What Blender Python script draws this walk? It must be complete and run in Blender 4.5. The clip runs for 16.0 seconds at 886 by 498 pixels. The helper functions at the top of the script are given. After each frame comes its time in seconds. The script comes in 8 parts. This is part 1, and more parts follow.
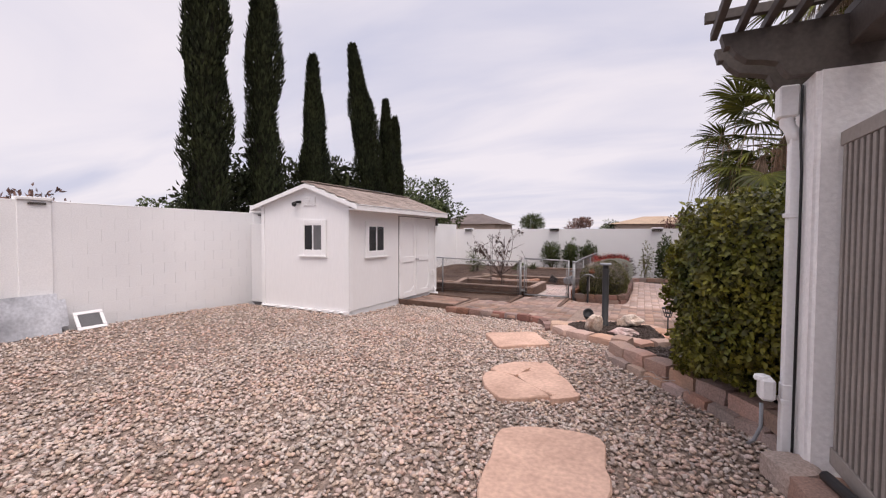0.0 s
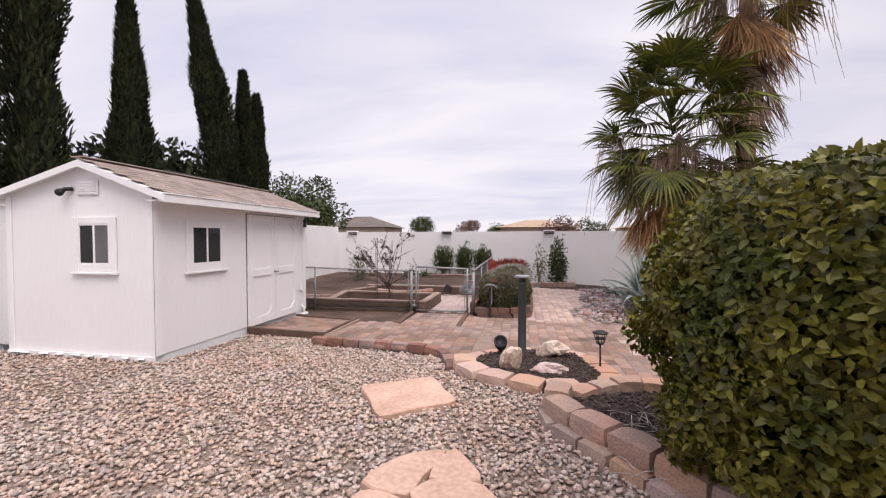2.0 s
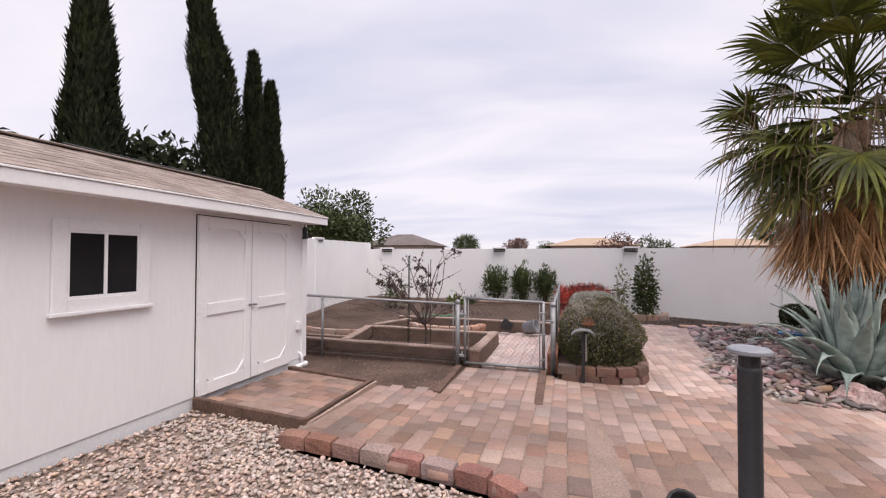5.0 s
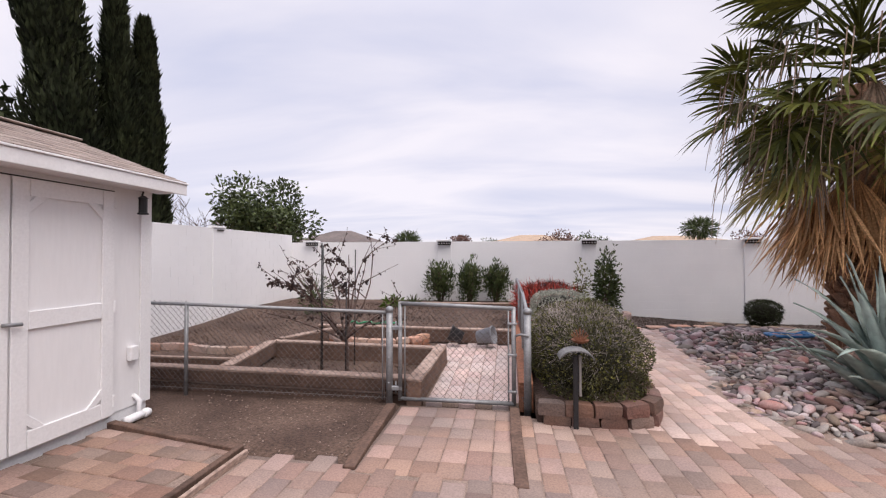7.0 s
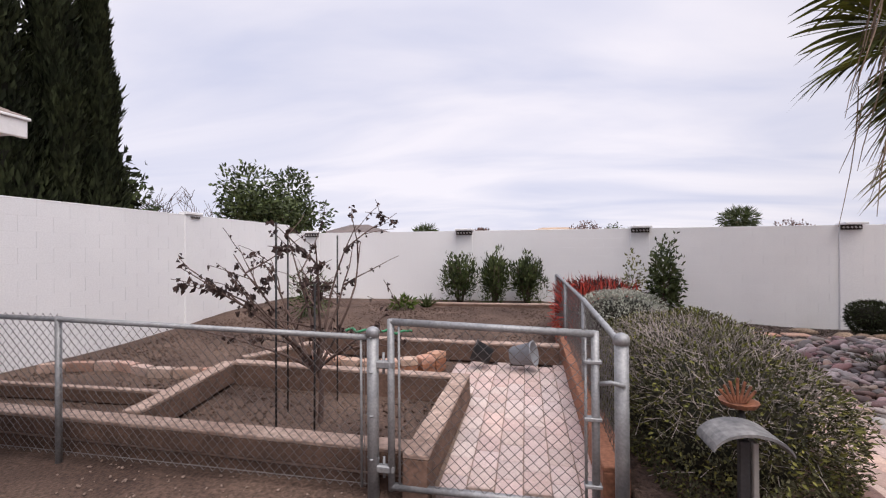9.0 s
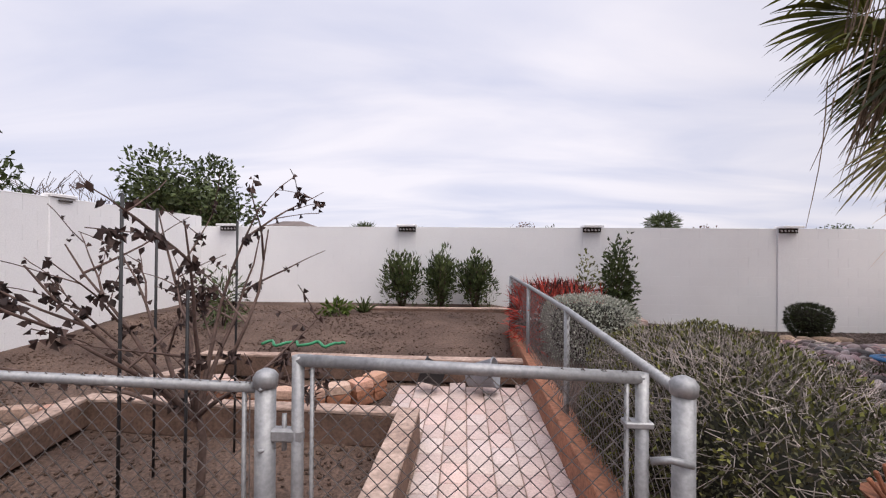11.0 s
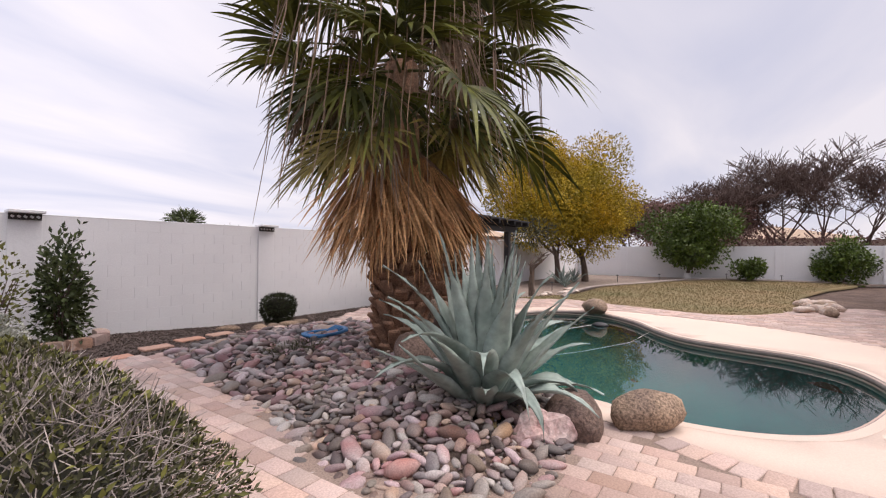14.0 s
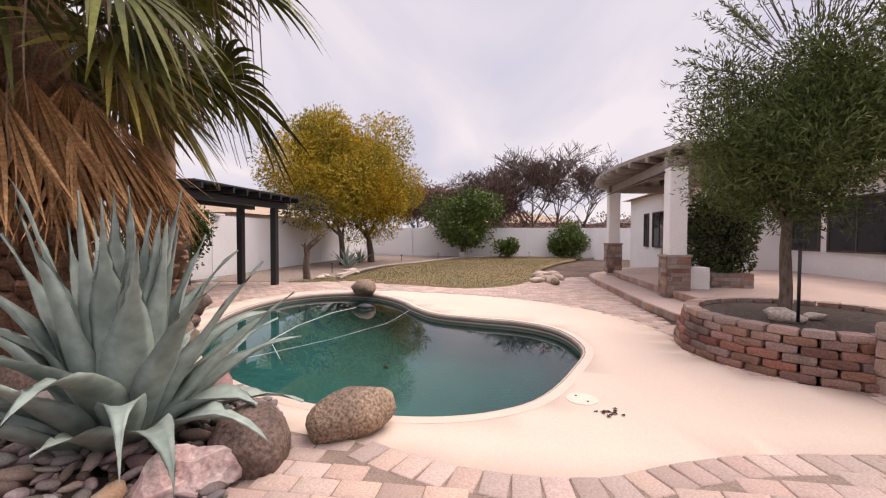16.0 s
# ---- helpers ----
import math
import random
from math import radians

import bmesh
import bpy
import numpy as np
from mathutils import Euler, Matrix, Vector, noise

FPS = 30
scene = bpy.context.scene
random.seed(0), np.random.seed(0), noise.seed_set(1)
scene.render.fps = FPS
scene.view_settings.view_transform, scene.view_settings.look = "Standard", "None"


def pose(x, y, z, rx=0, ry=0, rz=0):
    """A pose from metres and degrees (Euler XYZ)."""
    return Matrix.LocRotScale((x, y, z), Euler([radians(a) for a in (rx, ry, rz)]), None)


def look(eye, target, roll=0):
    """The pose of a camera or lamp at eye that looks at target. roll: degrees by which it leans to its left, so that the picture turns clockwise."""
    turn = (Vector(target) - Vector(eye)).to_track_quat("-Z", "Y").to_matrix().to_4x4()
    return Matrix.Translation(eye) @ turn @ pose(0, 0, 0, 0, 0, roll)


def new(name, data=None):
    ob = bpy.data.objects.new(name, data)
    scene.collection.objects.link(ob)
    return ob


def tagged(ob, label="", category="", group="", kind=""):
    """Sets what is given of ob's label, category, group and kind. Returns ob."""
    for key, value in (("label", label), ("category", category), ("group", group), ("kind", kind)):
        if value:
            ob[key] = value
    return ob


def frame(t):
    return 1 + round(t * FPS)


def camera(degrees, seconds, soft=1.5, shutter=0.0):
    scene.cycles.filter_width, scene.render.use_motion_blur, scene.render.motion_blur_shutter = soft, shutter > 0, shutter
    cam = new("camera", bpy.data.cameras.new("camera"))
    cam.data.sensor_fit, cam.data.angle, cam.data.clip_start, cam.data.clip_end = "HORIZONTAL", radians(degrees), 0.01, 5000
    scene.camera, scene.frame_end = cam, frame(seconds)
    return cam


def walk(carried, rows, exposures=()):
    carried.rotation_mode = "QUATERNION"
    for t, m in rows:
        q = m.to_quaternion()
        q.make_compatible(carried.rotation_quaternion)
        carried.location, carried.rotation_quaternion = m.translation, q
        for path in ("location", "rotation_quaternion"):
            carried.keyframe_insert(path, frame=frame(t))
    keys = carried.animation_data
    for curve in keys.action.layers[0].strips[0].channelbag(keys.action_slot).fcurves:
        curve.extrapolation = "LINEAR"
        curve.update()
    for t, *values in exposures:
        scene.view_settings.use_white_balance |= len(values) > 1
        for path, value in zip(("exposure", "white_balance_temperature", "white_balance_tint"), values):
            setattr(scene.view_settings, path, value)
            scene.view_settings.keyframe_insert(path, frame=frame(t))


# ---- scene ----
# ---------- camera and walk ----------
cam = camera(93.0, 16.0, soft=1.2)
PATH = [
    (0, (-0.427, -0.525, 1.505), (-1.285, 1.28, 1.437), 0.2),
    (0.5, (-0.520, -0.035, 1.495), (-1.157, 1.86, 1.439), 0.25),
    (1, (-0.677, 0.469, 1.485), (-1.166, 2.408, 1.425), 0.0),
    (1.5, (-0.820, 0.98, 1.490), (-1.213, 2.94, 1.425), -0.0),
    (2, (-0.965, 1.46, 1.510), (-1.332, 3.425, 1.459), -0.1),
    (2.5, (-1.130, 1.93, 1.507), (-1.538, 3.888, 1.489), -0.35),
    (3, (-1.277, 2.42, 1.497), (-1.781, 4.356, 1.508), -0.3),
    (3.5, (-1.417, 2.902, 1.490), (-2.01, 4.812, 1.514), 0.0),
    (6, (-1.995, 5.285, 1.468), (-2.461, 7.23, 1.516), 0.5),
    (6.5, (-2.090, 5.771, 1.425), (-2.454, 7.737, 1.467), 0.2),
    (7, (-2.170, 6.241, 1.365), (-2.466, 8.218, 1.397), -0.1),
    (7.5, (-2.262, 6.693, 1.335), (-2.55, 8.672, 1.351), -0.3),
    (8, (-2.365, 7.135, 1.320), (-2.695, 9.108, 1.322), -0.45),
    (8.5, (-2.405, 7.595, 1.308), (-2.793, 9.557, 1.314), -0.4),
    (11, (-2.672, 8.975, 1.258), (-2.771, 10.973, 1.265), 0.4),
    (11.5, (-2.591, 8.957, 1.236), (-2.078, 10.893, 1.216), 1.2),
    (12, (-2.375, 9.045, 1.222), (-1.243, 10.698, 1.212), 1.7),
    (12.5, (-2.126, 9.105, 1.217), (-0.702, 10.509, 1.241), 1.7),
    (13, (-1.923, 9.145, 1.217), (-0.39, 10.429, 1.265), 1.3),
    (13.5, (-1.740, 9.195, 1.209), (-0.145, 10.4, 1.253), 0.9),
    (14, (-1.560, 9.185, 1.199), (0.082, 10.327, 1.216), 0.3),
    (14.5, (-1.350, 9.130, 1.188), (0.369, 10.153, 1.170), -0.2),
    (15, (-1.090, 9.075, 1.168), (0.739, 9.881, 1.110), -0.45),
    (15.5, (-0.780, 8.960, 1.148), (1.161, 9.433, 1.075), -0.1),
    (16, (-0.455, 8.757, 1.118), (1.523, 9.045, 1.055), 0.2),
]
walk(cam, [(t, look(eye, target, roll)) for t, eye, target, roll in PATH], [(0, 0.02, 6650, 15), (0.5, 0.12, 6650, 15), (3.5, 0.15, 6600, 14), (8.5, 0.15, 6450, 13), (11, 0.16, 6450, 12), (13, 0.24, 6550, 13), (14.5, 0.26, 6650, 15), (16, 0.30, 6950, 17)])

# ---------- sky and sun ----------
SUN_EL, SUN_AZ = 60.0, 134.0
world = bpy.data.worlds.new("overcast_sky")
scene.world = world
world.use_nodes = True
wn, wl = world.node_tree.nodes, world.node_tree.links
wn.clear()
sky = wn.new("ShaderNodeTexSky")
sky.sky_type, sky.sun_disc = 'NISHITA', False
sky.sun_elevation, sky.sun_rotation = radians(SUN_EL), radians(SUN_AZ)
skyb = wn.new("ShaderNodeVectorMath")
skyb.operation = 'SCALE'
skyb.inputs['Scale'].default_value = 0.10
wl.new(sky.outputs[0], skyb.inputs[0])
tc = wn.new("ShaderNodeTexCoord")
sep = wn.new("ShaderNodeSeparateXYZ")
wl.new(tc.outputs['Generated'], sep.inputs[0])
zz = wn.new("ShaderNodeMath"); zz.operation = 'ADD'; zz.inputs[1].default_value = 0.16
za = wn.new("ShaderNodeMath"); za.operation = 'ABSOLUTE'
wl.new(sep.outputs[2], za.inputs[0]); wl.new(za.outputs[0], zz.inputs[0])
dv = wn.new("ShaderNodeVectorMath"); dv.operation = 'DIVIDE'
cmb = wn.new("ShaderNodeCombineXYZ")
for i in range(3):
    wl.new(zz.outputs[0], cmb.inputs[i])
wl.new(tc.outputs['Generated'], dv.inputs[0]); wl.new(cmb.outputs[0], dv.inputs[1])
mp = wn.new("ShaderNodeMapping"); mp.inputs['Scale'].default_value = (0.35, 0.85, 0.0)
mp.inputs['Rotation'].default_value = (0, 0, radians(20))
wl.new(dv.outputs[0], mp.inputs[0])
cl = wn.new("ShaderNodeTexNoise"); cl.inputs['Scale'].default_value = 1.5; cl.inputs['Detail'].default_value = 6; cl.inputs['Roughness'].default_value = 0.48
cl.inputs['Distortion'].default_value = 0.5
wl.new(mp.outputs[0], cl.inputs['Vector'])
rp = wn.new("ShaderNodeValToRGB")
rp.color_ramp.elements[0].position, rp.color_ramp.elements[0].color = 0.34, (0.63, 0.65, 0.79, 1)
rp.color_ramp.elements[1].position, rp.color_ramp.elements[1].color = 0.62, (0.88, 0.85, 0.905, 1)
wl.new(cl.outputs[0], rp.inputs[0])
mx = wn.new("ShaderNodeMix"); mx.data_type = 'RGBA'; mx.inputs[0].default_value = 0.93
wl.new(skyb.outputs[0], mx.inputs[6]); wl.new(rp.outputs[0], mx.inputs[7])
# an overcast sky is brightest overhead, and here a little dimmer towards the east
up = wn.new("ShaderNodeMapRange"); up.interpolation_type = 'SMOOTHSTEP'
for i, v in enumerate((0.48, 0.85, 1.0, 1.75)):
    up.inputs[i + 1].default_value = v
wl.new(sep.outputs[2], up.inputs[0])
ea = wn.new("ShaderNodeMapRange"); ea.interpolation_type = 'SMOOTHSTEP'
for i, v in enumerate((0.15, 0.95, 1.0, 0.83)):
    ea.inputs[i + 1].default_value = v
wl.new(sep.outputs[0], ea.inputs[0])
ue = wn.new("ShaderNodeMath"); ue.operation = 'MULTIPLY'
wl.new(up.outputs[0], ue.inputs[0]); wl.new(ea.outputs[0], ue.inputs[1])
bg = wn.new("ShaderNodeBackground")
wl.new(mx.outputs[2], bg.inputs[0]); wl.new(ue.outputs[0], bg.inputs[1])
wo = wn.new("ShaderNodeOutputWorld"); wl.new(bg.outputs[0], wo.inputs[0])
sun = new("sun", bpy.data.lights.new("sun", 'SUN'))
sun.data.energy, sun.data.angle, sun.data.color = 2.6, radians(50), (1.0, 0.92, 0.84)
sd = Vector((math.sin(radians(SUN_AZ)) * math.cos(radians(SUN_EL)), math.cos(radians(SUN_AZ)) * math.cos(radians(SUN_EL)), math.sin(radians(SUN_EL))))
sun.matrix_world = look(sd * 60, (0, 0, 0))
# ---------- materials ----------
def mat(name, col, col2=None, scale=3.0, rough=0.8, metal=0.0, fine=60.0, famt=0.25, bump=0.15, bdist=0.004,
        obj=0.0, island=0.0, hue=0.0, spec=0.35, leaf=0.0, stretch=None, coat=0.0):
    m = bpy.data.materials.new(name)
    m.use_nodes = True
    N, L = m.node_tree.nodes, m.node_tree.links
    b = N["Principled BSDF"]
    b.inputs["Roughness"].default_value, b.inputs["Metallic"].default_value = rough, metal
    b.inputs["Specular IOR Level"].default_value = spec
    b.inputs["Coat Weight"].default_value = coat
    geo = N.new("ShaderNodeNewGeometry")
    vec = geo.outputs["Position"]
    if stretch:
        ma = N.new("ShaderNodeMapping"); ma.inputs["Scale"].default_value = stretch
        L.new(vec, ma.inputs[0]); vec = ma.outputs[0]
    n1 = N.new("ShaderNodeTexNoise"); n1.inputs["Scale"].default_value = scale; n1.inputs["Detail"].default_value = 5
    n2 = N.new("ShaderNodeTexNoise"); n2.inputs["Scale"].default_value = fine; n2.inputs["Detail"].default_value = 4
    L.new(vec, n1.inputs["Vector"]); L.new(vec, n2.inputs["Vector"])
    ramp = N.new("ShaderNodeMapRange"); ramp.inputs[1].default_value, ramp.inputs[2].default_value = 0.32, 0.68
    L.new(n1.outputs[0], ramp.inputs[0])
    mix = N.new("ShaderNodeMix"); mix.data_type = 'RGBA'
    mix.inputs[6].default_value = (*col, 1); mix.inputs[7].default_value = (*(col2 or [c * 0.8 for c in col]), 1)
    L.new(ramp.outputs[0], mix.inputs[0])
    hsv = N.new("ShaderNodeHueSaturation")
    L.new(mix.outputs[2], hsv.inputs["Color"])
    fr = N.new("ShaderNodeMapRange")
    fr.inputs[1].default_value, fr.inputs[2].default_value, fr.inputs[3].default_value, fr.inputs[4].default_value = 0.3, 0.7, 1 - famt, 1 + famt
    L.new(n2.outputs[0], fr.inputs[0])
    val = fr.outputs[0]
    src = None
    if obj:
        src, amt = N.new("ShaderNodeObjectInfo").outputs["Random"], obj
    elif island:
        src, amt = geo.outputs["Random Per Island"], island
    if src:
        r2 = N.new("ShaderNodeMapRange"); r2.inputs[3].default_value, r2.inputs[4].default_value = 1 - amt, 1 + amt
        L.new(src, r2.inputs[0])
        mu = N.new("ShaderNodeMath"); mu.operation = 'MULTIPLY'
        L.new(val, mu.inputs[0]); L.new(r2.outputs[0], mu.inputs[1]); val = mu.outputs[0]
        if hue:
            wv = N.new("ShaderNodeMath"); wv.operation = 'MULTIPLY'; wv.inputs[1].default_value = 7.31
            fc = N.new("ShaderNodeMath"); fc.operation = 'FRACT'
            r3 = N.new("ShaderNodeMapRange"); r3.inputs[3].default_value, r3.inputs[4].default_value = 0.5 - hue, 0.5 + hue
            L.new(src, wv.inputs[0]); L.new(wv.outputs[0], fc.inputs[0]); L.new(fc.outputs[0], r3.inputs[0]); L.new(r3.outputs[0], hsv.inputs["Hue"])
            r4 = N.new("ShaderNodeMapRange"); r4.inputs[3].default_value, r4.inputs[4].default_value = max(0.5, 1 - 25 * hue), min(1.4, 1 + 25 * hue)
            w5 = N.new("ShaderNodeMath"); w5.operation = 'MULTIPLY'; w5.inputs[1].default_value = 13.7
            f5 = N.new("ShaderNodeMath"); f5.operation = 'FRACT'
            L.new(src, w5.inputs[0]); L.new(w5.outputs[0], f5.inputs[0]); L.new(f5.outputs[0], r4.inputs[0]); L.new(r4.outputs[0], hsv.inputs["Saturation"])
    L.new(val, hsv.inputs["Value"])
    L.new(hsv.outputs[0], b.inputs["Base Color"])
    if bump:
        bp = N.new("ShaderNodeBump"); bp.inputs["Strength"].default_value, bp.inputs["Distance"].default_value = bump, bdist
        L.new(n2.outputs[0], bp.inputs["Height"]); L.new(bp.outputs[0], b.inputs["Normal"])
    if leaf:
        tr = N.new("ShaderNodeBsdfTranslucent"); L.new(hsv.outputs[0], tr.inputs[0])
        ms = N.new("ShaderNodeMixShader"); ms.inputs[0].default_value = leaf
        L.new(b.outputs[0], ms.inputs[1]); L.new(tr.outputs[0], ms.inputs[2])
        L.new(ms.outputs[0], N["Material Output"].inputs[0])
    return m


M = dict(
    soil=mat("garden_soil", (0.056, 0.034, 0.026), (0.125, 0.082, 0.062), 1.3, 0.95, fine=45, famt=0.5, bump=0.9, bdist=0.02),
    dust=mat("dry_ground", (0.20, 0.15, 0.12), (0.28, 0.22, 0.18), 0.3, 0.95, fine=12, famt=0.3),
    gravel=mat("crushed_gravel", (0.455, 0.335, 0.28), (0.43, 0.36, 0.315), 0.9, 0.9, fine=90, famt=0.25, bump=0.4, island=0.36, hue=0.014),
    gravelbed=mat("gravel_bed", (0.20, 0.15, 0.12), (0.28, 0.215, 0.18), 14, 0.95, fine=60, famt=0.5, bump=1.0, bdist=0.02),
    mulch=mat("bark_mulch", (0.052, 0.038, 0.032), (0.10, 0.073, 0.062), 20, 0.95, fine=70, famt=0.6, bump=0.9, bdist=0.02, island=0.4),
    blockw=mat("painted_block", (0.80, 0.795, 0.80), (0.745, 0.74, 0.75), 0.7, 0.75, fine=55, famt=0.05, bump=0.35, bdist=0.004, obj=0.008),
    blockj=mat("painted_mortar", (0.77, 0.765, 0.77), (0.73, 0.725, 0.735), 1.5, 0.85, fine=50, famt=0.06, bump=0.3),
    stucco=mat("white_stucco", (0.84, 0.825, 0.82), (0.79, 0.775, 0.77), 1.2, 0.85, fine=35, famt=0.06, bump=0.7, bdist=0.008),
    shedw=mat("white_painted_siding", (0.82, 0.81, 0.815), (0.79, 0.78, 0.785), 0.8, 0.6, fine=40, famt=0.02, bump=0.06, stretch=(1, 1, 0.15)),
    trim=mat("white_gloss_trim", (0.83, 0.825, 0.83), (0.78, 0.77, 0.775), 2, 0.5, fine=50, famt=0.04, bump=0.08),
    shingle=mat("weathered_shingle", (0.235, 0.185, 0.16), (0.31, 0.255, 0.225), 2.5, 0.9, fine=120, famt=0.35, bump=0.5, obj=0.2, island=0.0),
    shingle2=mat("weathered_shingle_field", (0.235, 0.185, 0.16), (0.31, 0.255, 0.225), 2.5, 0.9, fine=120, famt=0.35, bump=0.5, island=0.2),
    glassdark=mat("dark_window_glass", (0.012, 0.013, 0.015), (0.02, 0.02, 0.022), 1, 0.06, fine=3, famt=0.1, bump=0, spec=0.35),
    screen=mat("window_screen", (0.10, 0.10, 0.105), (0.14, 0.14, 0.145), 2, 0.6, fine=200, famt=0.2, bump=0.1),
    paver=mat("clay_paver", (0.475, 0.345, 0.29), (0.40, 0.305, 0.27), 1.3, 0.85, fine=80, famt=0.18, bump=0.4, obj=0.20, hue=0.006),
    paver2=mat("clay_paver_field", (0.475, 0.345, 0.29), (0.40, 0.305, 0.27), 1.3, 0.85, fine=80, famt=0.18, bump=0.4, island=0.20, hue=0.006),
    paverb=mat("dark_clay_paver_field", (0.30, 0.195, 0.15), (0.185, 0.128, 0.105), 1.1, 0.85, fine=80, famt=0.2, bump=0.4, island=0.30, hue=0.007),
    paverm=mat("browned_clay_paver", (0.335, 0.225, 0.18), (0.24, 0.175, 0.152), 1.3, 0.85, fine=80, famt=0.18, bump=0.4, obj=0.24, hue=0.007),
    paverm2=mat("browned_clay_paver_field", (0.335, 0.225, 0.18), (0.24, 0.175, 0.152), 1.3, 0.85, fine=80, famt=0.18, bump=0.4, island=0.24, hue=0.007),
    paverl=mat("pale_path_paver", (0.56, 0.44, 0.40), (0.46, 0.37, 0.345), 1.6, 0.85, fine=80, famt=0.16, bump=0.4, island=0.13, hue=0.008),
    brickd=mat("dark_brick_block", (0.165, 0.095, 0.075), (0.115, 0.078, 0.066), 4, 0.9, fine=70, famt=0.25, bump=0.6, bdist=0.006, obj=0.22, hue=0.01),
    brickr=mat("red_retaining_block", (0.27, 0.155, 0.125), (0.17, 0.105, 0.088), 3, 0.9, fine=60, famt=0.3, bump=0.8, bdist=0.008, obj=0.32, hue=0.014),
    sand=mat("joint_sand", (0.21, 0.155, 0.125), (0.27, 0.20, 0.165), 3, 0.95, fine=80, famt=0.3, bump=0.4),
    edging=mat("cast_edging_block", (0.38, 0.245, 0.195), (0.31, 0.225, 0.19), 4, 0.9, fine=70, famt=0.25, bump=0.6, bdist=0.006, obj=0.2, hue=0.012),
    edgetan=mat("tan_edging_block", (0.50, 0.32, 0.24), (0.42, 0.285, 0.23), 4, 0.9, fine=70, famt=0.2, bump=0.5, bdist=0.006, obj=0.12, hue=0.01),
    flag=mat("pink_flagstone", (0.60, 0.40, 0.31), (0.44, 0.285, 0.215), 2.6, 0.8, fine=26, famt=0.16, bump=0.5, bdist=0.006, obj=0.08),
    deck=mat("pool_deck_coating", (0.66, 0.52, 0.43), (0.60, 0.475, 0.40), 0.8, 0.8, fine=90, famt=0.06, bump=0.4, bdist=0.003),
    lidtan=mat("cream_plastic_lid", (0.71, 0.585, 0.49), (0.66, 0.535, 0.45), 3, 0.6, fine=50, famt=0.08, bump=0.1),
    coping=mat("coping_edge", (0.34, 0.28, 0.25), (0.26, 0.22, 0.20), 5, 0.8, fine=60, famt=0.2, bump=0.3),
    shell=mat("pool_plaster", (0.018, 0.080, 0.080), (0.028, 0.115, 0.11), 0.9, 0.8, fine=20, famt=0.2),
    cobble=mat("river_cobble", (0.24, 0.15, 0.13), (0.27, 0.238, 0.225), 4, 0.65, fine=90, famt=0.22, bump=0.25, obj=0.7, hue=0.045),
    cobble2=mat("river_cobble_field", (0.24, 0.15, 0.13), (0.27, 0.238, 0.225), 4, 0.65, fine=90, famt=0.22, bump=0.25, island=0.7, hue=0.045),
    boulder=mat("brown_boulder", (0.33, 0.235, 0.16), (0.17, 0.12, 0.09), 3.2, 0.8, fine=48, famt=0.6, bump=1.0, bdist=0.012),
    boulderd=mat("dark_boulder", (0.10, 0.068, 0.055), (0.22, 0.15, 0.12), 3.0, 0.75, fine=40, famt=0.5, bump=1.0, bdist=0.012),
    quartz=mat("pink_quartz_rock", (0.40, 0.25, 0.23), (0.56, 0.46, 0.43), 9, 0.75, fine=35, famt=0.3, bump=0.7, bdist=0.01),
    tanrock=mat("tan_rock", (0.45, 0.32, 0.24), (0.60, 0.53, 0.47), 7, 0.8, fine=35, famt=0.3, bump=0.8, bdist=0.012),
    steel=mat("galvanised_steel", (0.33, 0.335, 0.34), (0.25, 0.255, 0.265), 14, 0.58, metal=0.6, fine=70, famt=0.15, bump=0.1),
    wire=mat("weathered_wire", (0.17, 0.15, 0.145), (0.24, 0.22, 0.215), 8, 0.55, metal=0.5, fine=70, famt=0.2, bump=0),
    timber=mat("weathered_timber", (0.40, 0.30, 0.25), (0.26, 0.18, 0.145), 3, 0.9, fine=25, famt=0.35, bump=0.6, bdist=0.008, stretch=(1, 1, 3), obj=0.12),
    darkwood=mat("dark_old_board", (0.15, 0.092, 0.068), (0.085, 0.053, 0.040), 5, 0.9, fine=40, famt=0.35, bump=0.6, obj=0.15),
    black=mat("black_powder_coat", (0.018, 0.018, 0.02), (0.026, 0.026, 0.028), 6, 0.5, fine=90, famt=0.2, bump=0.1),
    pergbrown=mat("taupe_painted_wood", (0.066, 0.055, 0.050), (0.09, 0.076, 0.068), 3, 0.65, fine=40, famt=0.15, bump=0.25, stretch=(1, 1, 1)),
    louver=mat("taupe_metal_panel", (0.30, 0.265, 0.24), (0.26, 0.23, 0.21), 2, 0.6, fine=40, famt=0.08, bump=0.1),
    beige=mat("porch_beam_paint", (0.27, 0.24, 0.21), (0.33, 0.29, 0.26), 3, 0.7, fine=30, famt=0.12, bump=0.2),
    slate=mat("stacked_slate", (0.24, 0.155, 0.12), (0.30, 0.23, 0.20), 6, 0.85, fine=50, famt=0.35, bump=0.8, bdist=0.01, obj=0.35, hue=0.02),
    lawn=mat("dormant_lawn", (0.24, 0.17, 0.088), (0.15, 0.13, 0.058), 0.4, 0.95, fine=30, famt=0.2, bump=0.8, bdist=0.02),
    grass=mat("dry_grass_blades", (0.24, 0.17, 0.088), (0.15, 0.13, 0.058), 0.5, 0.9, fine=30, famt=0.2, bump=0, island=0.15),
    pbark=mat("palm_trunk", (0.31, 0.175, 0.11), (0.16, 0.095, 0.065), 6, 0.95, fine=50, famt=0.4, bump=0.7, bdist=0.01, island=0.3),
    pgreen=mat("palm_leaf", (0.150, 0.155, 0.026), (0.036, 0.046, 0.012), 2.2, 0.5, fine=30, famt=0.25, bump=0, island=0.5, spec=0.25, leaf=0.12),
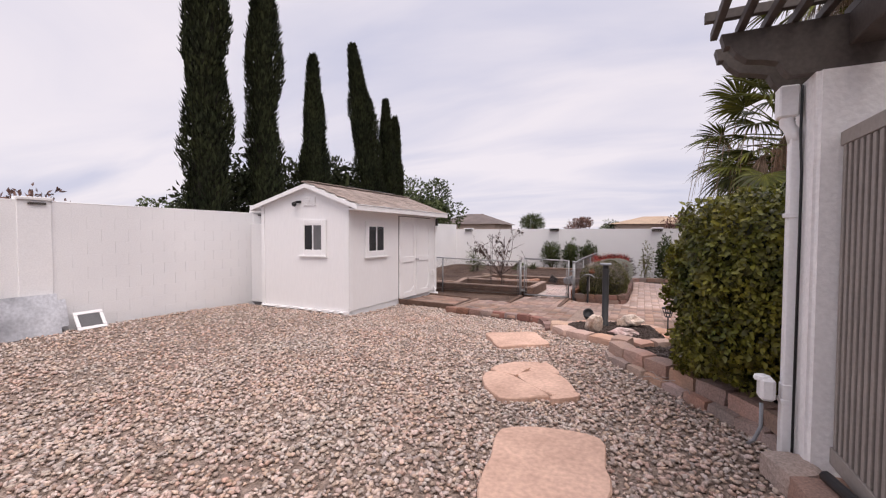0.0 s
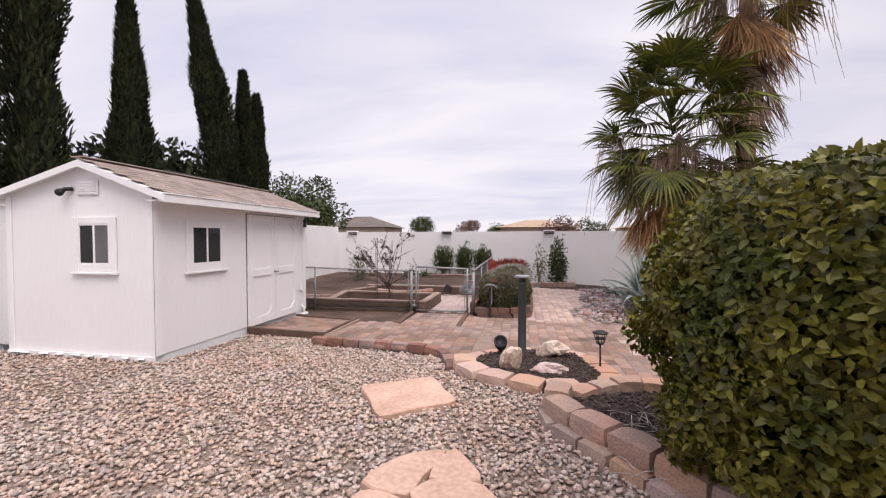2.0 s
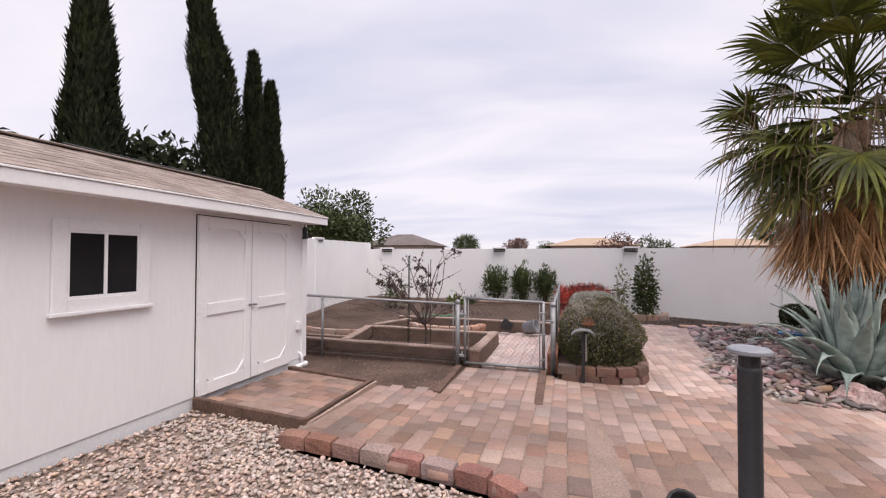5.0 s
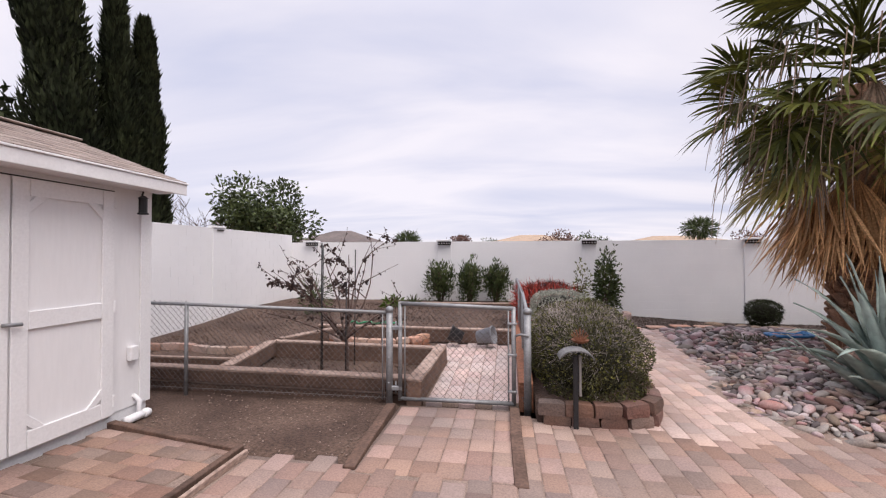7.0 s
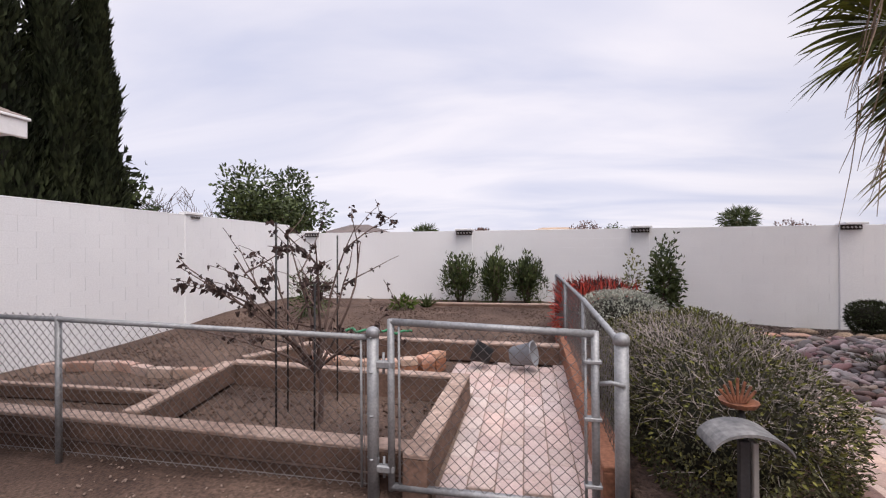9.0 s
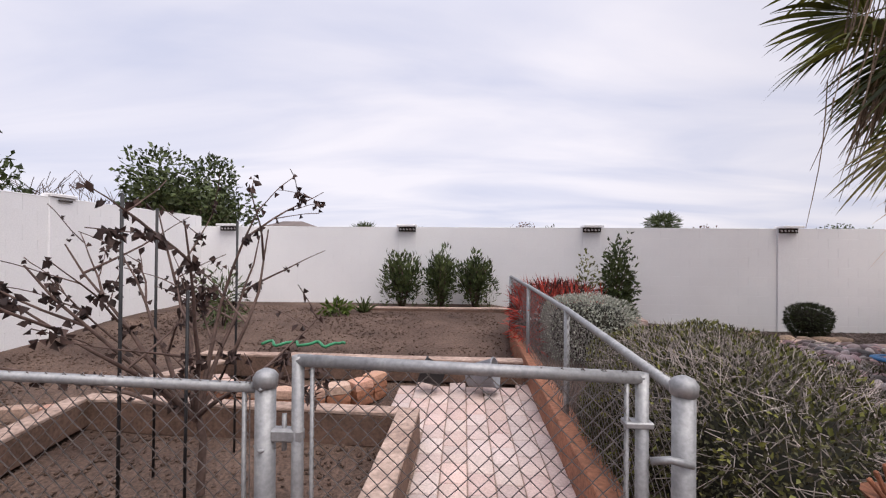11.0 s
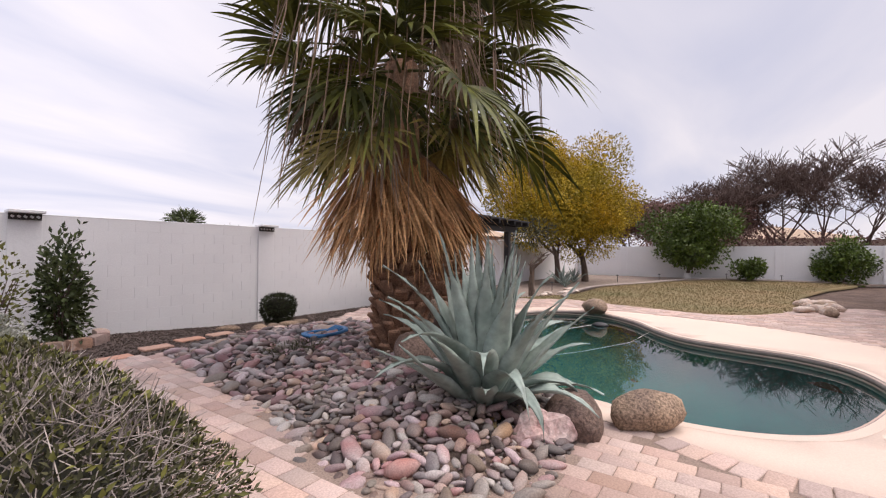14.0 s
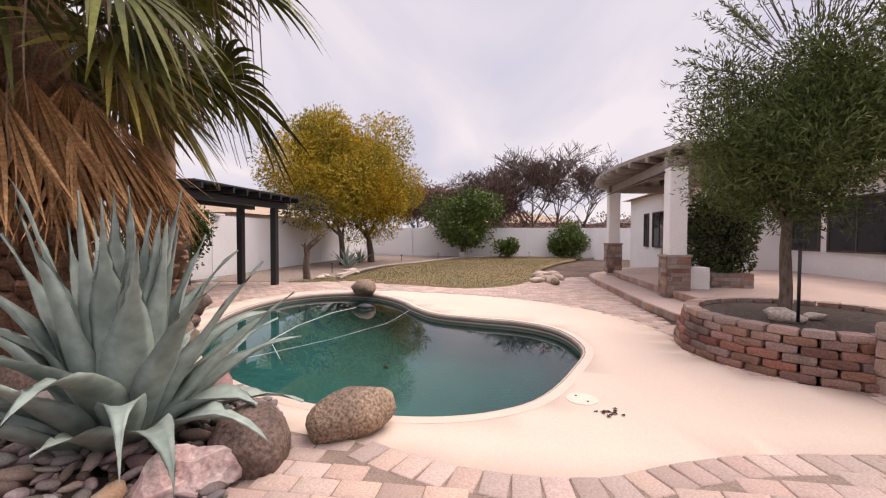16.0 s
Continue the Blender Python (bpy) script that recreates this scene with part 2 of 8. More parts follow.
    pyellow=mat("ageing_palm_leaf", (0.30, 0.24, 0.06), (0.17, 0.14, 0.04), 2.0, 0.5, fine=30, famt=0.25, bump=0, island=0.4, spec=0.25, leaf=0.15),
    pdead=mat("dead_palm_leaf", (0.62, 0.37, 0.18), (0.36, 0.195, 0.09), 3, 0.75, fine=40, famt=0.35, bump=0, island=0.5, spec=0.2, leaf=0.12),
    pdeadg=mat("grey_dead_frond", (0.33, 0.24, 0.17), (0.19, 0.135, 0.095), 3, 0.8, fine=40, famt=0.3, bump=0, island=0.45, spec=0.2, leaf=0.1),
    agave=mat("blue_agave_leaf", (0.315, 0.37, 0.33), (0.20, 0.255, 0.225), 4, 0.5, fine=14, famt=0.18, bump=0.12, obj=0.16, spec=0.3),
    agaved=mat("dry_agave_leaf", (0.42, 0.31, 0.14), (0.28, 0.20, 0.10), 6, 0.8, fine=30, famt=0.25, bump=0.2),
    hedge=mat("glossy_hedge_leaf", (0.052, 0.068, 0.012), (0.19, 0.17, 0.024), 2.6, 0.42, fine=20, famt=0.25, bump=0, island=0.65, spec=0.35, leaf=0.15),
    hedgein=mat("inner_shade_dark", (0.010, 0.011, 0.006), (0.02, 0.018, 0.012), 6, 0.95, fine=30, famt=0.4, bump=0.5),
    sage=mat("grey_sage_leaf", (0.036, 0.038, 0.019), (0.092, 0.086, 0.046), 3, 0.8, fine=20, famt=0.2, bump=0, island=0.55, spec=0.2, leaf=0.1),
    olive_l=mat("fresh_olive_leaf", (0.17, 0.16, 0.04), (0.10, 0.11, 0.03), 3, 0.7, fine=20, famt=0.2, bump=0, island=0.5, spec=0.25, leaf=0.12),
    sagetwig=mat("grey_twig", (0.42, 0.37, 0.34), (0.20, 0.165, 0.15), 4, 0.9, fine=30, famt=0.3, bump=0, island=0.4),
    white_l=mat("silvery_leaf", (0.42, 0.42, 0.36), (0.30, 0.32, 0.26), 4, 0.8, fine=20, famt=0.2, bump=0, island=0.4, leaf=0.1),
    red_l=mat("red_stem", (0.50, 0.055, 0.035), (0.30, 0.04, 0.03), 3, 0.6, fine=20, famt=0.2, bump=0, island=0.45),
    shrub=mat("shrub_leaf", (0.040, 0.058, 0.022), (0.085, 0.105, 0.038), 3, 0.5, fine=20, famt=0.2, bump=0, island=0.55, spec=0.25, leaf=0.12),
    cyp=mat("cypress_spray", (0.017, 0.023, 0.011), (0.036, 0.043, 0.018), 1.6, 0.8, fine=12, famt=0.3, bump=0, island=0.6, spec=0.2, leaf=0.06),
    yellow=mat("autumn_leaf", (0.46, 0.30, 0.022), (0.22, 0.20, 0.028), 0.6, 0.6, fine=6, famt=0.25, bump=0, island=0.5, spec=0.2, leaf=0.25),
    citrus=mat("citrus_leaf", (0.10, 0.145, 0.022), (0.05, 0.078, 0.018), 1.2, 0.45, fine=8, famt=0.25, bump=0, island=0.55, spec=0.3, leaf=0.15),
    willow=mat("fine_green_leaf", (0.070, 0.095, 0.028), (0.125, 0.155, 0.05), 1.2, 0.6, fine=8, famt=0.25, bump=0, island=0.55, spec=0.2, leaf=0.12),
    russet=mat("russet_leaf", (0.14, 0.078, 0.066), (0.20, 0.125, 0.105), 0.5, 0.8, fine=8, famt=0.2, bump=0, island=0.45, spec=0.2, leaf=0.1),
    bark=mat("tree_bark", (0.155, 0.115, 0.09), (0.10, 0.075, 0.06), 5, 0.95, fine=30, famt=0.4, bump=0.8, bdist=0.01, stretch=(1, 1, 0.3)),
    twig=mat("bare_twig", (0.080, 0.050, 0.042), (0.125, 0.085, 0.072), 4, 0.9, fine=30, famt=0.3, bump=0),
    deadleaf=mat("withered_leaf", (0.026, 0.016, 0.016), (0.055, 0.032, 0.026), 5, 0.8, fine=30, famt=0.3, bump=0, island=0.4),
    rooftile=mat("far_roof_tile", (0.42, 0.31, 0.22), (0.35, 0.26, 0.19), 0.8, 0.9, fine=6, famt=0.2, bump=0.3),
    roofgrey=mat("far_roof_grey", (0.12, 0.10, 0.095), (0.16, 0.13, 0.12), 0.8, 0.9, fine=6, famt=0.2, bump=0.3),
    farwall=mat("far_house_wall", (0.50, 0.41, 0.34), (0.44, 0.36, 0.30), 0.6, 0.9, fine=10, famt=0.1),
    terracotta=mat("rusty_ornament", (0.24, 0.095, 0.05), (0.14, 0.06, 0.035), 12, 0.8, fine=60, famt=0.35, bump=0.4),
    hoodgrey=mat("weathered_hood", (0.10, 0.10, 0.105), (0.20, 0.195, 0.19), 9, 0.6, fine=40, famt=0.3, bump=0.2),
    greyplast=mat("grey_plastic", (0.27, 0.28, 0.30), (0.22, 0.23, 0.25), 5, 0.5, fine=40, famt=0.1, bump=0.05),
    bluehose=mat("blue_hose", (0.03, 0.13, 0.30), (0.04, 0.17, 0.36), 5, 0.45, fine=40, famt=0.15, bump=0.1),
    greenhose=mat("green_hose", (0.03, 0.22, 0.10), (0.04, 0.18, 0.09), 5, 0.5, fine=40, famt=0.15, bump=0.1),
    rope=mat("white_rope", (0.65, 0.66, 0.62), (0.55, 0.56, 0.53), 6, 0.8, fine=50, famt=0.2, bump=0.2),
    ventblk=mat("decor_block_dark", (0.05, 0.045, 0.045), (0.075, 0.065, 0.06), 10, 0.9, fine=60, famt=0.3, bump=0.4),
    sheetm=mat("dull_sheet_metal", (0.72, 0.73, 0.76), (0.26, 0.26, 0.28), 1.6, 0.4, metal=0.55, fine=25, famt=0.15, bump=0.1),
    greypost=mat("grey_paint", (0.24, 0.225, 0.215), (0.20, 0.19, 0.18), 3, 0.7, fine=30, famt=0.1, bump=0.1),
    crate=mat("rust_orange_wood", (0.30, 0.13, 0.075), (0.22, 0.10, 0.06), 6, 0.85, fine=40, famt=0.3, bump=0.4, obj=0.15),
)
wm = bpy.data.materials.new("pool_water")
wm.use_nodes = True
_n, _l = wm.node_tree.nodes, wm.node_tree.links
_b = _n["Principled BSDF"]
_b.inputs["Base Color"].default_value = (0.30, 0.66, 0.62, 1)
_b.inputs["Roughness"].default_value, _b.inputs["IOR"].default_value, _b.inputs["Transmission Weight"].default_value = 0.01, 1.33, 1.0
_w = _n.new("ShaderNodeTexNoise"); _w.inputs["Scale"].default_value = 1.4; _w.inputs["Detail"].default_value = 1
_p = _n.new("ShaderNodeBump"); _p.inputs["Strength"].default_value, _p.inputs["Distance"].default_value = 0.035, 0.05
_l.new(_w.outputs[0], _p.inputs["Height"]); _l.new(_p.outputs[0], _b.inputs["Normal"])
M["water"] = wm


# ---------- mesh helpers ----------
rng = np.random.default_rng(11)


def empty(name, label, category, loc=(0, 0, 0), group="", kind=""):
    e = new(name)
    e.location = loc
    return tagged(e, label, category, group, kind)


def finish(ob, material, parent=None, label="", smooth=False):
    if material:
        ob.data.materials.append(material)
    if parent:
        ob.parent = parent
        ob.matrix_parent_inverse = parent_world(parent).inverted()
    if label:
        ob["label"] = label
    if smooth:
        ob.data.polygons.foreach_set("use_smooth", [True] * len(ob.data.polygons))
    return ob


def parent_world(p):
    m = p.matrix_basis.copy()
    while p.parent:
        m = p.parent.matrix_basis @ p.matrix_parent_inverse @ m
        p = p.parent
    return m


def part(name, bm, material, parent=None, label="", smooth=False):
    me = bpy.data.meshes.new(name)
    bmesh.ops.recalc_face_normals(bm, faces=bm.faces)
    bm.to_mesh(me)
    bm.free()
    return finish(new(name, me), material, parent, label, smooth)


def np_mesh(name, V, F):
    V, F = np.asarray(V, np.float32), np.asarray(F, np.int32)
    me = bpy.data.meshes.new(name)
    k = F.shape[1]
    me.vertices.add(len(V)); me.vertices.foreach_set("co", V.ravel())
    me.loops.add(F.size); me.loops.foreach_set("vertex_index", F.ravel())
    me.polygons.add(len(F)); me.polygons.foreach_set("loop_start", np.arange(0, F.size, k, dtype=np.int32))
    me.update(calc_edges=True)
    me.validate()
    return me


def np_part(name, V, F, material, parent=None, label="", smooth=False):
    return finish(new(name, np_mesh(name, V, F)), material, parent, label, smooth)


def box(bm, x0, x1, y0, y1, z0, z1, bevel=0.0, m=None):
    r = bmesh.ops.create_cube(bm, size=1.0)
    vs = r["verts"]
    bmesh.ops.transform(bm, matrix=Matrix.Translation(((x0 + x1) / 2, (y0 + y1) / 2, (z0 + z1) / 2)) @ Matrix.Diagonal((x1 - x0, y1 - y0, z1 - z0, 1)), verts=vs)
    if bevel:
        es = list({e for v in vs for e in v.link_edges})
        r = bmesh.ops.bevel(bm, geom=es, offset=bevel, segments=1, affect='EDGES')
        vs = list({v for f in r["faces"] for v in f.verts} | {v for v in vs if v.is_valid})
    if m:
        bmesh.ops.transform(bm, matrix=m, verts=vs)
    return vs


def boxp(name, dims, material, parent=None, label="", bevel=0.004, m=None):
    bm = bmesh.new()
    box(bm, *dims, bevel=bevel, m=m)
    return part(name, bm, material, parent, label)


def tube(bm, pts, radii, seg=8, cap=True):
    """A bent tube through pts with a radius at each."""
    pts = [Vector(p) for p in pts]
    if not hasattr(radii, "__len__"):
        radii = [radii] * len(pts)
    rings, up = [], Vector((0.13, 0.21, 0.97))
    for i, p in enumerate(pts):
        d = (pts[min(i + 1, len(pts) - 1)] - pts[max(i - 1, 0)]).normalized()
        if abs(d.dot(up)) > 0.97:
            up = Vector((0.9, 0.3, 0.1))
        a = d.cross(up).normalized()
        b = d.cross(a)
        rings.append([bm.verts.new(p + radii[i] * (math.cos(2 * math.pi * k / seg) * a + math.sin(2 * math.pi * k / seg) * b)) for k in range(seg)])
    for r0, r1 in zip(rings, rings[1:]):
        for k in range(seg):
            bm.faces.new((r0[k], r0[(k + 1) % seg], r1[(k + 1) % seg], r1[k]))
    if cap:
        bm.faces.new(rings[0][::-1]); bm.faces.new(rings[-1])


def tubep(name, pts, radii, material, parent=None, label="", seg=8):
    bm = bmesh.new()
    tube(bm, pts, radii, seg)
    return part(name, bm, material, parent, label, smooth=True)


def lathe(bm, prof, seg=20, m=None):
    """A turned shape from (radius, height) pairs."""
    rings = [[bm.verts.new((r * math.cos(2 * math.pi * k / seg), r * math.sin(2 * math.pi * k / seg), z)) for k in range(seg)] for r, z in prof]
    for a, b in zip(rings, rings[1:]):
        for k in range(seg):
            bm.faces.new((a[k], a[(k + 1) % seg], b[(k + 1) % seg], b[k]))
    bm.faces.new(rings[0][::-1]); bm.faces.new(rings[-1])
    if m:
        bmesh.ops.transform(bm, matrix=m, verts=[v for r in rings for v in r])


def smooth_line(pts, n=8, closed=True):
    """A rounded line through the given corners."""
    P = [np.array(p, float) for p in pts]
    out, k = [], len(P)
    for i in range(k if closed else k - 1):
        p0, p1, p2, p3 = (P[(i - 1) % k], P[i], P[(i + 1) % k], P[(i + 2) % k]) if closed else (P[max(i - 1, 0)], P[i], P[i + 1], P[min(i + 2, k - 1)])
        for j in range(n):
            t = j / n
            out.append(0.5 * (2 * p1 + (p2 - p0) * t + (2 * p0 - 5 * p1 + 4 * p2 - p3) * t * t + (3 * p1 - p0 - 3 * p2 + p3) * t ** 3))
    if not closed:
        out.append(P[-1])
    return np.array(out)


def inside(poly, x, y):
    """Which of the points x, y lie in the outline."""
    x, y = np.asarray(x, float), np.asarray(y, float)
    res = np.zeros(x.shape, bool)
    for (x0, y0), (x1, y1) in zip(poly, np.roll(poly, -1, 0)):
        c = (y0 > y) != (y1 > y)
        with np.errstate(divide='ignore', invalid='ignore'):
            res ^= c & (x < (x1 - x0) * (y - y0) / (y1 - y0 + 1e-12) + x0)
    return res


def sheet(name, poly, zf, material, step=0.25, thick=0.05, holes=(), parent=None, label=""):
    """A ground covering inside an outline, draped over the height zf, with an edge."""
    from mathutils.geometry import delaunay_2d_cdt
    poly = np.asarray(poly, float)
    loops = [poly] + [np.asarray(h, float) for h in holes]
    pts, edges, base = [], [], 0
    for lp in loops:
        pts += [tuple(p) for p in lp]
        edges += [(base + i, base + (i + 1) % len(lp)) for i in range(len(lp))]
        base += len(lp)
    gx, gy = np.meshgrid(np.arange(poly[:, 0].min(), poly[:, 0].max(), step), np.arange(poly[:, 1].min(), poly[:, 1].max(), step))
    gx, gy = gx.ravel(), gy.ravel()
    ok = inside(poly, gx, gy)
    for h in loops[1:]:
        ok &= ~inside(h, gx, gy)
    pts += list(zip(gx[ok], gy[ok]))
    vo, eo, fo = delaunay_2d_cdt([Vector((float(a), float(b))) for a, b in pts], edges, [], 0, 1e-4)[:3]
    X = np.array([(v.x, v.y) for v in vo])
    F = np.array([f for f in fo if len(f) == 3])
    c = X[F].mean(1)
    keep = inside(poly, c[:, 0], c[:, 1])
    for h in loops[1:]:
        keep &= ~inside(h, c[:, 0], c[:, 1])
    F = F[keep]
    a, b, d = X[F[:, 0]], X[F[:, 1]], X[F[:, 2]]
    flip = ((b - a)[:, 0] * (d - a)[:, 1] - (b - a)[:, 1] * (d - a)[:, 0]) < 0
    F[flip] = F[flip][:, ::-1]
    Z = zf(X[:, 0], X[:, 1]) * np.ones(len(X))
    n = len(X)
    V = np.vstack([np.c_[X, Z], np.c_[X, Z - thick]])
    ed = {}
    for f in F:
        for i, j in ((f[0], f[1]), (f[1], f[2]), (f[2], f[0])):
            ed[(int(i), int(j))] = 1
    side = [t for (i, j) in ed if (j, i) not in ed for t in ((i, i + n, j + n), (i, j + n, j))]
    return np_part(name, V, np.vstack([F, np.array(side)]), material, parent, label)


def leaf_quads(C, D, U, L, W, fold=0.25):
    """Many small pointed leaves: centres C, directions D, up vectors U, lengths L and widths W."""
    n = len(C)
    D = D / (np.linalg.norm(D, axis=1, keepdims=True) + 1e-9)
    S = np.cross(D, U); S /= (np.linalg.norm(S, axis=1, keepdims=True) + 1e-9)
    Nn = np.cross(S, D)
    L, W = np.broadcast_to(L, n)[:, None], np.broadcast_to(W, n)[:, None]
    a, m1 = C, C + D * L * 0.45
    V = np.stack([a, m1 + S * W * 0.5 + Nn * W * fold, C + D * L, m1 - S * W * 0.5 + Nn * W * fold], 1).reshape(-1, 3)
    F = (np.arange(n) * 4)[:, None] + np.array([[0, 1, 2, 3]])
    F = np.stack([F[:, [0, 1, 2]], F[:, [0, 2, 3]]], 1).reshape(-1, 3)
    return V, F


def oval_leaves(C, D, U, L, W, fold=0.2):
    """Broad ovate leaves with a bent midrib, for plants seen near."""
    n = len(C)
    D = D / (np.linalg.norm(D, axis=1, keepdims=True) + 1e-9)
    S = np.cross(D, U); S /= (np.linalg.norm(S, axis=1, keepdims=True) + 1e-9)
    Nn = np.cross(S, D)
    L, W = np.broadcast_to(L, n)[:, None], np.broadcast_to(W, n)[:, None]
    def at(t, w, s):
        return C + D * L * t + S * W * w * s + Nn * (W * fold * abs(w) * 2 - L * 0.22 * t * t)
    V = np.stack([at(0, 0, 1), at(0.28, 0.46, 1), at(0.66, 0.36, 1), at(1, 0, 1), at(0.66, 0.36, -1), at(0.28, 0.46, -1), at(0.48, 0, 1)], 1).reshape(-1, 3)
    F = np.array([[0, 1, 6], [1, 2, 6], [2, 3, 6], [3, 4, 6], [4, 5, 6], [5, 0, 6]])
    F = ((np.arange(n) * 7)[:, None, None] + F[None]).reshape(-1, 3)
    return V, F


def rdir(n):
    v = rng.normal(size=(n, 3))
    return v / np.linalg.norm(v, axis=1, keepdims=True)


def stone_mesh(name, seed, flat=0.6, rough=0.12, sub=2):
    bm = bmesh.new()
    bmesh.ops.create_icosphere(bm, subdivisions=sub, radius=1.0)
    o = Vector((seed * 3.7, seed * 1.3, seed * 2.1))
    for v in bm.verts:
        k = 1 + rough * 2.2 * noise.noise(v.co * 0.9 + o) + rough * 0.9 * noise.noise(v.co * 2.3 + o) + (0.03 * noise.noise(v.co * 4.5 + o) if sub > 2 else 0)
        v.co = Vector((v.co.x * 1.15 * k, v.co.y * 0.85 * k, v.co.z * flat * k))
    me = bpy.data.meshes.new(name)
    bm.to_mesh(me); bm.free()
    me.polygons.foreach_set("use_smooth", [True] * len(me.polygons))
    return me


def child(name, me, parent, loc, rot=(0, 0, 0), scale=(1, 1, 1)):
    """A piece that shares mesh data, laid under a parent standing at the origin."""
    o = bpy.data.objects.new(name, me)
    scene.collection.objects.link(o)
    o.parent = parent
    o.location, o.rotation_euler, o.scale = loc, rot, scale
    return o
# ---------- ground ----------
POOL = smooth_line([(4.85, 7.8), (4.0, 8.05), (3.2, 8.42), (2.83, 8.8), (2.64, 9.3), (2.65, 9.9), (2.95, 10.9), (3.6, 11.9), (4.6, 12.8), (5.8, 13.35),
                    (7.1, 13.6), (8.3, 13.4), (9.0, 12.7), (8.95, 11.8), (8.25, 11.0), (7.3, 10.4), (6.75, 9.9), (6.5, 9.2), (6.3, 8.5), (5.8, 7.98)], 4)
DECKZ = -0.25


def smooth01(a, b, x):
    t = np.clip((x - a) / (b - a), 0, 1)
    return t * t * (3 - 2 * t)


def zg(x, y):
    """Top of the gravel."""
    return -0.09 * smooth01(4.5, 7.4, np.asarray(y, float)) * smooth01(-1.0, -2.5, np.asarray(x, float)) + 0.0 * np.asarray(x, float)


def zp(x, y):
    """Top of the pavers."""
    x, y = np.asarray(x, float), np.asarray(y, float)
    near = -0.02 - 0.032 * np.clip(y - 7.3, 0, 2.5)
    far = -0.05 - 0.036 * np.clip(x + 1.6, 0, 6)
    return np.maximum(np.where(x < -1.6, near, np.minimum(near, near * 0.4 + far)), DECKZ + 0.004)


def zs(x, y):
    """Top of the soil in the kitchen garden and along the back wall."""
    x, y = np.asarray(x, float), np.asarray(y, float)
    g = -0.135 + 0.215 * smooth01(12.9, 17.0, y)
    return g * smooth01(-1.2, -1.9, x) + (-0.26 - 0.16 * smooth01(15.6, 17.8, y) * smooth01(0.6, 3.8, x)) * (1 - smooth01(-1.2, -1.9, x))


xs = np.unique(np.concatenate([[-2500, -900, -300, -120, -60, -30, -20, -14], np.arange(-10, 30.1, 0.33), [34, 40, 60, 120, 300, 900, 2500]]))
ys = np.unique(np.concatenate([[-2500, -900, -300, -120, -60, -30, -14], np.arange(-8, 20.1, 0.33), [24, 30, 45, 80, 160, 400, 1000, 2500]]))
GX, GY = np.meshgrid(xs, ys)
gz = np.where((GY > 10.2) & (GX < -1.8) & (GX > -9) & (GY < 18.6), zs(GX, GY), -0.40)
gz = np.where((GY > 15.5) & (GX >= -1.8) & (GX < 28) & (GY < 18.6), zs(GX, GY) - 0.01, gz)
gz = np.where((GY > 9.0) & (GY <= 10.4) & (GX < -2.6) & (GX > -9), -0.125, gz)
gz = gz + 0.012 * np.sin(GX * 3.1 + np.cos(GY * 2.3) * 2) * np.cos(GY * 2.7 + GX)
gz = np.where(inside(POOL, GX, GY) | inside(POOL * 1.0 + 0.34, GX, GY) | inside(POOL - 0.34, GX, GY), -2.4, gz)
nx = len(xs)
ii = (np.arange(len(ys) - 1)[:, None] * nx + np.arange(nx - 1)[None, :]).ravel()
GF = np.stack([ii, ii + 1, ii + nx + 1, ii + nx], 1)
ground = np_part("ground", np.c_[GX.ravel(), GY.ravel(), gz.ravel()], GF, M["soil"], smooth=True)
tagged(ground, "dry brown garden soil and bare earth", "ground", kind="structure")

# gravel yard: bed and loose stones
GRAVEL = np.array([(-8.5, -7), (2.2, -7), (0.55, 2.2), (0.55, 3.2), (0.2, 3.75), (-0.3, 4.5), (-0.5, 5.5), (-0.95, 5.8), (-1.5, 6.1), (-1.72, 6.5), (-2.1, 7.05), (-4.05, 7.33),
                   (-4.12, 7.7), (-5.5, 7.85), (-5.5, 6.0), (-8.2, 6.1), (-8.5, 6.1)])
gb = sheet("gravel_bed", GRAVEL, lambda x, y: zg(x, y) - 0.025, M["gravelbed"], 0.3, 0.1)
tagged(gb, "pinkish crushed gravel spread over the yard", "gravel", kind="structure")


def scatter(poly, n, keep=None):
    lo, hi = poly.min(0), poly.max(0)
    p = rng.uniform(lo, hi, (n, 2))
    k = inside(poly, p[:, 0], p[:, 1])
    if keep is not None:
        k &= keep(p)
    return p[k]


ico = bmesh.new()
bmesh.ops.create_icosphere(ico, subdivisions=1, radius=1.0)
IV = np.array([v.co for v in ico.verts]); IF = np.array([[v.index for v in f.verts] for f in ico.faces])
ico.free()


def chips(P, Z, size, flat=0.62, jit=0.22):
    n = len(P)
    ax, ay = rng.uniform(0, 6.28, n), rng.uniform(-0.5, 0.5, n)
    S = np.stack([rng.uniform(0.75, 1.35, n), rng.uniform(0.6, 1.0, n), rng.uniform(0.75, 1.2, n) * flat], 1)[:, None, :] * np.broadcast_to(size, n)[:, None, None]
    V = (IV[None] * (1 + rng.uniform(-jit, jit, (n, len(IV), 1)))) * S
    c, s = np.cos(ay)[:, None], np.sin(ay)[:, None]
    V = np.stack([V[..., 0] * c + V[..., 2] * s, V[..., 1], -V[..., 0] * s + V[..., 2] * c], 2)
    c, s = np.cos(ax)[:, None], np.sin(ax)[:, None]
    V = np.stack([V[..., 0] * c - V[..., 1] * s, V[..., 0] * s + V[..., 1] * c, V[..., 2]], 2)
    V += np.c_[P, Z][:, None, :]
    F = (IF[None] + (np.arange(n) * len(IV))[:, None, None]).reshape(-1, 3)
    return V.reshape(-1, 3), F


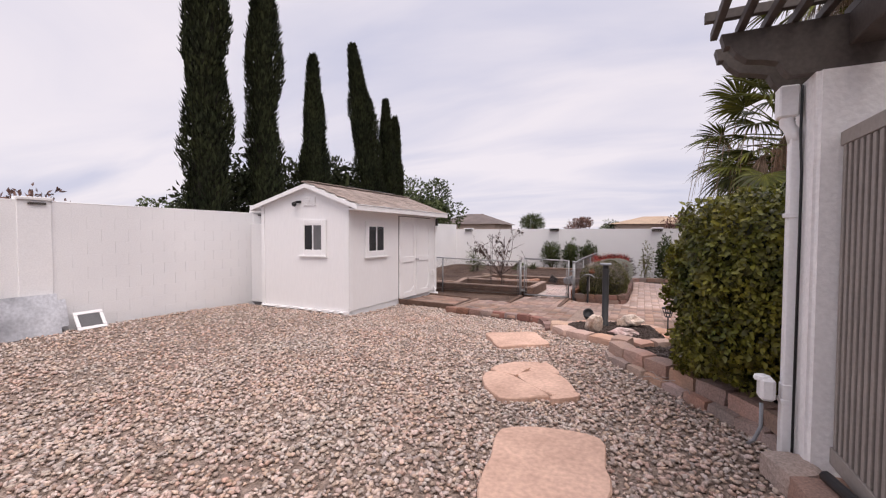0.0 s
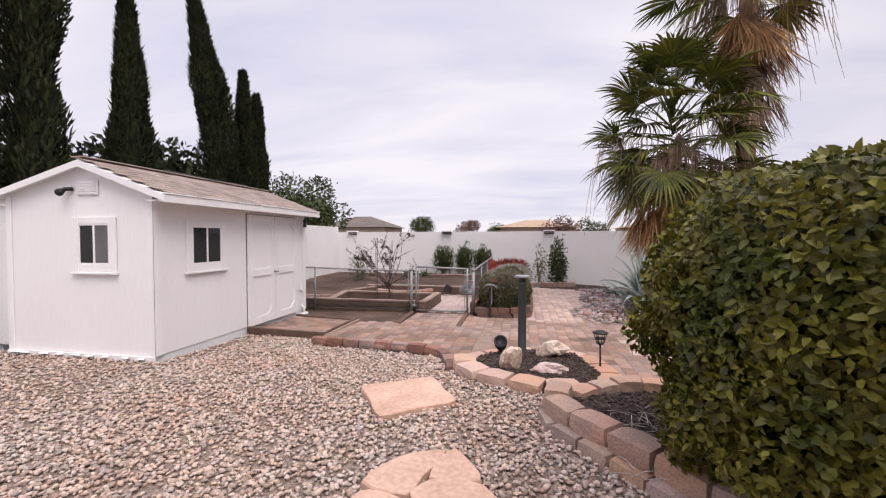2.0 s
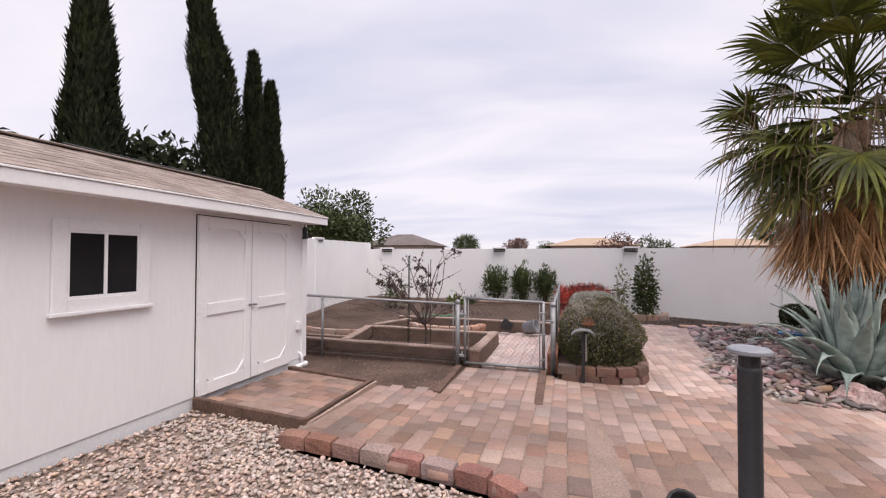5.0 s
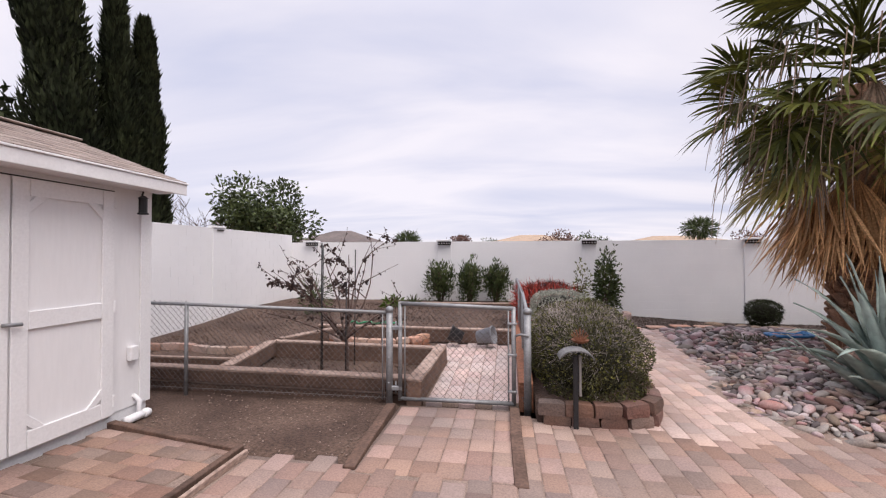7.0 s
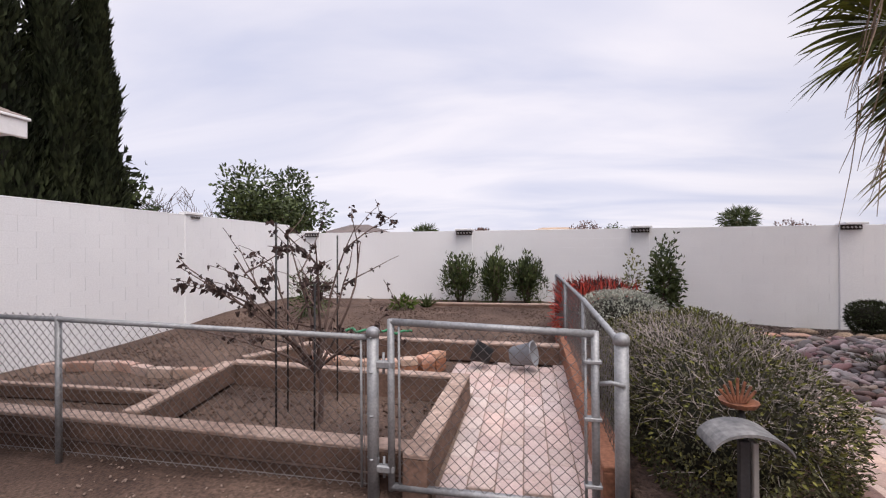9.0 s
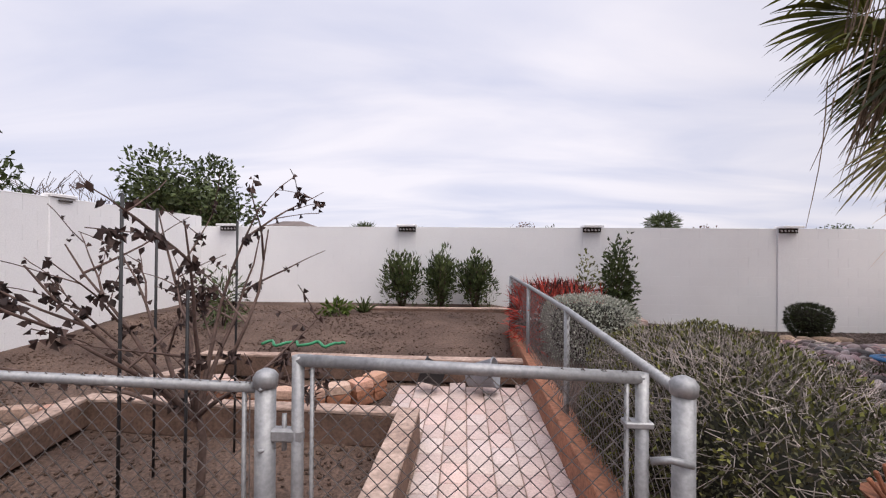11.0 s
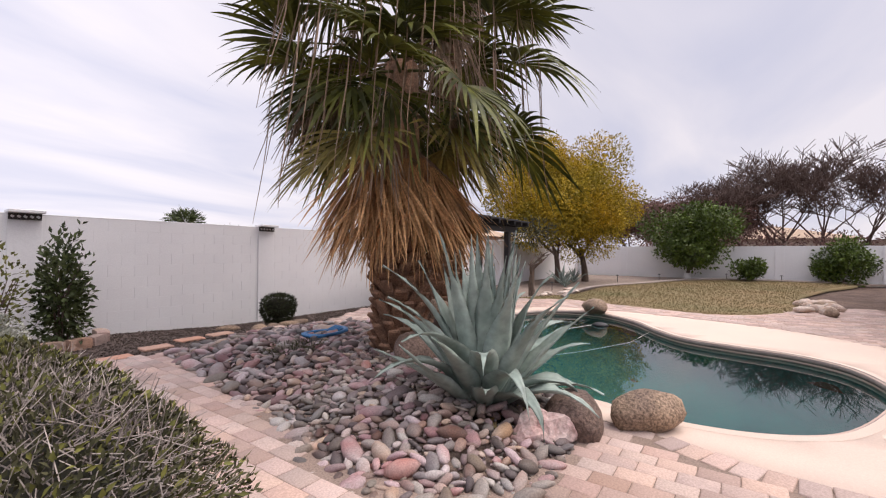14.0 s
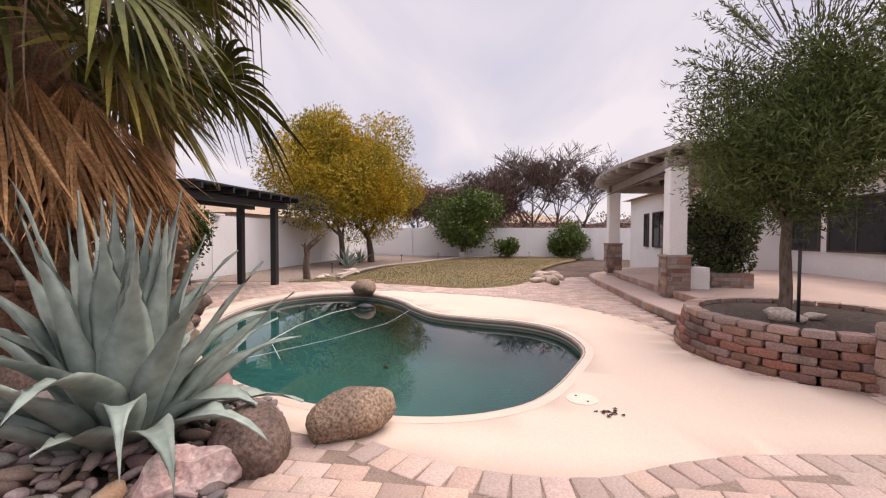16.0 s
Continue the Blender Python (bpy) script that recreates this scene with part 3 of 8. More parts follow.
GN = scatter(GRAVEL, 150000, lambda p: (p[:, 1] > -0.8) & (rng.uniform(0, 1, len(p)) < np.where(p[:, 0] < -5.2, 0.55, 1.0)))
V, F = chips(GN, zg(GN[:, 0], GN[:, 1]) - 0.012 + rng.uniform(-0.008, 0.012, len(GN)), rng.uniform(0.012, 0.026, len(GN)), 0.55, 0.40)
gs = np_part("gravel", V, F, M["gravel"])
tagged(gs, "loose angular pink and cream gravel stones", "gravel", kind="stuff")

# flagstone stepping stones, cracked into pieces
def flagstone(pieces, label):
    e = empty("stepping_stone", label, "stepping stone", group="stepping stones in the gravel")
    for poly in pieces:
        c = np.mean(poly, 0)
        bm = bmesh.new()
        pts = smooth_line(c + (np.array(poly) - c) * 0.985, 3)
        pts += rng.uniform(-0.008, 0.008, pts.shape)
        top = [bm.verts.new((x, y, 0.035 + 0.003 * math.sin(9 * x))) for x, y in c + (pts - c) * 0.975]
        mid = [bm.verts.new((x, y, 0.025)) for x, y in pts]
        low = [bm.verts.new((x, y, -0.05)) for x, y in pts]
        bm.faces.new(top)
        for a, b in ((top, mid), (mid, low)):
            for i in range(len(a)):
                j = (i + 1) % len(a)
                bm.faces.new((a[i], b[i], b[j], a[j]))
        part("slab", bm, M["flag"], e)
    return e


flagstone([[(-1.38, 2.52), (-1.05, 2.70), (-0.68, 2.70), (-0.60, 2.3), (-0.57, 1.9), (-0.9, 1.62), (-1.23, 1.6), (-1.33, 2.1)]], "large flat tan and pink flagstone set in the gravel")
flagstone([[(-1.93, 3.84), (-1.76, 4.2), (-1.47, 4.32), (-1.55, 4.0), (-1.62, 3.78)],
           [(-1.45, 4.33), (-1.36, 4.28), (-1.2, 3.98), (-1.53, 3.98)],
           [(-1.18, 3.95), (-0.97, 3.55), (-1.15, 3.36), (-1.58, 3.72), (-1.52, 3.95)],
           [(-1.9, 3.76), (-1.64, 3.74), (-1.2, 3.36), (-1.25, 3.28), (-1.57, 3.10), (-1.88, 3.46)],
           [(-0.96, 3.53), (-0.94, 3.44), (-1.12, 3.26), (-1.17, 3.30), (-1.13, 3.36)]], "pink flagstone cracked into several pieces in the gravel")
flagstone([[(-2.54, 5.43), (-2.22, 5.63), (-1.9, 5.80), (-1.72, 5.52), (-1.55, 5.23), (-1.83, 5.01), (-2.13, 4.78), (-2.33, 5.1)]], "pink four-sided flagstone set in the gravel")

# ---------- pool, deck and pavers ----------
DECK = smooth_line([(2.12, 9.75), (2.0, 9.4), (1.88, 9.04), (1.83, 8.7), (1.84, 8.4), (1.9, 8.1), (2.08, 7.76), (2.22, 7.4), (2.3, 7.0), (2.36, 6.6), (2.45, 6.0), (3.2, 5.6), (3.7, 5.7), (4.0, 6.2),
                    (4.8, 6.55), (5.8, 6.48), (7.0, 6.77), (8.1, 7.56), (8.9, 8.65), (9.35, 10.0), (9.62, 11.5), (9.6, 12.9), (8.8, 13.9), (7.1, 14.2), (5.6, 13.95), (4.2, 13.3),
                    (3.1, 12.2), (2.4, 11.0), (2.2, 10.2)], 4)
flat = lambda z: (lambda x, y: z + 0 * np.asarray(x, float))
dk = sheet("pool_deck", DECK, flat(DECKZ), M["deck"], 0.5, 0.10, holes=[POOL])
tagged(dk, "smooth pale pink coated concrete deck round the pool", "pool deck", kind="structure")
pool = empty("swimming_pool", "kidney-shaped swimming pool with still green-blue water", "swimming pool", kind="structure")
n = len(POOL)
WIND = float(np.sum(POOL[:, 0] * np.roll(POOL[:, 1], -1) - np.roll(POOL[:, 0], -1) * POOL[:, 1]))
c0 = POOL.mean(0)
nrm = np.roll(POOL, -1, 0) - np.roll(POOL, 1, 0)
nrm = np.c_[nrm[:, 1], -nrm[:, 0]] / np.linalg.norm(nrm, axis=1)[:, None]
if np.sum((POOL - c0) * nrm) < 0:
    nrm = -nrm
rings = [(POOL + nrm * 0.12, DECKZ + 0.0015), (POOL + nrm * 0.03, DECKZ + 0.008), (POOL - nrm * 0.015, DECKZ - 0.02), (POOL - nrm * 0.01, DECKZ - 0.07), (POOL + nrm * 0.02, DECKZ - 0.09)]
V = np.vstack([np.c_[p, np.full(n, z)] for p, z in rings])
F = np.array([(k * n + i, k * n + (i + 1) % n, (k + 1) * n + (i + 1) % n, (k + 1) * n + i) for k in range(4) for i in range(n)])
np_part("coping", V, F[: n], M["deck"], pool)
np_part("coping_lip", V, F[n:], M["coping"], pool, "grey rounded coping lip")
rings = [(POOL + nrm * 0.02, DECKZ - 0.085), (POOL + nrm * 0.02, DECKZ - 0.26), (POOL + nrm * 0.015, DECKZ - 0.27), (POOL, -1.3), (c0 + (POOL - c0) * 0.75, -1.75), (c0 + (POOL - c0) * 0.02, -1.85)]
V = np.vstack([np.c_[p, np.full(n, z)] for p, z in rings])
F = np.array([(k * n + i, k * n + (i + 1) % n, (k + 1) * n + (i + 1) % n, (k + 1) * n + i) for k in range(5) for i in range(n)])
np_part("waterline_band", V, F[: n], M["coping"], pool, "dark waterline tile band")
np_part("basin", V, F[n:], M["shell"], pool, smooth=True)
wat = np_part("water_surface", np.vstack([np.c_[POOL + nrm * 0.018, np.full(n, DECKZ - 0.115)], [[*c0, DECKZ - 0.115]]]), np.array([((i + 1) % n, i, n) for i in range(n)]) if WIND < 0 else np.array([(i, (i + 1) % n, n) for i in range(n)]), M["water"], pool, "clear green-blue water", smooth=True)
wat.visible_shadow = False

PAVE = np.array([(-5.5, 7.88), (-4.15, 7.76), (-4.02, 7.42), (-2.1, 7.14), (-1.8, 6.6), (-1.3, 6.98), (-0.8, 7.15), (-0.2, 7.05), (0.1, 6.25), (0.5, 5.75), (1.3, 5.2), (2.4, 4.6), (3.6, 5.0), (3.9, 6.1),
                 (6.2, 6.2), (10.0, 6.1), (14.2, 6.1), (13.2, 7.7), (11.3, 8.45), (10.4, 9.7), (11.0, 11.8), (11.45, 13.3), (10.9, 15.4), (10.6, 17.4), (6.0, 17.0), (2.9, 15.6), (0.8, 15.55), (-0.4, 15.7),
                 (-0.95, 15.4), (-0.95, 10.15), (-2.15, 10.15), (-2.1, 10.3), (-3.2, 10.3), (-3.2, 9.05), (-4.1, 9.08), (-5.5, 9.38)])
COBBLE = smooth_line([(0.85, 14.9), (0.73, 13.9), (0.53, 12.7), (0.38, 12.1), (0.18, 11.5), (0.1, 11.0), (0.3, 10.38), (0.62, 10.12), (1.0, 10.12), (1.5, 10.15), (2.05, 10.2), (2.6, 10.6), (3.1, 11.6), (3.9, 12.6), (4.9, 13.5),
                      (4.6, 14.7), (3.4, 15.75), (1.9, 15.75), (1.1, 15.5)], 3)
pv = sheet("pavement", PAVE, lambda x, y: zp(x, y) - 0.008, M["sand"], 0.35, 0.1, holes=[DECK * 1.0 + (DECK - DECK.mean(0)) * -0.01])
tagged(pv, "pinkish clay pavers laid over sand", "pavement", kind="structure")

# curb and edging blocks are laid later
# mulch beds
HEDGEBED = np.array([(-0.6, 5.35), (-0.45, 4.75), (-0.1, 4.3), (0.35, 3.9), (0.6, 3.5), (0.6, 3.1), (2.4, 3.1), (2.4, 4.5), (1.3, 5.15), (0.45, 5.65), (0.0, 5.6)])
LAMPBED = np.array([(-1.42, 6.2), (-1.12, 5.98), (-0.75, 5.82), (-0.35, 5.9), (-0.12, 6.2), (-0.3, 6.95), (-0.85, 7.05), (-1.3, 6.85), (-1.62, 6.4)])
BACKBED = np.array([(-1.7, 15.45), (-0.95, 15.5), (-0.4, 15.75), (0.8, 15.6), (2.9, 15.65), (6.0, 17.0), (10.6, 17.4), (10.6, 18.18), (-1.7, 18.18)])
BACKBED = np.vstack([a + (b - a) * np.linspace(0, 1, 25)[:-1, None] for a, b in zip(BACKBED, np.roll(BACKBED, -1, 0))])
for poly, zf in ((HEDGEBED, flat(0.07)), (LAMPBED, flat(0.05)), (BACKBED, lambda x, y: zs(x, y) + 0.01)):
    mb = sheet("mulch_bed", poly, zf, M["mulch"], 0.2, 0.25)
    tagged(mb, "dark brown bark mulch bed", "mulch", kind="structure")
    P = scatter(poly, int(2600 * np.ptp(poly[:, 0]) * np.ptp(poly[:, 1]) / 2.2) if poly is not BACKBED else 16000)
    V, F = chips(P, zf(P[:, 0], P[:, 1]) + rng.uniform(0, 0.012, len(P)), rng.uniform(0.010, 0.024, len(P)), 0.4, 0.4)
    mc = np_part("bark_chips", V, F, M["mulch"])
    tagged(mc, "loose dark bark and lava chips", "mulch", kind="stuff")
cb = sheet("cobble_base", COBBLE, lambda x, y: -0.21 + 0 * x, M["mulch"], 0.3, 0.15)
tagged(cb, "dark soil under the river cobbles", "soil", kind="structure")

# lawn
LAWN = smooth_line([(10.9, 15.0), (11.5, 13.3), (11.0, 11.8), (10.45, 9.7), (11.3, 8.5), (13.4, 7.7), (17.0, 7.4), (22, 6.0), (26.5, 4.5), (26.8, 8.5), (25.2, 11.0), (20.5, 12.9), (17.4, 13.9), (13.5, 13.9)], 4)
lw = sheet("lawn", LAWN, flat(-0.245), M["lawn"], 0.5, 0.1)
tagged(lw, "dormant straw-coloured lawn with green patches", "lawn", kind="structure")
P = scatter(LAWN, 60000)
V, F = leaf_quads(np.c_[P, np.full(len(P), -0.246)], rdir(len(P)) * 0.6 + np.array([0, 0, 1.0]), rdir(len(P)), rng.uniform(0.03, 0.06, len(P)), 0.012, 0.1)
tagged(np_part("grass", V, F, M["grass"]), "short dry lawn grass", "grass", kind="stuff")
LB = smooth_line([(11.9, 13.81), (14.5, 14.15), (17.4, 13.97), (20.0, 13.0), (25.4, 11.1), (26.9, 8.5), (26.8, 4.4)], 6, False)
cv = empty("lawn_curb", "pale concrete mowing curb round the lawn", "curb", kind="structure")
bm = bmesh.new()
tube(bm, [(x, y, -0.22) for x, y in LB], 0.07, 6)
part("curb_strip", bm, M["coping"], cv)
FARBED = np.array([(10.9, 15.3), (11.9, 13.9), (14.5, 14.2), (17.4, 14.05), (20.0, 13.1), (25.4, 11.2), (27.0, 8.5), (26.9, 4.4), (27.8, 3.0), (27.8, 18.1), (10.7, 18.1)])
fb = sheet("far_bed", FARBED, flat(-0.26), M["dust"], 0.6, 0.1)
tagged(fb, "bare pale earth bed along the far wall", "soil", kind="structure")
# ---------- boundary walls of painted block ----------
def block_wall(name, a, b, z0, courses, label, face, near=None, thick=0.2, cap=True):
    """A straight wall from a to b (along x or y), its blocks laid on the side named by face (+1 or -1)."""
    root = empty(name, label, "wall", kind="structure")
    along_x = abs(b[0] - a[0]) > abs(b[1] - a[1])
    L = (b[0] - a[0]) if along_x else (b[1] - a[1])
    H = courses * 0.2032
    def put(u0, u1, w0, w1, zz0, zz1):
        return (a[0] + u0, a[0] + u1, a[1] + w0, a[1] + w1, zz0, zz1) if along_x else (a[0] + w0, a[0] + w1, a[1] + u0, a[1] + u1, zz0, zz1)
    s = face
    w = sorted((0.0, -s * thick))
    boxp("core", put(0, L, w[0], w[1], z0 - 0.35, z0 + H - 0.004), M["blockj"], root, bevel=0)
    bm = bmesh.new()
    box(bm, -0.2014, 0.2014, -0.006, 0.006, -0.1014, 0.1014, bevel=0.0011)
    me = bpy.data.meshes.new("block"); bm.to_mesh(me); bm.free(); me.materials.append(M["blockw"])
    proto = np.array([v.co for v in me.vertices]); pf = [list(p.vertices) for p in me.polygons]
    VV, FF, k, made = [], [], 0, 0
    for r in range(courses):
        u = -0.2032 * (r % 2)
        while u < L - 0.01:
            u0, u1 = max(u, 0), min(u + 0.4064, L)
            cu, cz = (u0 + u1) / 2, z0 + (r + 0.5) * 0.2032
            out = s * (-0.0022 + rng.uniform(-0.0006, 0.0006))
            pos = (a[0] + cu, a[1] + out, cz) if along_x else (a[0] + out, a[1] + cu, cz)
            sx = (u1 - u0) / 0.4064
            rot = 0 if along_x else math.pi / 2
            wx = pos[0] if along_x else pos[1]
            if near and near[0] < wx < near[1] and made < 290:
                child("block", me, root, pos, (0, 0, rot), (sx, 1, 1)); made += 1
            else:
                q = proto * np.array([sx, 1, 1])
                q = q if along_x else np.stack([-q[:, 1], q[:, 0], q[:, 2]], 1)
                VV.append(q + np.array(pos)); FF += [[i + k for i in f] for f in pf]; k += len(proto)
            u += 0.4064
    m2 = bpy.data.meshes.new("blocks")
    m2.from_pydata(np.vstack(VV).tolist(), [], FF)
    o = finish(new("blocks", m2), M["blockw"], root); o["kind"] = "stuff"
    if cap:
        boxp("cap_course", put(0, L, w[0] - 0.006, w[1] + 0.006, z0 + H, z0 + H + 0.02), M["blockw"], root, bevel=0.005)
    return root


WY, WX = 18.22, -8.62
wn_ = block_wall("wall_north", (WX, WY), (27.9, WY), -0.483, 11, "white painted concrete block garden wall", -1, near=(-2.0, 8.9))
ww_ = block_wall("wall_west", (WX, -8.0), (WX, WY), -0.26, 11, "white painted concrete block side wall", 1, near=(9.9, 16.0))
we_ = block_wall("wall_east", (27.9, -6.0), (27.9, WY), -0.40, 10, "white painted far block wall", -1)
ws_ = block_wall("wall_south", (WX, -8.0), (27.9, -8.0), -0.40, 10, "plain white wall closing the yard", 1, cap=False)


def pilaster(root, x, y, z0, h, along_x, s, vent=True):
    """A shallow pier with a raised head, and a pierced decor block set near its top."""
    d = sorted((0.0, s * 0.03))
    box_dims = (x - 0.2, x + 0.2, y + d[0], y + d[1], z0, z0 + h) if along_x else (x + d[0], x + d[1], y - 0.2, y + 0.2, z0, z0 + h)
    boxp("pier", box_dims, M["blockw"], root, bevel=0.006)
    hd = (x - 0.21, x + 0.21, y - 0.21 if s < 0 else y - 0.1, y + 0.1 if s < 0 else y + 0.21, z0 + h, z0 + h + 0.05)
    if not along_x:
        hd = (x - 0.1, x + 0.06, y - 0.21, y + 0.21, z0 + h, z0 + h + 0.05)
    boxp("pier_cap", hd, M["blockw"], root, bevel=0.008)
    if vent:
        e = d[1] if s > 0 else d[0]
        f = sorted((e + s * 0.004, e + s * 0.03))
        u = 0.19
        dims = (x - u, x + u, y + f[0], y + f[1], z0 + h - 0.10, z0 + h) if along_x else (x + f[0], x + f[1], y - 0.08, y + 0.13, z0 + h - 0.06, z0 + h - 0.03)
        boxp("decor_block", dims, M["ventblk"], root, "dark pierced decor block")
        if along_x:
            for k in range(5):
                cx = x - 0.145 + k * 0.0725
                boxp("fret", (cx - 0.022, cx + 0.022, y + f[0] - 0.008, y + f[0] - 0.002, z0 + h - 0.068, z0 + h - 0.034), M["blockj"], root, bevel=0.004,
                     m=Matrix.Translation((cx, 0, z0 + h - 0.05)) @ Matrix.Rotation(0.6, 4, 'Y') @ Matrix.Translation((-cx, 0, -(z0 + h - 0.05))))


for x in (-7.95, -3.92, 0.08, 4.15, 8.2, 12.25, 16.3, 20.4, 24.4):
    pilaster(wn_, x, WY, -0.48, 2.25, True, -1, x < 9)
for y in (-5.4, -1.34, 2.52, 6.6, 10.84, 14.9):
    pilaster(ww_, WX, y, -0.26, 2.255, False, 1, True)
for y in (3.0, 7.2, 11.3, 15.2):
    d = boxp("pier", (27.86, 27.9, y - 0.2, y + 0.2, -0.4, 1.66), M["blockw"], we_, bevel=0.006)

# ---------- shed ----------
SX0, SX1, SY0, SY1, SH = -7.90, -5.56, 6.04, 9.82, 2.12
APX, APZ = -6.56, 2.49
shed = empty("shed", "white painted wooden garden shed with brown shingle roof and double doors", "shed", (SX0, SY0, 0))
bm = bmesh.new()
prof = [(SX0, 0.0), (SX1, 0.0), (SX1, SH), (APX, APZ), (SX0, SH)]
fr, bk = [bm.verts.new((x, SY0, z)) for x, z in prof], [bm.verts.new((x, SY1, z)) for x, z in prof]
bm.faces.new(fr); bm.faces.new(bk[::-1])
for i in range(5):
    j = (i + 1) % 5
    bm.faces.new((fr[i], bk[i], bk[j], fr[j]))
part("wall_shell", bm, M["shedw"], shed)
boxp("plinth", (SX0 + 0.01, SX1 - 0.012, SY0 + 0.012, SY1 - 0.01, -0.16, -0.002), M["blockj"], shed, "grey base skid", bevel=0.004)
boxp("base_trim", (SX0 - 0.01, SX1 + 0.012, SY0 - 0.028, SY0 - 0.002, -0.09, 0.0), M["trim"], shed)
# corner boards, proud of the siding
for d in ((SX1 - 0.09, SX1 + 0.016, SY0 - 0.018, SY0 - 0.002, 0, SH - 0.03), (SX1 + 0.002, SX1 + 0.018, SY0 - 0.018, SY0 + 0.09, 0, SH - 0.05), (SX1 + 0.002, SX1 + 0.018, SY1 - 0.11, SY1 + 0.006, 0, SH - 0.05),
          (SX0 - 0.004, SX0 + 0.09, SY0 - 0.018, SY0 - 0.002, 0, SH - 0.03)):
    boxp("corner_board", d, M["trim"], shed, bevel=0.003)
# roof: two slabs with fascia and shingle courses
OV, EV = 0.11, 0.27
def slope(x):
    return APZ + 0.04 - (APZ - SH) / (SX1 - APX) * (x - APX) if x > APX else APZ + 0.04 - (APZ - SH) / (APX - SX0) * (APX - x)
for sgn, xe in ((1, SX1 + EV), (-1, SX0 - 0.2)):
    bm = bmesh.new()
    ze = slope(xe)
    q = [(APX, APZ + 0.04), (xe, ze), (xe, ze - 0.05), (APX, APZ - 0.01)]
    f0, f1 = [bm.verts.new((x, SY0 - OV, z)) for x, z in q], [bm.verts.new((x, SY1 + OV, z)) for x, z in q]
    bm.faces.new(f0); bm.faces.new(f1[::-1])
    for i in range(4):
        bm.faces.new((f0[i], f1[i], f1[(i + 1) % 4], f0[(i + 1) % 4]))
    part("roof_deck", bm, M["trim"], shed)
    # rake boards along the gable
    for yy in (SY0 - OV - 0.02, SY1 + OV):
        bm = bmesh.new()
        q = [(APX, APZ + 0.035), (xe, ze - 0.005), (xe, ze - 0.085), (APX, APZ - 0.05)]
        f0, f1 = [bm.verts.new((x, yy, z)) for x, z in q], [bm.verts.new((x, yy + 0.02, z)) for x, z in q]
        bm.faces.new(f0); bm.faces.new(f1[::-1])
        for i in range(4):
            bm.faces.new((f0[i], f1[i], f1[(i + 1) % 4], f0[(i + 1) % 4]))
        part("rake_board", bm, M["trim"], shed)
    fx = (xe, xe + 0.02) if sgn > 0 else (xe - 0.02, xe)
    boxp("fascia", (fx[0], fx[1], SY0 - OV - 0.02, SY1 + OV + 0.02, ze - 0.10, ze + 0.0), M["trim"], shed, bevel=0.004)
    boxp("drip_edge", (fx[0] - 0.01, fx[1] + 0.012, SY0 - OV - 0.03, SY1 + OV + 0.03, ze + 0.002, ze + 0.018), M["trim"], shed, bevel=0.003)
    if sgn > 0:
        boxp("soffit", (SX1 + 0.002, xe - 0.002, SY0 - OV + 0.01, SY1 + OV - 0.01, ze - 0.085, ze - 0.06), M["trim"], shed, bevel=0.003)
        # shingles, each one a piece
        run = math.hypot(xe - APX, APZ + 0.04 - ze); ang = math.atan2(APZ + 0.04 - ze, xe - APX)
        rows, cols = 10, 26
        bm = bmesh.new(); w = (SY1 - SY0 + 2 * OV + 0.04) / cols
        box(bm, 0, run / rows * 1.15, 0, w - 0.004, 0, 0.012, bevel=0.002)
        me = bpy.data.meshes.new("shingle"); bm.to_mesh(me); bm.free(); me.materials.append(M["shingle"])
        for r in range(rows):
            for c in range(cols):
                s0 = r * run / rows
                o = child("shingle", me, shed, (APX + s0 * math.cos(ang) - SX0, SY0 - OV - 0.02 + c * w + (r % 2) * w * 0.5 * (c < cols - 1) - SY0, APZ + 0.05 - s0 * math.sin(ang) + 0.006 + rng.uniform(0, 0.003)), (0, ang - 0.035, 0))
        boxp("ridge_cap", (APX - 0.10, APX + 0.10, SY0 - OV - 0.02, SY1 + OV + 0.02, APZ + 0.062, APZ + 0.082), M["shingle2"], shed, "brown shingle ridge", bevel=0.008)
        tubep("ridge_cable", [(APX + 0.05, 7.2, APZ + 0.10), (APX + 0.09, 8.2, APZ + 0.085), (APX + 0.07, 9.2, APZ + 0.095)], 0.012, M["black"], shed)


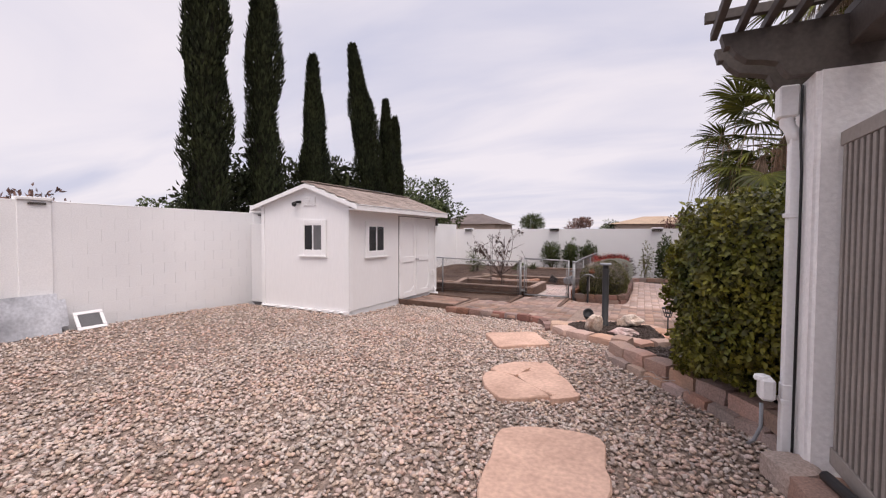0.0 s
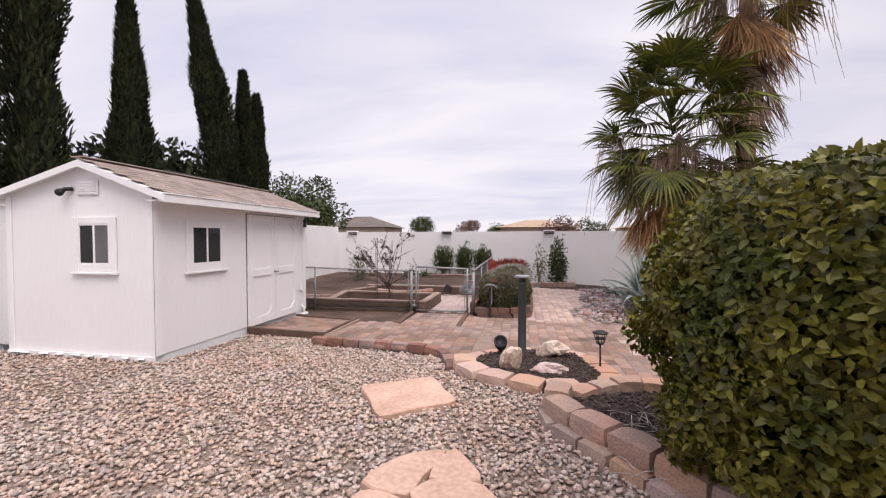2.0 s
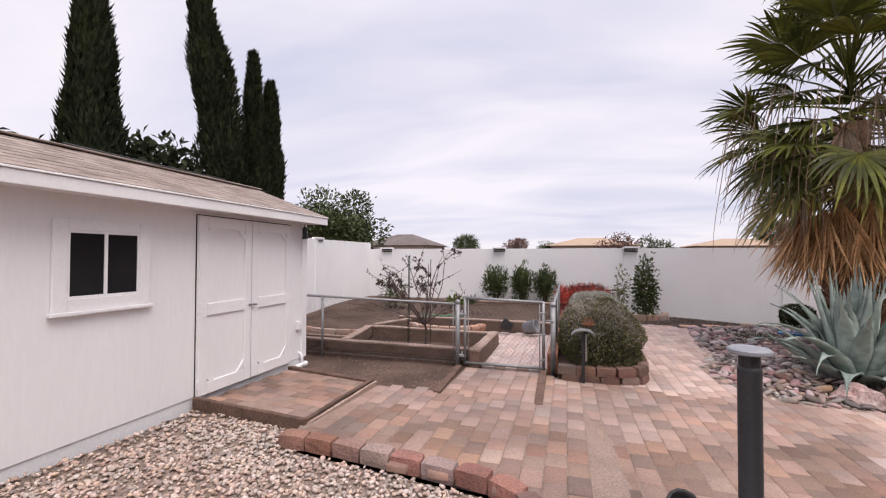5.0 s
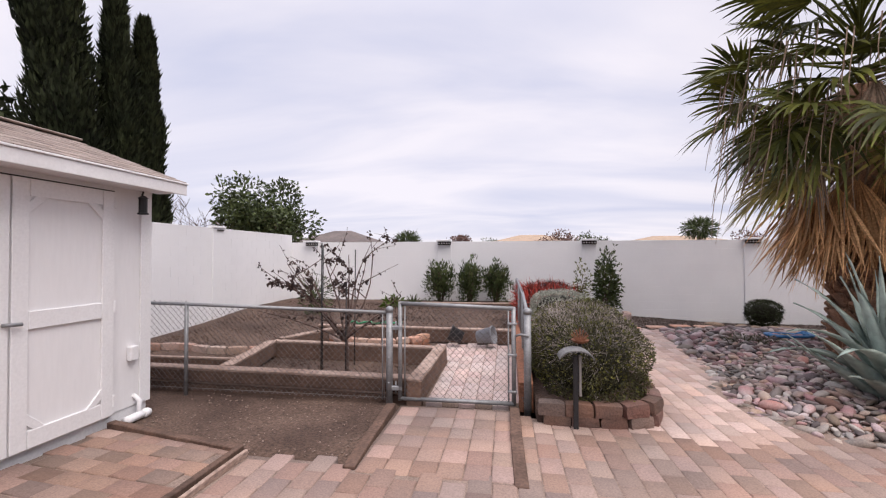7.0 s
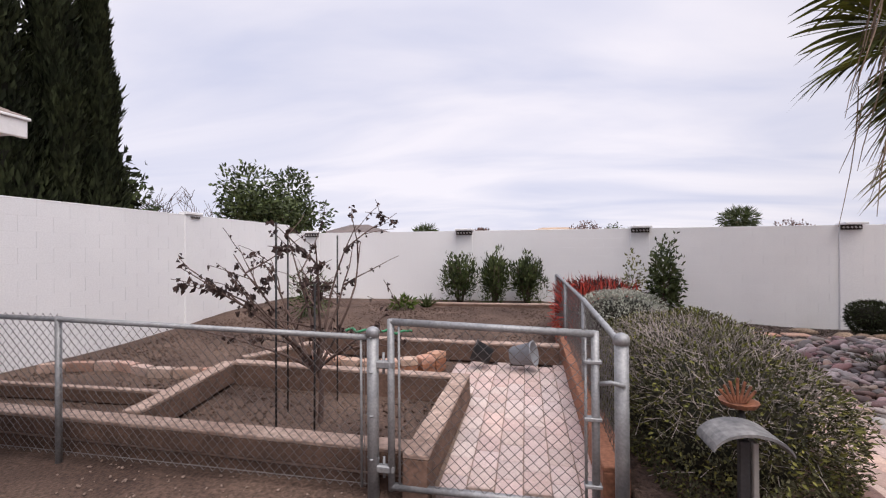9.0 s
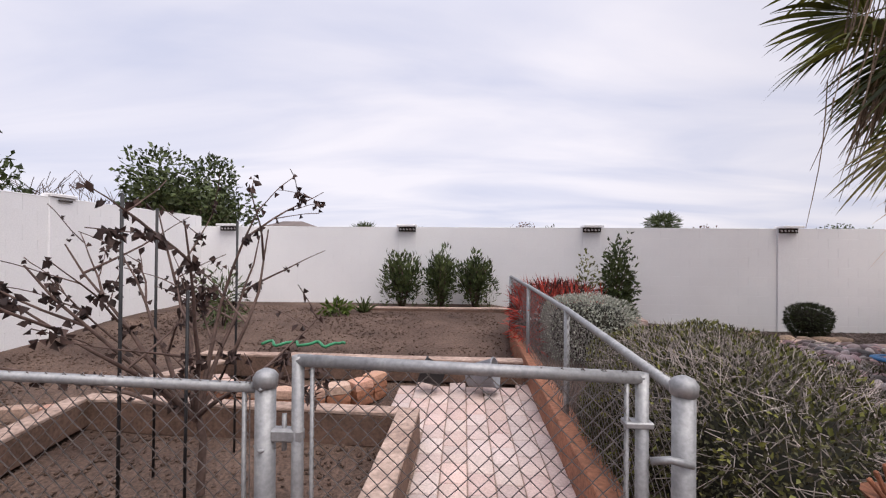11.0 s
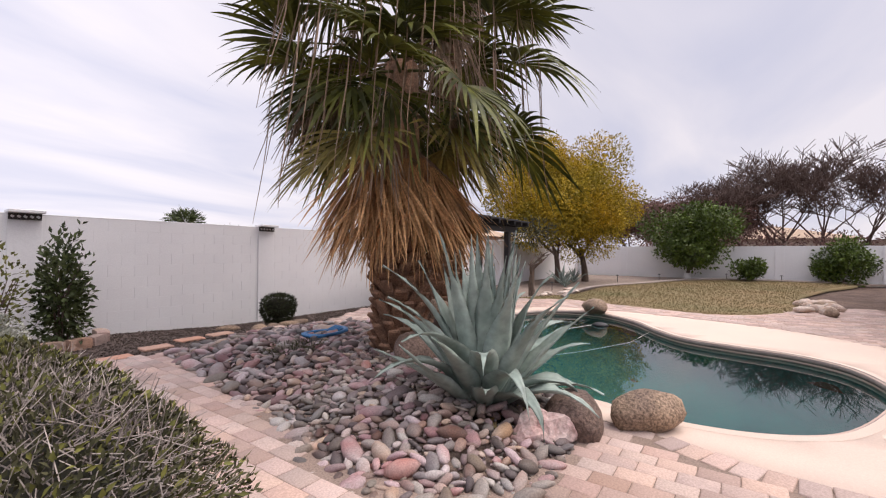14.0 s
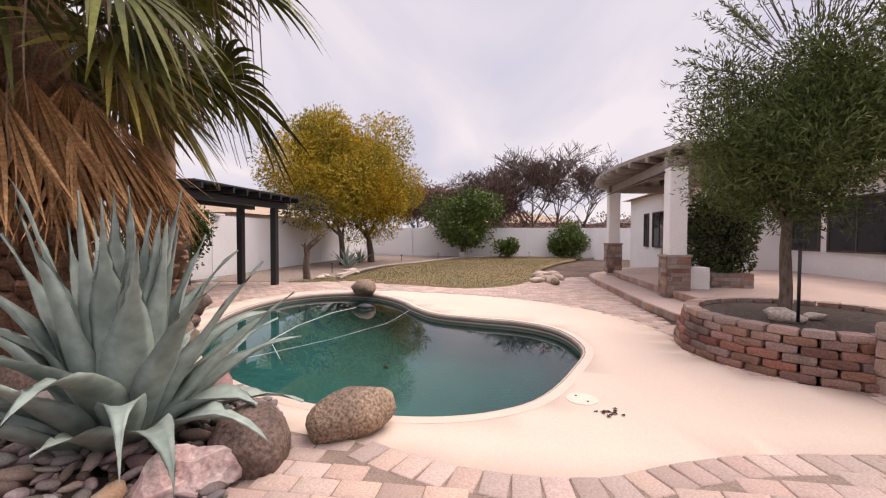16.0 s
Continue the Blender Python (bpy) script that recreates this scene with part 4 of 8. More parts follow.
def shed_window(axis, c, z0, w, h):
    """A sliding window in a wide white casing; axis 'y' on the gable wall, 'x' on the long wall."""
    def dims(u0, u1, d0, d1, a, b):
        return (c + u0, c + u1, SY0 - d1, SY0 - d0, a, b) if axis == 'y' else (SX1 + d0, SX1 + d1, c + u0, c + u1, a, b)
    win = boxp("window", dims(-w / 2 - 0.015, w / 2 + 0.015, 0.002, 0.014, z0 - 0.015, z0 + h + 0.015), M["trim"], shed, "white sliding window with dark glass", bevel=0.002)
    for d in (dims(-w / 2 - 0.10, -w / 2, 0.004, 0.034, z0 - 0.10, z0 + h + 0.09), dims(w / 2, w / 2 + 0.10, 0.004, 0.034, z0 - 0.10, z0 + h + 0.09),
              dims(-w / 2, w / 2, 0.004, 0.033, z0 + h, z0 + h + 0.09), dims(-w / 2, w / 2, 0.004, 0.033, z0 - 0.10, z0)):
        boxp("casing", d, M["trim"], win, bevel=0.004)
    boxp("sill", dims(-w / 2 - 0.12, w / 2 + 0.12, 0.004, 0.055, z0 - 0.13, z0 - 0.10), M["trim"], win, bevel=0.004)
    boxp("pane", dims(-w / 2 + 0.02, -0.012, 0.016, 0.020, z0 + 0.02, z0 + h - 0.02), M["glassdark"], win, "dark window glass", bevel=0)
    boxp("pane", dims(0.012, w / 2 - 0.02, 0.016, 0.020, z0 + 0.02, z0 + h - 0.02), M["screen"] if axis == 'y' else M["glassdark"], win, "dark screened glass", bevel=0)
    boxp("mullion", dims(-0.014, 0.014, 0.016, 0.030, z0, z0 + h), M["trim"], win, bevel=0.003)
    for d in (dims(-w / 2, w / 2, 0.016, 0.028, z0, z0 + 0.02), dims(-w / 2, w / 2, 0.016, 0.028, z0 + h - 0.02, z0 + h), dims(-w / 2, -w / 2 + 0.02, 0.016, 0.028, z0 + 0.02, z0 + h - 0.02), dims(w / 2 - 0.02, w / 2, 0.016, 0.028, z0 + 0.02, z0 + h - 0.02)):
        boxp("sash", d, M["trim"], win, bevel=0.002)


shed_window('y', -6.45, 1.175, 0.48, 0.53)
shed_window('x', 6.94, 1.145, 0.58, 0.545)
# gable vent
vent = boxp("vent", (-6.70, -6.38, SY0 - 0.022, SY0 - 0.004, 2.08, 2.27), M["trim"], shed, bevel=0.003)
for k in range(5):
    for x0 in (-6.685, -6.53):
        boxp("slat", (x0, x0 + 0.135, SY0 - 0.034, SY0 - 0.024, 2.095 + k * 0.033, 2.115 + k * 0.033), M["trim"], vent, bevel=0.002)
# flood light under the gable
tubep("flood_light", [(-6.89, SY0 - 0.05, 2.15), (-6.82, SY0 - 0.15, 2.11)], [0.03, 0.05], M["black"], shed, "black flood light", 10)
tubep("light_bracket", [(-6.78, SY0 - 0.004, 2.17), (-6.84, SY0 - 0.08, 2.16)], 0.025, M["black"], shed, seg=8)
# double doors
DY0, DY1, DH = 7.87, 9.42, 1.925
mid = (DY0 + DY1) / 2
for s, (y0, y1) in enumerate(((DY0, mid - 0.004), (mid + 0.004, DY1))):
    door = boxp("door", (SX1 + 0.004, SX1 + 0.024, y0, y1, -0.01, DH), M["shedw"], shed, "white plank shed door", bevel=0.002)
    def rail(u0, u1, a, b, nm="rail"):
        boxp(nm, (SX1 + 0.026, SX1 + 0.044, u0, u1, a, b), M["trim"], door, bevel=0.004)
    rail(y0 + 0.004, y0 + 0.11, 0.0, DH - 0.004, "stile"); rail(y1 - 0.11, y1 - 0.004, 0.0, DH - 0.004, "stile")
    rail(y0 + 0.112, y1 - 0.112, DH - 0.13, DH - 0.004); rail(y0 + 0.112, y1 - 0.112, 0.845, 0.975); rail(y0 + 0.112, y1 - 0.112, 0.0, 0.13)
    for (cy, cz, q) in ((y0 + 0.15, DH - 0.17, 1), (y1 - 0.15, DH - 0.17, -1), (y0 + 0.15, 0.17, -1), (y1 - 0.15, 0.17, 1)):
        boxp("corner_brace", (SX1 + 0.026, SX1 + 0.042, cy - 0.10, cy + 0.10, cz - 0.03, cz + 0.03), M["trim"], door, bevel=0.004,
             m=Matrix.Translation((0, cy, cz)) @ Matrix.Rotation(q * 0.785, 4, 'X') @ Matrix.Translation((0, -cy, -cz)))
    for z in (0.12, 0.93, DH - 0.1):
        boxp("hinge", (SX1 + 0.026, SX1 + 0.05, (y0 - 0.012) if s == 0 else (y1 - 0.010), (y0 + 0.010) if s == 0 else (y1 + 0.012), z - 0.05, z + 0.05), M["trim"], door, bevel=0.003)
# near-black sheet behind the doors paints their shadow line, widened to the north
boxp("door_gap", (SX1 + 0.001, SX1 + 0.003, DY0 - 0.012, DY1 + 0.030, -0.01, DH + 0.012), M["glassdark"], shed, "dark strip painted as the shadowed gap round the doors", bevel=0)
tubep("door_handle", [(SX1 + 0.046, mid - 0.05, 0.90), (SX1 + 0.075, mid - 0.02, 0.90), (SX1 + 0.075, mid + 0.05, 0.895)], 0.013, M["steel"], shed, "steel hasp")
boxp("socket", (SX1 + 0.004, SX1 + 0.05, 9.58, 9.66, 0.42, 0.55), M["trim"], shed, "white outdoor socket", bevel=0.006)
tubep("pipe_elbow", [(SX1 + 0.06, 9.66, -0.12), (SX1 + 0.06, 9.66, 0.05), (SX1 + 0.0, 9.66, 0.09)], 0.02, M["trim"], shed)
# hanging lantern under the eave
lan = empty("hanging_lantern", "small black lantern hanging under the shed eave", "lantern", (SX1 + 0.12, 9.62, 1.84))
bm = bmesh.new(); lathe(bm, [(0.015, 0.09), (0.042, 0.07), (0.034, 0.06), (0.034, -0.06), (0.045, -0.07), (0.045, -0.08)], 10, Matrix.Translation((SX1 + 0.12, 9.62, 1.825)))
part("body", bm, M["black"], lan)
tubep("hook", [(SX1 + 0.12, 9.62, 1.91), (SX1 + 0.11, 9.62, 1.925), (SX1 + 0.12, 9.62, 1.94), (SX1 + 0.12, 9.62, 1.955)], 0.008, M["black"], lan)
dr = empty("drain_pipe", "white plastic drain pipe end lying at the shed base", "pipe", (SX1 + 0.09, 9.5, -0.1))
tubep("pipe", [(SX1 + 0.075, 9.50, -0.085), (SX1 + 0.075, 9.70, -0.085)], 0.036, M["trim"], dr, seg=14)
bm = bmesh.new(); lathe(bm, [(0.041, 0.0), (0.043, 0.03), (0.038, 0.06), (0.022, 0.085), (0.003, 0.092)], 14, Matrix.Translation((SX1 + 0.075, 9.68, -0.085)) @ Matrix.Rotation(-math.pi / 2, 4, 'X')); part("end_cap", bm, M["trim"], dr, smooth=True)
# broken lumps of mortar along the shed base
for k in range(9):
    o = finish(new("mortar_lump", stone_mesh("mortar_lump", 20 + k, 0.5, 0.25, 1)), M["blockw"]); o.location, o.scale = (-5.75 - 0.26 * k + rng.uniform(-0.05, 0.05), SY0 - 0.06, -0.02), (rng.uniform(0.05, 0.12), 0.04, 0.03)
    tagged(o, "crumbled white mortar lying along the shed base", "rubble", group="mortar lumps")
# board between shed and wall
gp = boxp("side_gate_board", (WX + 0.01, SX0 - 0.03, 6.35, 6.39, -0.05, 1.74), M["blockw"], None, bevel=0.004)
tagged(gp, "white board closing the gap between shed and wall", "gate", kind="structure")
# ---------- edging blocks ----------
def edge_block_mesh(name, w0, w1, d, h, seed):
    """A wedge-shaped retaining block, w0 wide in front and w1 behind, with a split, uneven face."""
    bm = bmesh.new()
    vs = box(bm, -0.5, 0.5, -0.5, 0.5, 0, 1, 0)
    bmesh.ops.subdivide_edges(bm, edges=bm.edges[:], cuts=2, use_grid_fill=True)
    o = Vector((seed * 5.1, seed * 2.3, 0))
    for v in bm.verts:
        t = v.co.y + 0.5
        edge = (abs(abs(v.co.x) - 0.5) < 1e-3) + (abs(abs(v.co.y) - 0.5) < 1e-3) + (abs(v.co.z - 0.5) > 0.499)
        k = 1 - 0.045 * max(0, edge - 1)
        co = Vector((v.co.x * (w0 + (w1 - w0) * t) * k, v.co.y * d * k, v.co.z * h * (k if v.co.z > 0.9 else 1)))
        co += Vector((noise.noise(co * 9 + o), noise.noise(co * 9 + o + Vector((7, 0, 0))), 0.5 * noise.noise(co * 9 + o + Vector((0, 9, 0))))) * 0.014
        v.co = co
    me = bpy.data.meshes.new(name)
    bm.to_mesh(me); bm.free()
    return me


EB = [edge_block_mesh("edging_block", 0.29, 0.25, 0.19, 0.15, k) for k in range(5)]


def block_row(pts, thing, label, z, material, length=0.29, scale=(1, 1, 1), jitter=0.02, group="", flip=1):
    """Blocks set end to end along a bent line, faces outwards to the right of the way."""
    e = empty(thing, label, "edging", group=group)
    P = smooth_line(pts, 12, False)
    s = np.r_[0, np.cumsum(np.linalg.norm(np.diff(P, axis=0), axis=1))]
    n = max(1, int(round(s[-1] / length)))
    for i in range(n):
        u = (i + 0.5) / n * s[-1]
        x, y = np.interp(u, s, P[:, 0]), np.interp(u, s, P[:, 1])
        dx, dy = np.interp(min(u + 0.05, s[-1]), s, P[:, 0]) - np.interp(max(u - 0.05, 0), s, P[:, 0]), np.interp(min(u + 0.05, s[-1]), s, P[:, 1]) - np.interp(max(u - 0.05, 0), s, P[:, 1])
        zz = z(x, y) if callable(z) else z
        o = child("block", EB[(i * 3 + int(abs(x) * 7)) % 5], e, (x, y, float(zz) + rng.uniform(-0.006, 0.006)), (rng.uniform(-0.03, 0.03), rng.uniform(-0.03, 0.03), math.atan2(dy, dx) + (math.pi if flip < 0 else 0) + rng.uniform(-jitter, jitter) * 3), (s[-1] / n / 0.292 * scale[0], scale[1], scale[2]))
        if not o.data.materials:
            o.data.materials.append(material)
        o.material_slots[0].link = 'OBJECT'
        o.material_slots[0].material = material
    return e


HL = [(-0.60, 5.42), (-0.66, 5.02), (-0.42, 4.62), (-0.12, 4.24), (0.22, 3.78), (0.50, 3.36), (0.62, 3.05)]
block_row([(x - 0.06, y - 0.05) for x, y in HL], "edging_course", "lower course of weathered brown edging blocks sunk in gravel", -0.075, M["edging"], group="hedge bed edging")
block_row(HL, "edging_course", "upper course of weathered brown edging blocks round the hedge bed", 0.070, M["edging"], 0.34, scale=(1, 1.1, 0.95), group="hedge bed edging")
block_row([(0.36, 2.75), (0.46, 2.45), (0.47, 2.1), (0.48, 1.6)], "edging_course", "brown edging blocks at the foot of the patio pillar", 0.0, M["edging"], scale=(1, 1.2, 1), group="patio edging")
block_row([(0.60, 2.56), (0.66, 2.2), (0.68, 1.6)], "edging_course", "brown edging blocks along the louvred panel", 0.0, M["edging"], scale=(1, 1.2, 1.0), group="patio edging")
block_row([(-0.52, 5.40), (-0.25, 5.62), (0.05, 5.80), (0.40, 5.78), (0.85, 5.52), (1.35, 5.22), (1.9, 4.9)], "edging_course", "tan wedge blocks dividing hedge bed and pavers", 0.0, M["edgetan"], group="hedge bed edging", flip=-1, scale=(1, 1.0, 0.9))
block_row([(-1.66, 6.62), (-1.58, 6.25), (-1.32, 5.97), (-1.0, 5.82), (-0.68, 5.72), (-0.38, 5.76)], "edging_course", "tan wedge blocks round the lamp bed", -0.03, M["edgetan"], 0.36, scale=(1, 1.45, 0.8), group="lamp bed edging")
block_row([(-0.30, 5.75), (-0.04, 6.1), (-0.06, 6.55), (-0.25, 7.0), (-0.75, 7.12), (-1.25, 6.98), (-1.62, 6.62)], "edging_course", "flat tan blocks closing the lamp bed beside the pavers", -0.085, M["edgetan"], 0.33, scale=(1, 1.35, 0.8), group="lamp bed edging")
block_row([(-4.10, 7.40), (-3.5, 7.36), (-2.9, 7.28), (-2.3, 7.18), (-2.02, 6.98), (-1.84, 6.6), (-1.76, 6.3)], "curb", "row of brown curb blocks between gravel and pavers", -0.10, M["brickr"], 0.27, (1, 0.75, 0.8), group="paver curb")

# boards round the paved apron by the shed
def board(name, a, b, w, z0, z1, material, label, cat="board"):
    a, b = np.array(a), np.array(b)
    L, c = np.linalg.norm(b - a), (a + b) / 2
    m = Matrix.Translation((c[0], c[1], 0)) @ Matrix.Rotation(math.atan2(b[1] - a[1], b[0] - a[0]), 4, 'Z')
    bm = bmesh.new()
    box(bm, -L / 2, L / 2, -w / 2, w / 2, z0, z1, bevel=0.006)
    bmesh.ops.subdivide_edges(bm, edges=[e for e in bm.edges if e.calc_length() > 0.5 * L], cuts=6)
    for v in bm.verts:
        v.co += Vector((0, noise.noise(v.co * 3 + Vector((a[0] * 9, 0, 0))), noise.noise(v.co * 4 + Vector((0, a[1] * 7, 3))))) * 0.008
    bmesh.ops.transform(bm, matrix=m, verts=bm.verts)
    o = part(name, bm, material)
    return tagged(o, label, cat)


board("riser_board", (-5.53, 7.84), (-4.06, 7.66), 0.05, -0.14, 0.015, M["darkwood"], "dark weathered board holding up the paved apron")
board("apron_board", (-4.12, 7.66), (-4.10, 9.10), 0.05, -0.12, -0.018, M["darkwood"], "old wooden joint board between two paved areas")
board("apron_board", (-4.05, 7.70), (-4.03, 9.06), 0.03, -0.12, -0.026, M["timber"], "thin old wooden strip between two paved areas")
board("apron_board", (-5.52, 9.40), (-4.12, 9.12), 0.07, -0.14, -0.045, M["darkwood"], "old wooden board edging the apron beside bare earth")
board("ramp_board", (-3.23, 8.98), (-3.27, 10.2), 0.09, -0.16, -0.055, M["darkwood"], "dark wooden edging board beside the paved ramp")
board("ramp_board", (-2.08, 8.90), (-2.10, 10.26), 0.09, -0.16, -0.06, M["darkwood"], "dark wooden edging board beside the paved ramp")

# ---------- kitchen garden timbers ----------
def timber_(a, b, w, z0, z1, label="weathered landscape timber of a raised bed", material=None):
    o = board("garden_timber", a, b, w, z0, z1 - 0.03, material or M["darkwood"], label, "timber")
    # Bleached top strip on a dark body; lighter upward face put into the colour
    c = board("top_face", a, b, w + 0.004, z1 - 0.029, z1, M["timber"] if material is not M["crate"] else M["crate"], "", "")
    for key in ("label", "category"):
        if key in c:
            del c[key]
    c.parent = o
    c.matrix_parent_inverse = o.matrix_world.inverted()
    return o


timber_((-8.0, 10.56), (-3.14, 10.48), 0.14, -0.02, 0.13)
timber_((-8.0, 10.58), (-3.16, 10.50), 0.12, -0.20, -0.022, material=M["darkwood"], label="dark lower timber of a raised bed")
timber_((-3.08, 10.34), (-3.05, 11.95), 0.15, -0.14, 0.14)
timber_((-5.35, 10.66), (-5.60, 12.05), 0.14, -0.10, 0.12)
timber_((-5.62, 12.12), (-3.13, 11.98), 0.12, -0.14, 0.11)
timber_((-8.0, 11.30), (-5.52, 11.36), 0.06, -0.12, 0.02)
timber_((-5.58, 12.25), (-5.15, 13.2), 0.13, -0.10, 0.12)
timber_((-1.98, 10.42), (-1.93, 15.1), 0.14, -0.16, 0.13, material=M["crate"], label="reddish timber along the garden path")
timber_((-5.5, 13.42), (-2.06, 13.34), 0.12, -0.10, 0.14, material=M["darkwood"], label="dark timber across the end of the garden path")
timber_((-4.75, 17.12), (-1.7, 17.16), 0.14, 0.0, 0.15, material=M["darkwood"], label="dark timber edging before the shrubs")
block_row([(-8.2, 12.05), (-7.4, 12.3), (-6.6, 12.15), (-5.8, 12.3)], "stone_edging", "curved row of pinkish stones edging a bed", -0.135, M["edging"], 0.3, (1, 0.6, 0.75))
RB = [(-4.95, 12.75), (-4.6, 12.45), (-4.1, 12.40), (-3.65, 12.6), (-3.45, 12.95)]
for k in range(3):
    block_row(RB, "brick_arc", "curved low wall of reddish bricks", -0.11 + 0.075 * k, M["crate"] if k < 2 else M["edgetan"], 0.2, (1, 0.8, 0.48), group="brick arc courses")

# sage bed: two courses of brick-shaped blocks
for k in range(2):
    off = 0.0 if k else 0.1
    block_row([(-1.90 + off * 0.5, 10.06), (-1.35, 10.05), (-1.02, 10.13), (-0.84, 10.36), (-0.78, 11.0 + off), (-0.76, 12.2), (-0.74, 13.6), (-0.8, 15.0)], "planter_course", "two-course edging of brown blocks round the grey shrub", -0.13 + 0.11 * k, M["brickd"], 0.235, (1.04, 0.7, 0.76), group="shrub bed edging")
sb = sheet("shrub_bed_soil", np.array([(-1.9, 10.06), (-1.0, 10.15), (-0.8, 10.5), (-0.8, 15.3), (-1.9, 15.3)]), flat(0.03), M["soil"], 0.4, 0.2)
tagged(sb, "brown soil in the raised shrub bed", "soil", kind="structure")
block_row([(-0.9, 16.3), (-0.55, 16.85), (-0.05, 17.05), (0.45, 17.1), (0.85, 17.45), (0.95, 18.0)], "stone_edging", "curved brown stone edging round the tall shrub", -0.27, M["edging"], 0.3, (1, 0.9, 1.2))

# ---------- chain-link fence ----------
FT, FB = 0.865, -0.075
def post(parent, x, y, r=0.028, z1=FT, z0=-0.2, cap=True):
    o = tubep("post", [(x, y, z0), (x, y, z1)], r, M["steel"], parent, seg=12)
    if cap:
        bm = bmesh.new(); lathe(bm, [(r * 1.15, 0), (r * 1.2, 0.035), (r * 0.9, 0.05), (r * 0.3, 0.06)], 12, Matrix.Translation((x, y, z1 - 0.02)))
        part("post_cap", bm, M["steel"], parent, smooth=True)
    return o


def link_wire(parent, a, b, z0, z1, pitch=0.066):
    """Woven diamond mesh between two points: zigzag wires side by side."""
    a, b = np.array(a, float), np.array(b, float)
    L = np.linalg.norm(b - a); d = (b - a) / L; nrm_ = np.array([-d[1], d[0]])
    n, m = int(L / pitch), int((z1 - z0) / (pitch * 0.5))
    V, F = [], []
    r, k = 0.0023, 0
    for i in range(n + 1):
        for j in range(m + 1):
            u = (i + (0.52 if j % 2 else -0.02)) * pitch
            u = min(max(u, 0), L)
            z = z0 + (z1 - z0) * j / m
            w = 0.002 * (1 if (i + j) % 2 else -1)
            c = np.array([*(a + d * u + nrm_ * w), z])
            for q in range(3):
                an = 2.094 * q
                V.append(c + r * np.array([*(d * math.cos(an)), math.sin(an) * 0.6]) + r * np.array([*(nrm_ * math.sin(an)), 0]))
        for j in range(m):
            for q in range(3):
                p = k + j * 3
                F.append((p + q, p + (q + 1) % 3, p + 3 + (q + 1) % 3, p + 3 + q))
        k += (m + 1) * 3
        # mirrored wire
        for j in range(m + 1):
            u = min(max((i + 1 - (0.52 if j % 2 else -0.02)) * pitch, 0), L)
            z = z0 + (z1 - z0) * j / m
            c = np.array([*(a + d * u - nrm_ * 0.002), z])
            for q in range(3):
                an = 2.094 * q
                V.append(c + r * np.array([*(d * math.cos(an)), math.sin(an) * 0.6]) + r * np.array([*(nrm_ * math.sin(an)), 0]))
        for j in range(m):
            for q in range(3):
                p = k + j * 3
                F.append((p + q, p + (q + 1) % 3, p + 3 + (q + 1) % 3, p + 3 + q))
        k += (m + 1) * 3
    o = np_part("link_mesh", np.array(V), np.array(F), M["wire"], parent, "woven galvanised wire mesh")
    return o


fence = empty("chain_link_fence", "low galvanised chain-link fence beside the shed", "fence", (-3.32, 10.35, -0.1))
for x in (-7.95, -5.60):
    post(fence, x, 10.35, 0.02, cap=False)
post(fence, -3.33, 10.35, 0.034, FT - 0.045)
tubep("top_rail", [(-8.0, 10.35, FT + 0.01), (-5.6, 10.35, FT - 0.02), (-3.34, 10.35, FT - 0.07)], 0.018, M["steel"], fence, seg=10)
tubep("tension_wire", [(-8.0, 10.35, FB + 0.02), (-3.34, 10.35, FB + 0.02)], 0.003, M["wire"], fence, seg=5)
tubep("tension_bar", [(-3.40, 10.345, FB), (-3.40, 10.345, FT - 0.06)], 0.008, M["steel"], fence, seg=6)
link_wire(fence, (-8.0, 10.345), (-5.6, 10.345), FB, FT + 0.02)
link_wire(fence, (-5.58, 10.345), (-3.38, 10.345), FB, FT - 0.03)
for z in (0.1, 0.35, 0.6, 0.8):
    tubep("brace_band", [(-3.365, 10.35, z), (-3.33, 10.312, z), (-3.295, 10.35, z)], 0.007, M["steel"], fence, seg=6)
gate = empty("chain_link_gate", "closed galvanised chain-link garden gate", "gate", (-2.7, 10.35, -0.1))
gx0, gx1 = -3.22, -2.10
for nm, pts in (("gate_stile", [(gx0, 10.35, FB), (gx0, 10.35, FT + 0.04)]), ("gate_stile", [(gx1, 10.35, FB), (gx1, 10.35, FT + 0.005)]), ("gate_rail", [(gx0, 10.35, FT + 0.025), (gx1, 10.35, FT - 0.01)]), ("gate_rail", [(gx0, 10.35, FB + 0.02), (gx1, 10.35, FB + 0.02)])):
    tubep(nm, pts, 0.021, M["steel"], gate, seg=10)
tubep("tension_bar", [(gx0 + 0.05, 10.345, FB), (gx0 + 0.05, 10.345, FT)], 0.008, M["steel"], gate, seg=6)
tubep("tension_bar", [(gx1 - 0.05, 10.345, FB), (gx1 - 0.05, 10.345, FT)], 0.008, M["steel"], gate, seg=6)
link_wire(gate, (gx0 + 0.04, 10.342), (gx1 - 0.04, 10.342), FB, FT + 0.02)
for z in (0.02, 0.62):
    boxp("hinge", (-3.31, -3.20, 10.33, 10.37, z, z + 0.045), M["steel"], gate, bevel=0.008)
    tubep("hinge_pin", [(-3.265, 10.35, z - 0.03), (-3.265, 10.35, z + 0.09)], 0.009, M["steel"], gate, seg=6)
for z in (0.05, 0.4, 0.7):
    boxp("tension_band", (gx1 - 0.06, gx1 + 0.03, 10.325, 10.375, z, z + 0.02), M["steel"], gate, bevel=0.004)
latch = tubep("latch", [(gx1 + 0.02, 10.33, 0.60), (-2.03, 10.31, 0.615), (-1.96, 10.31, 0.60)], 0.012, M["steel"], gate, "galvanised fork latch", 8)
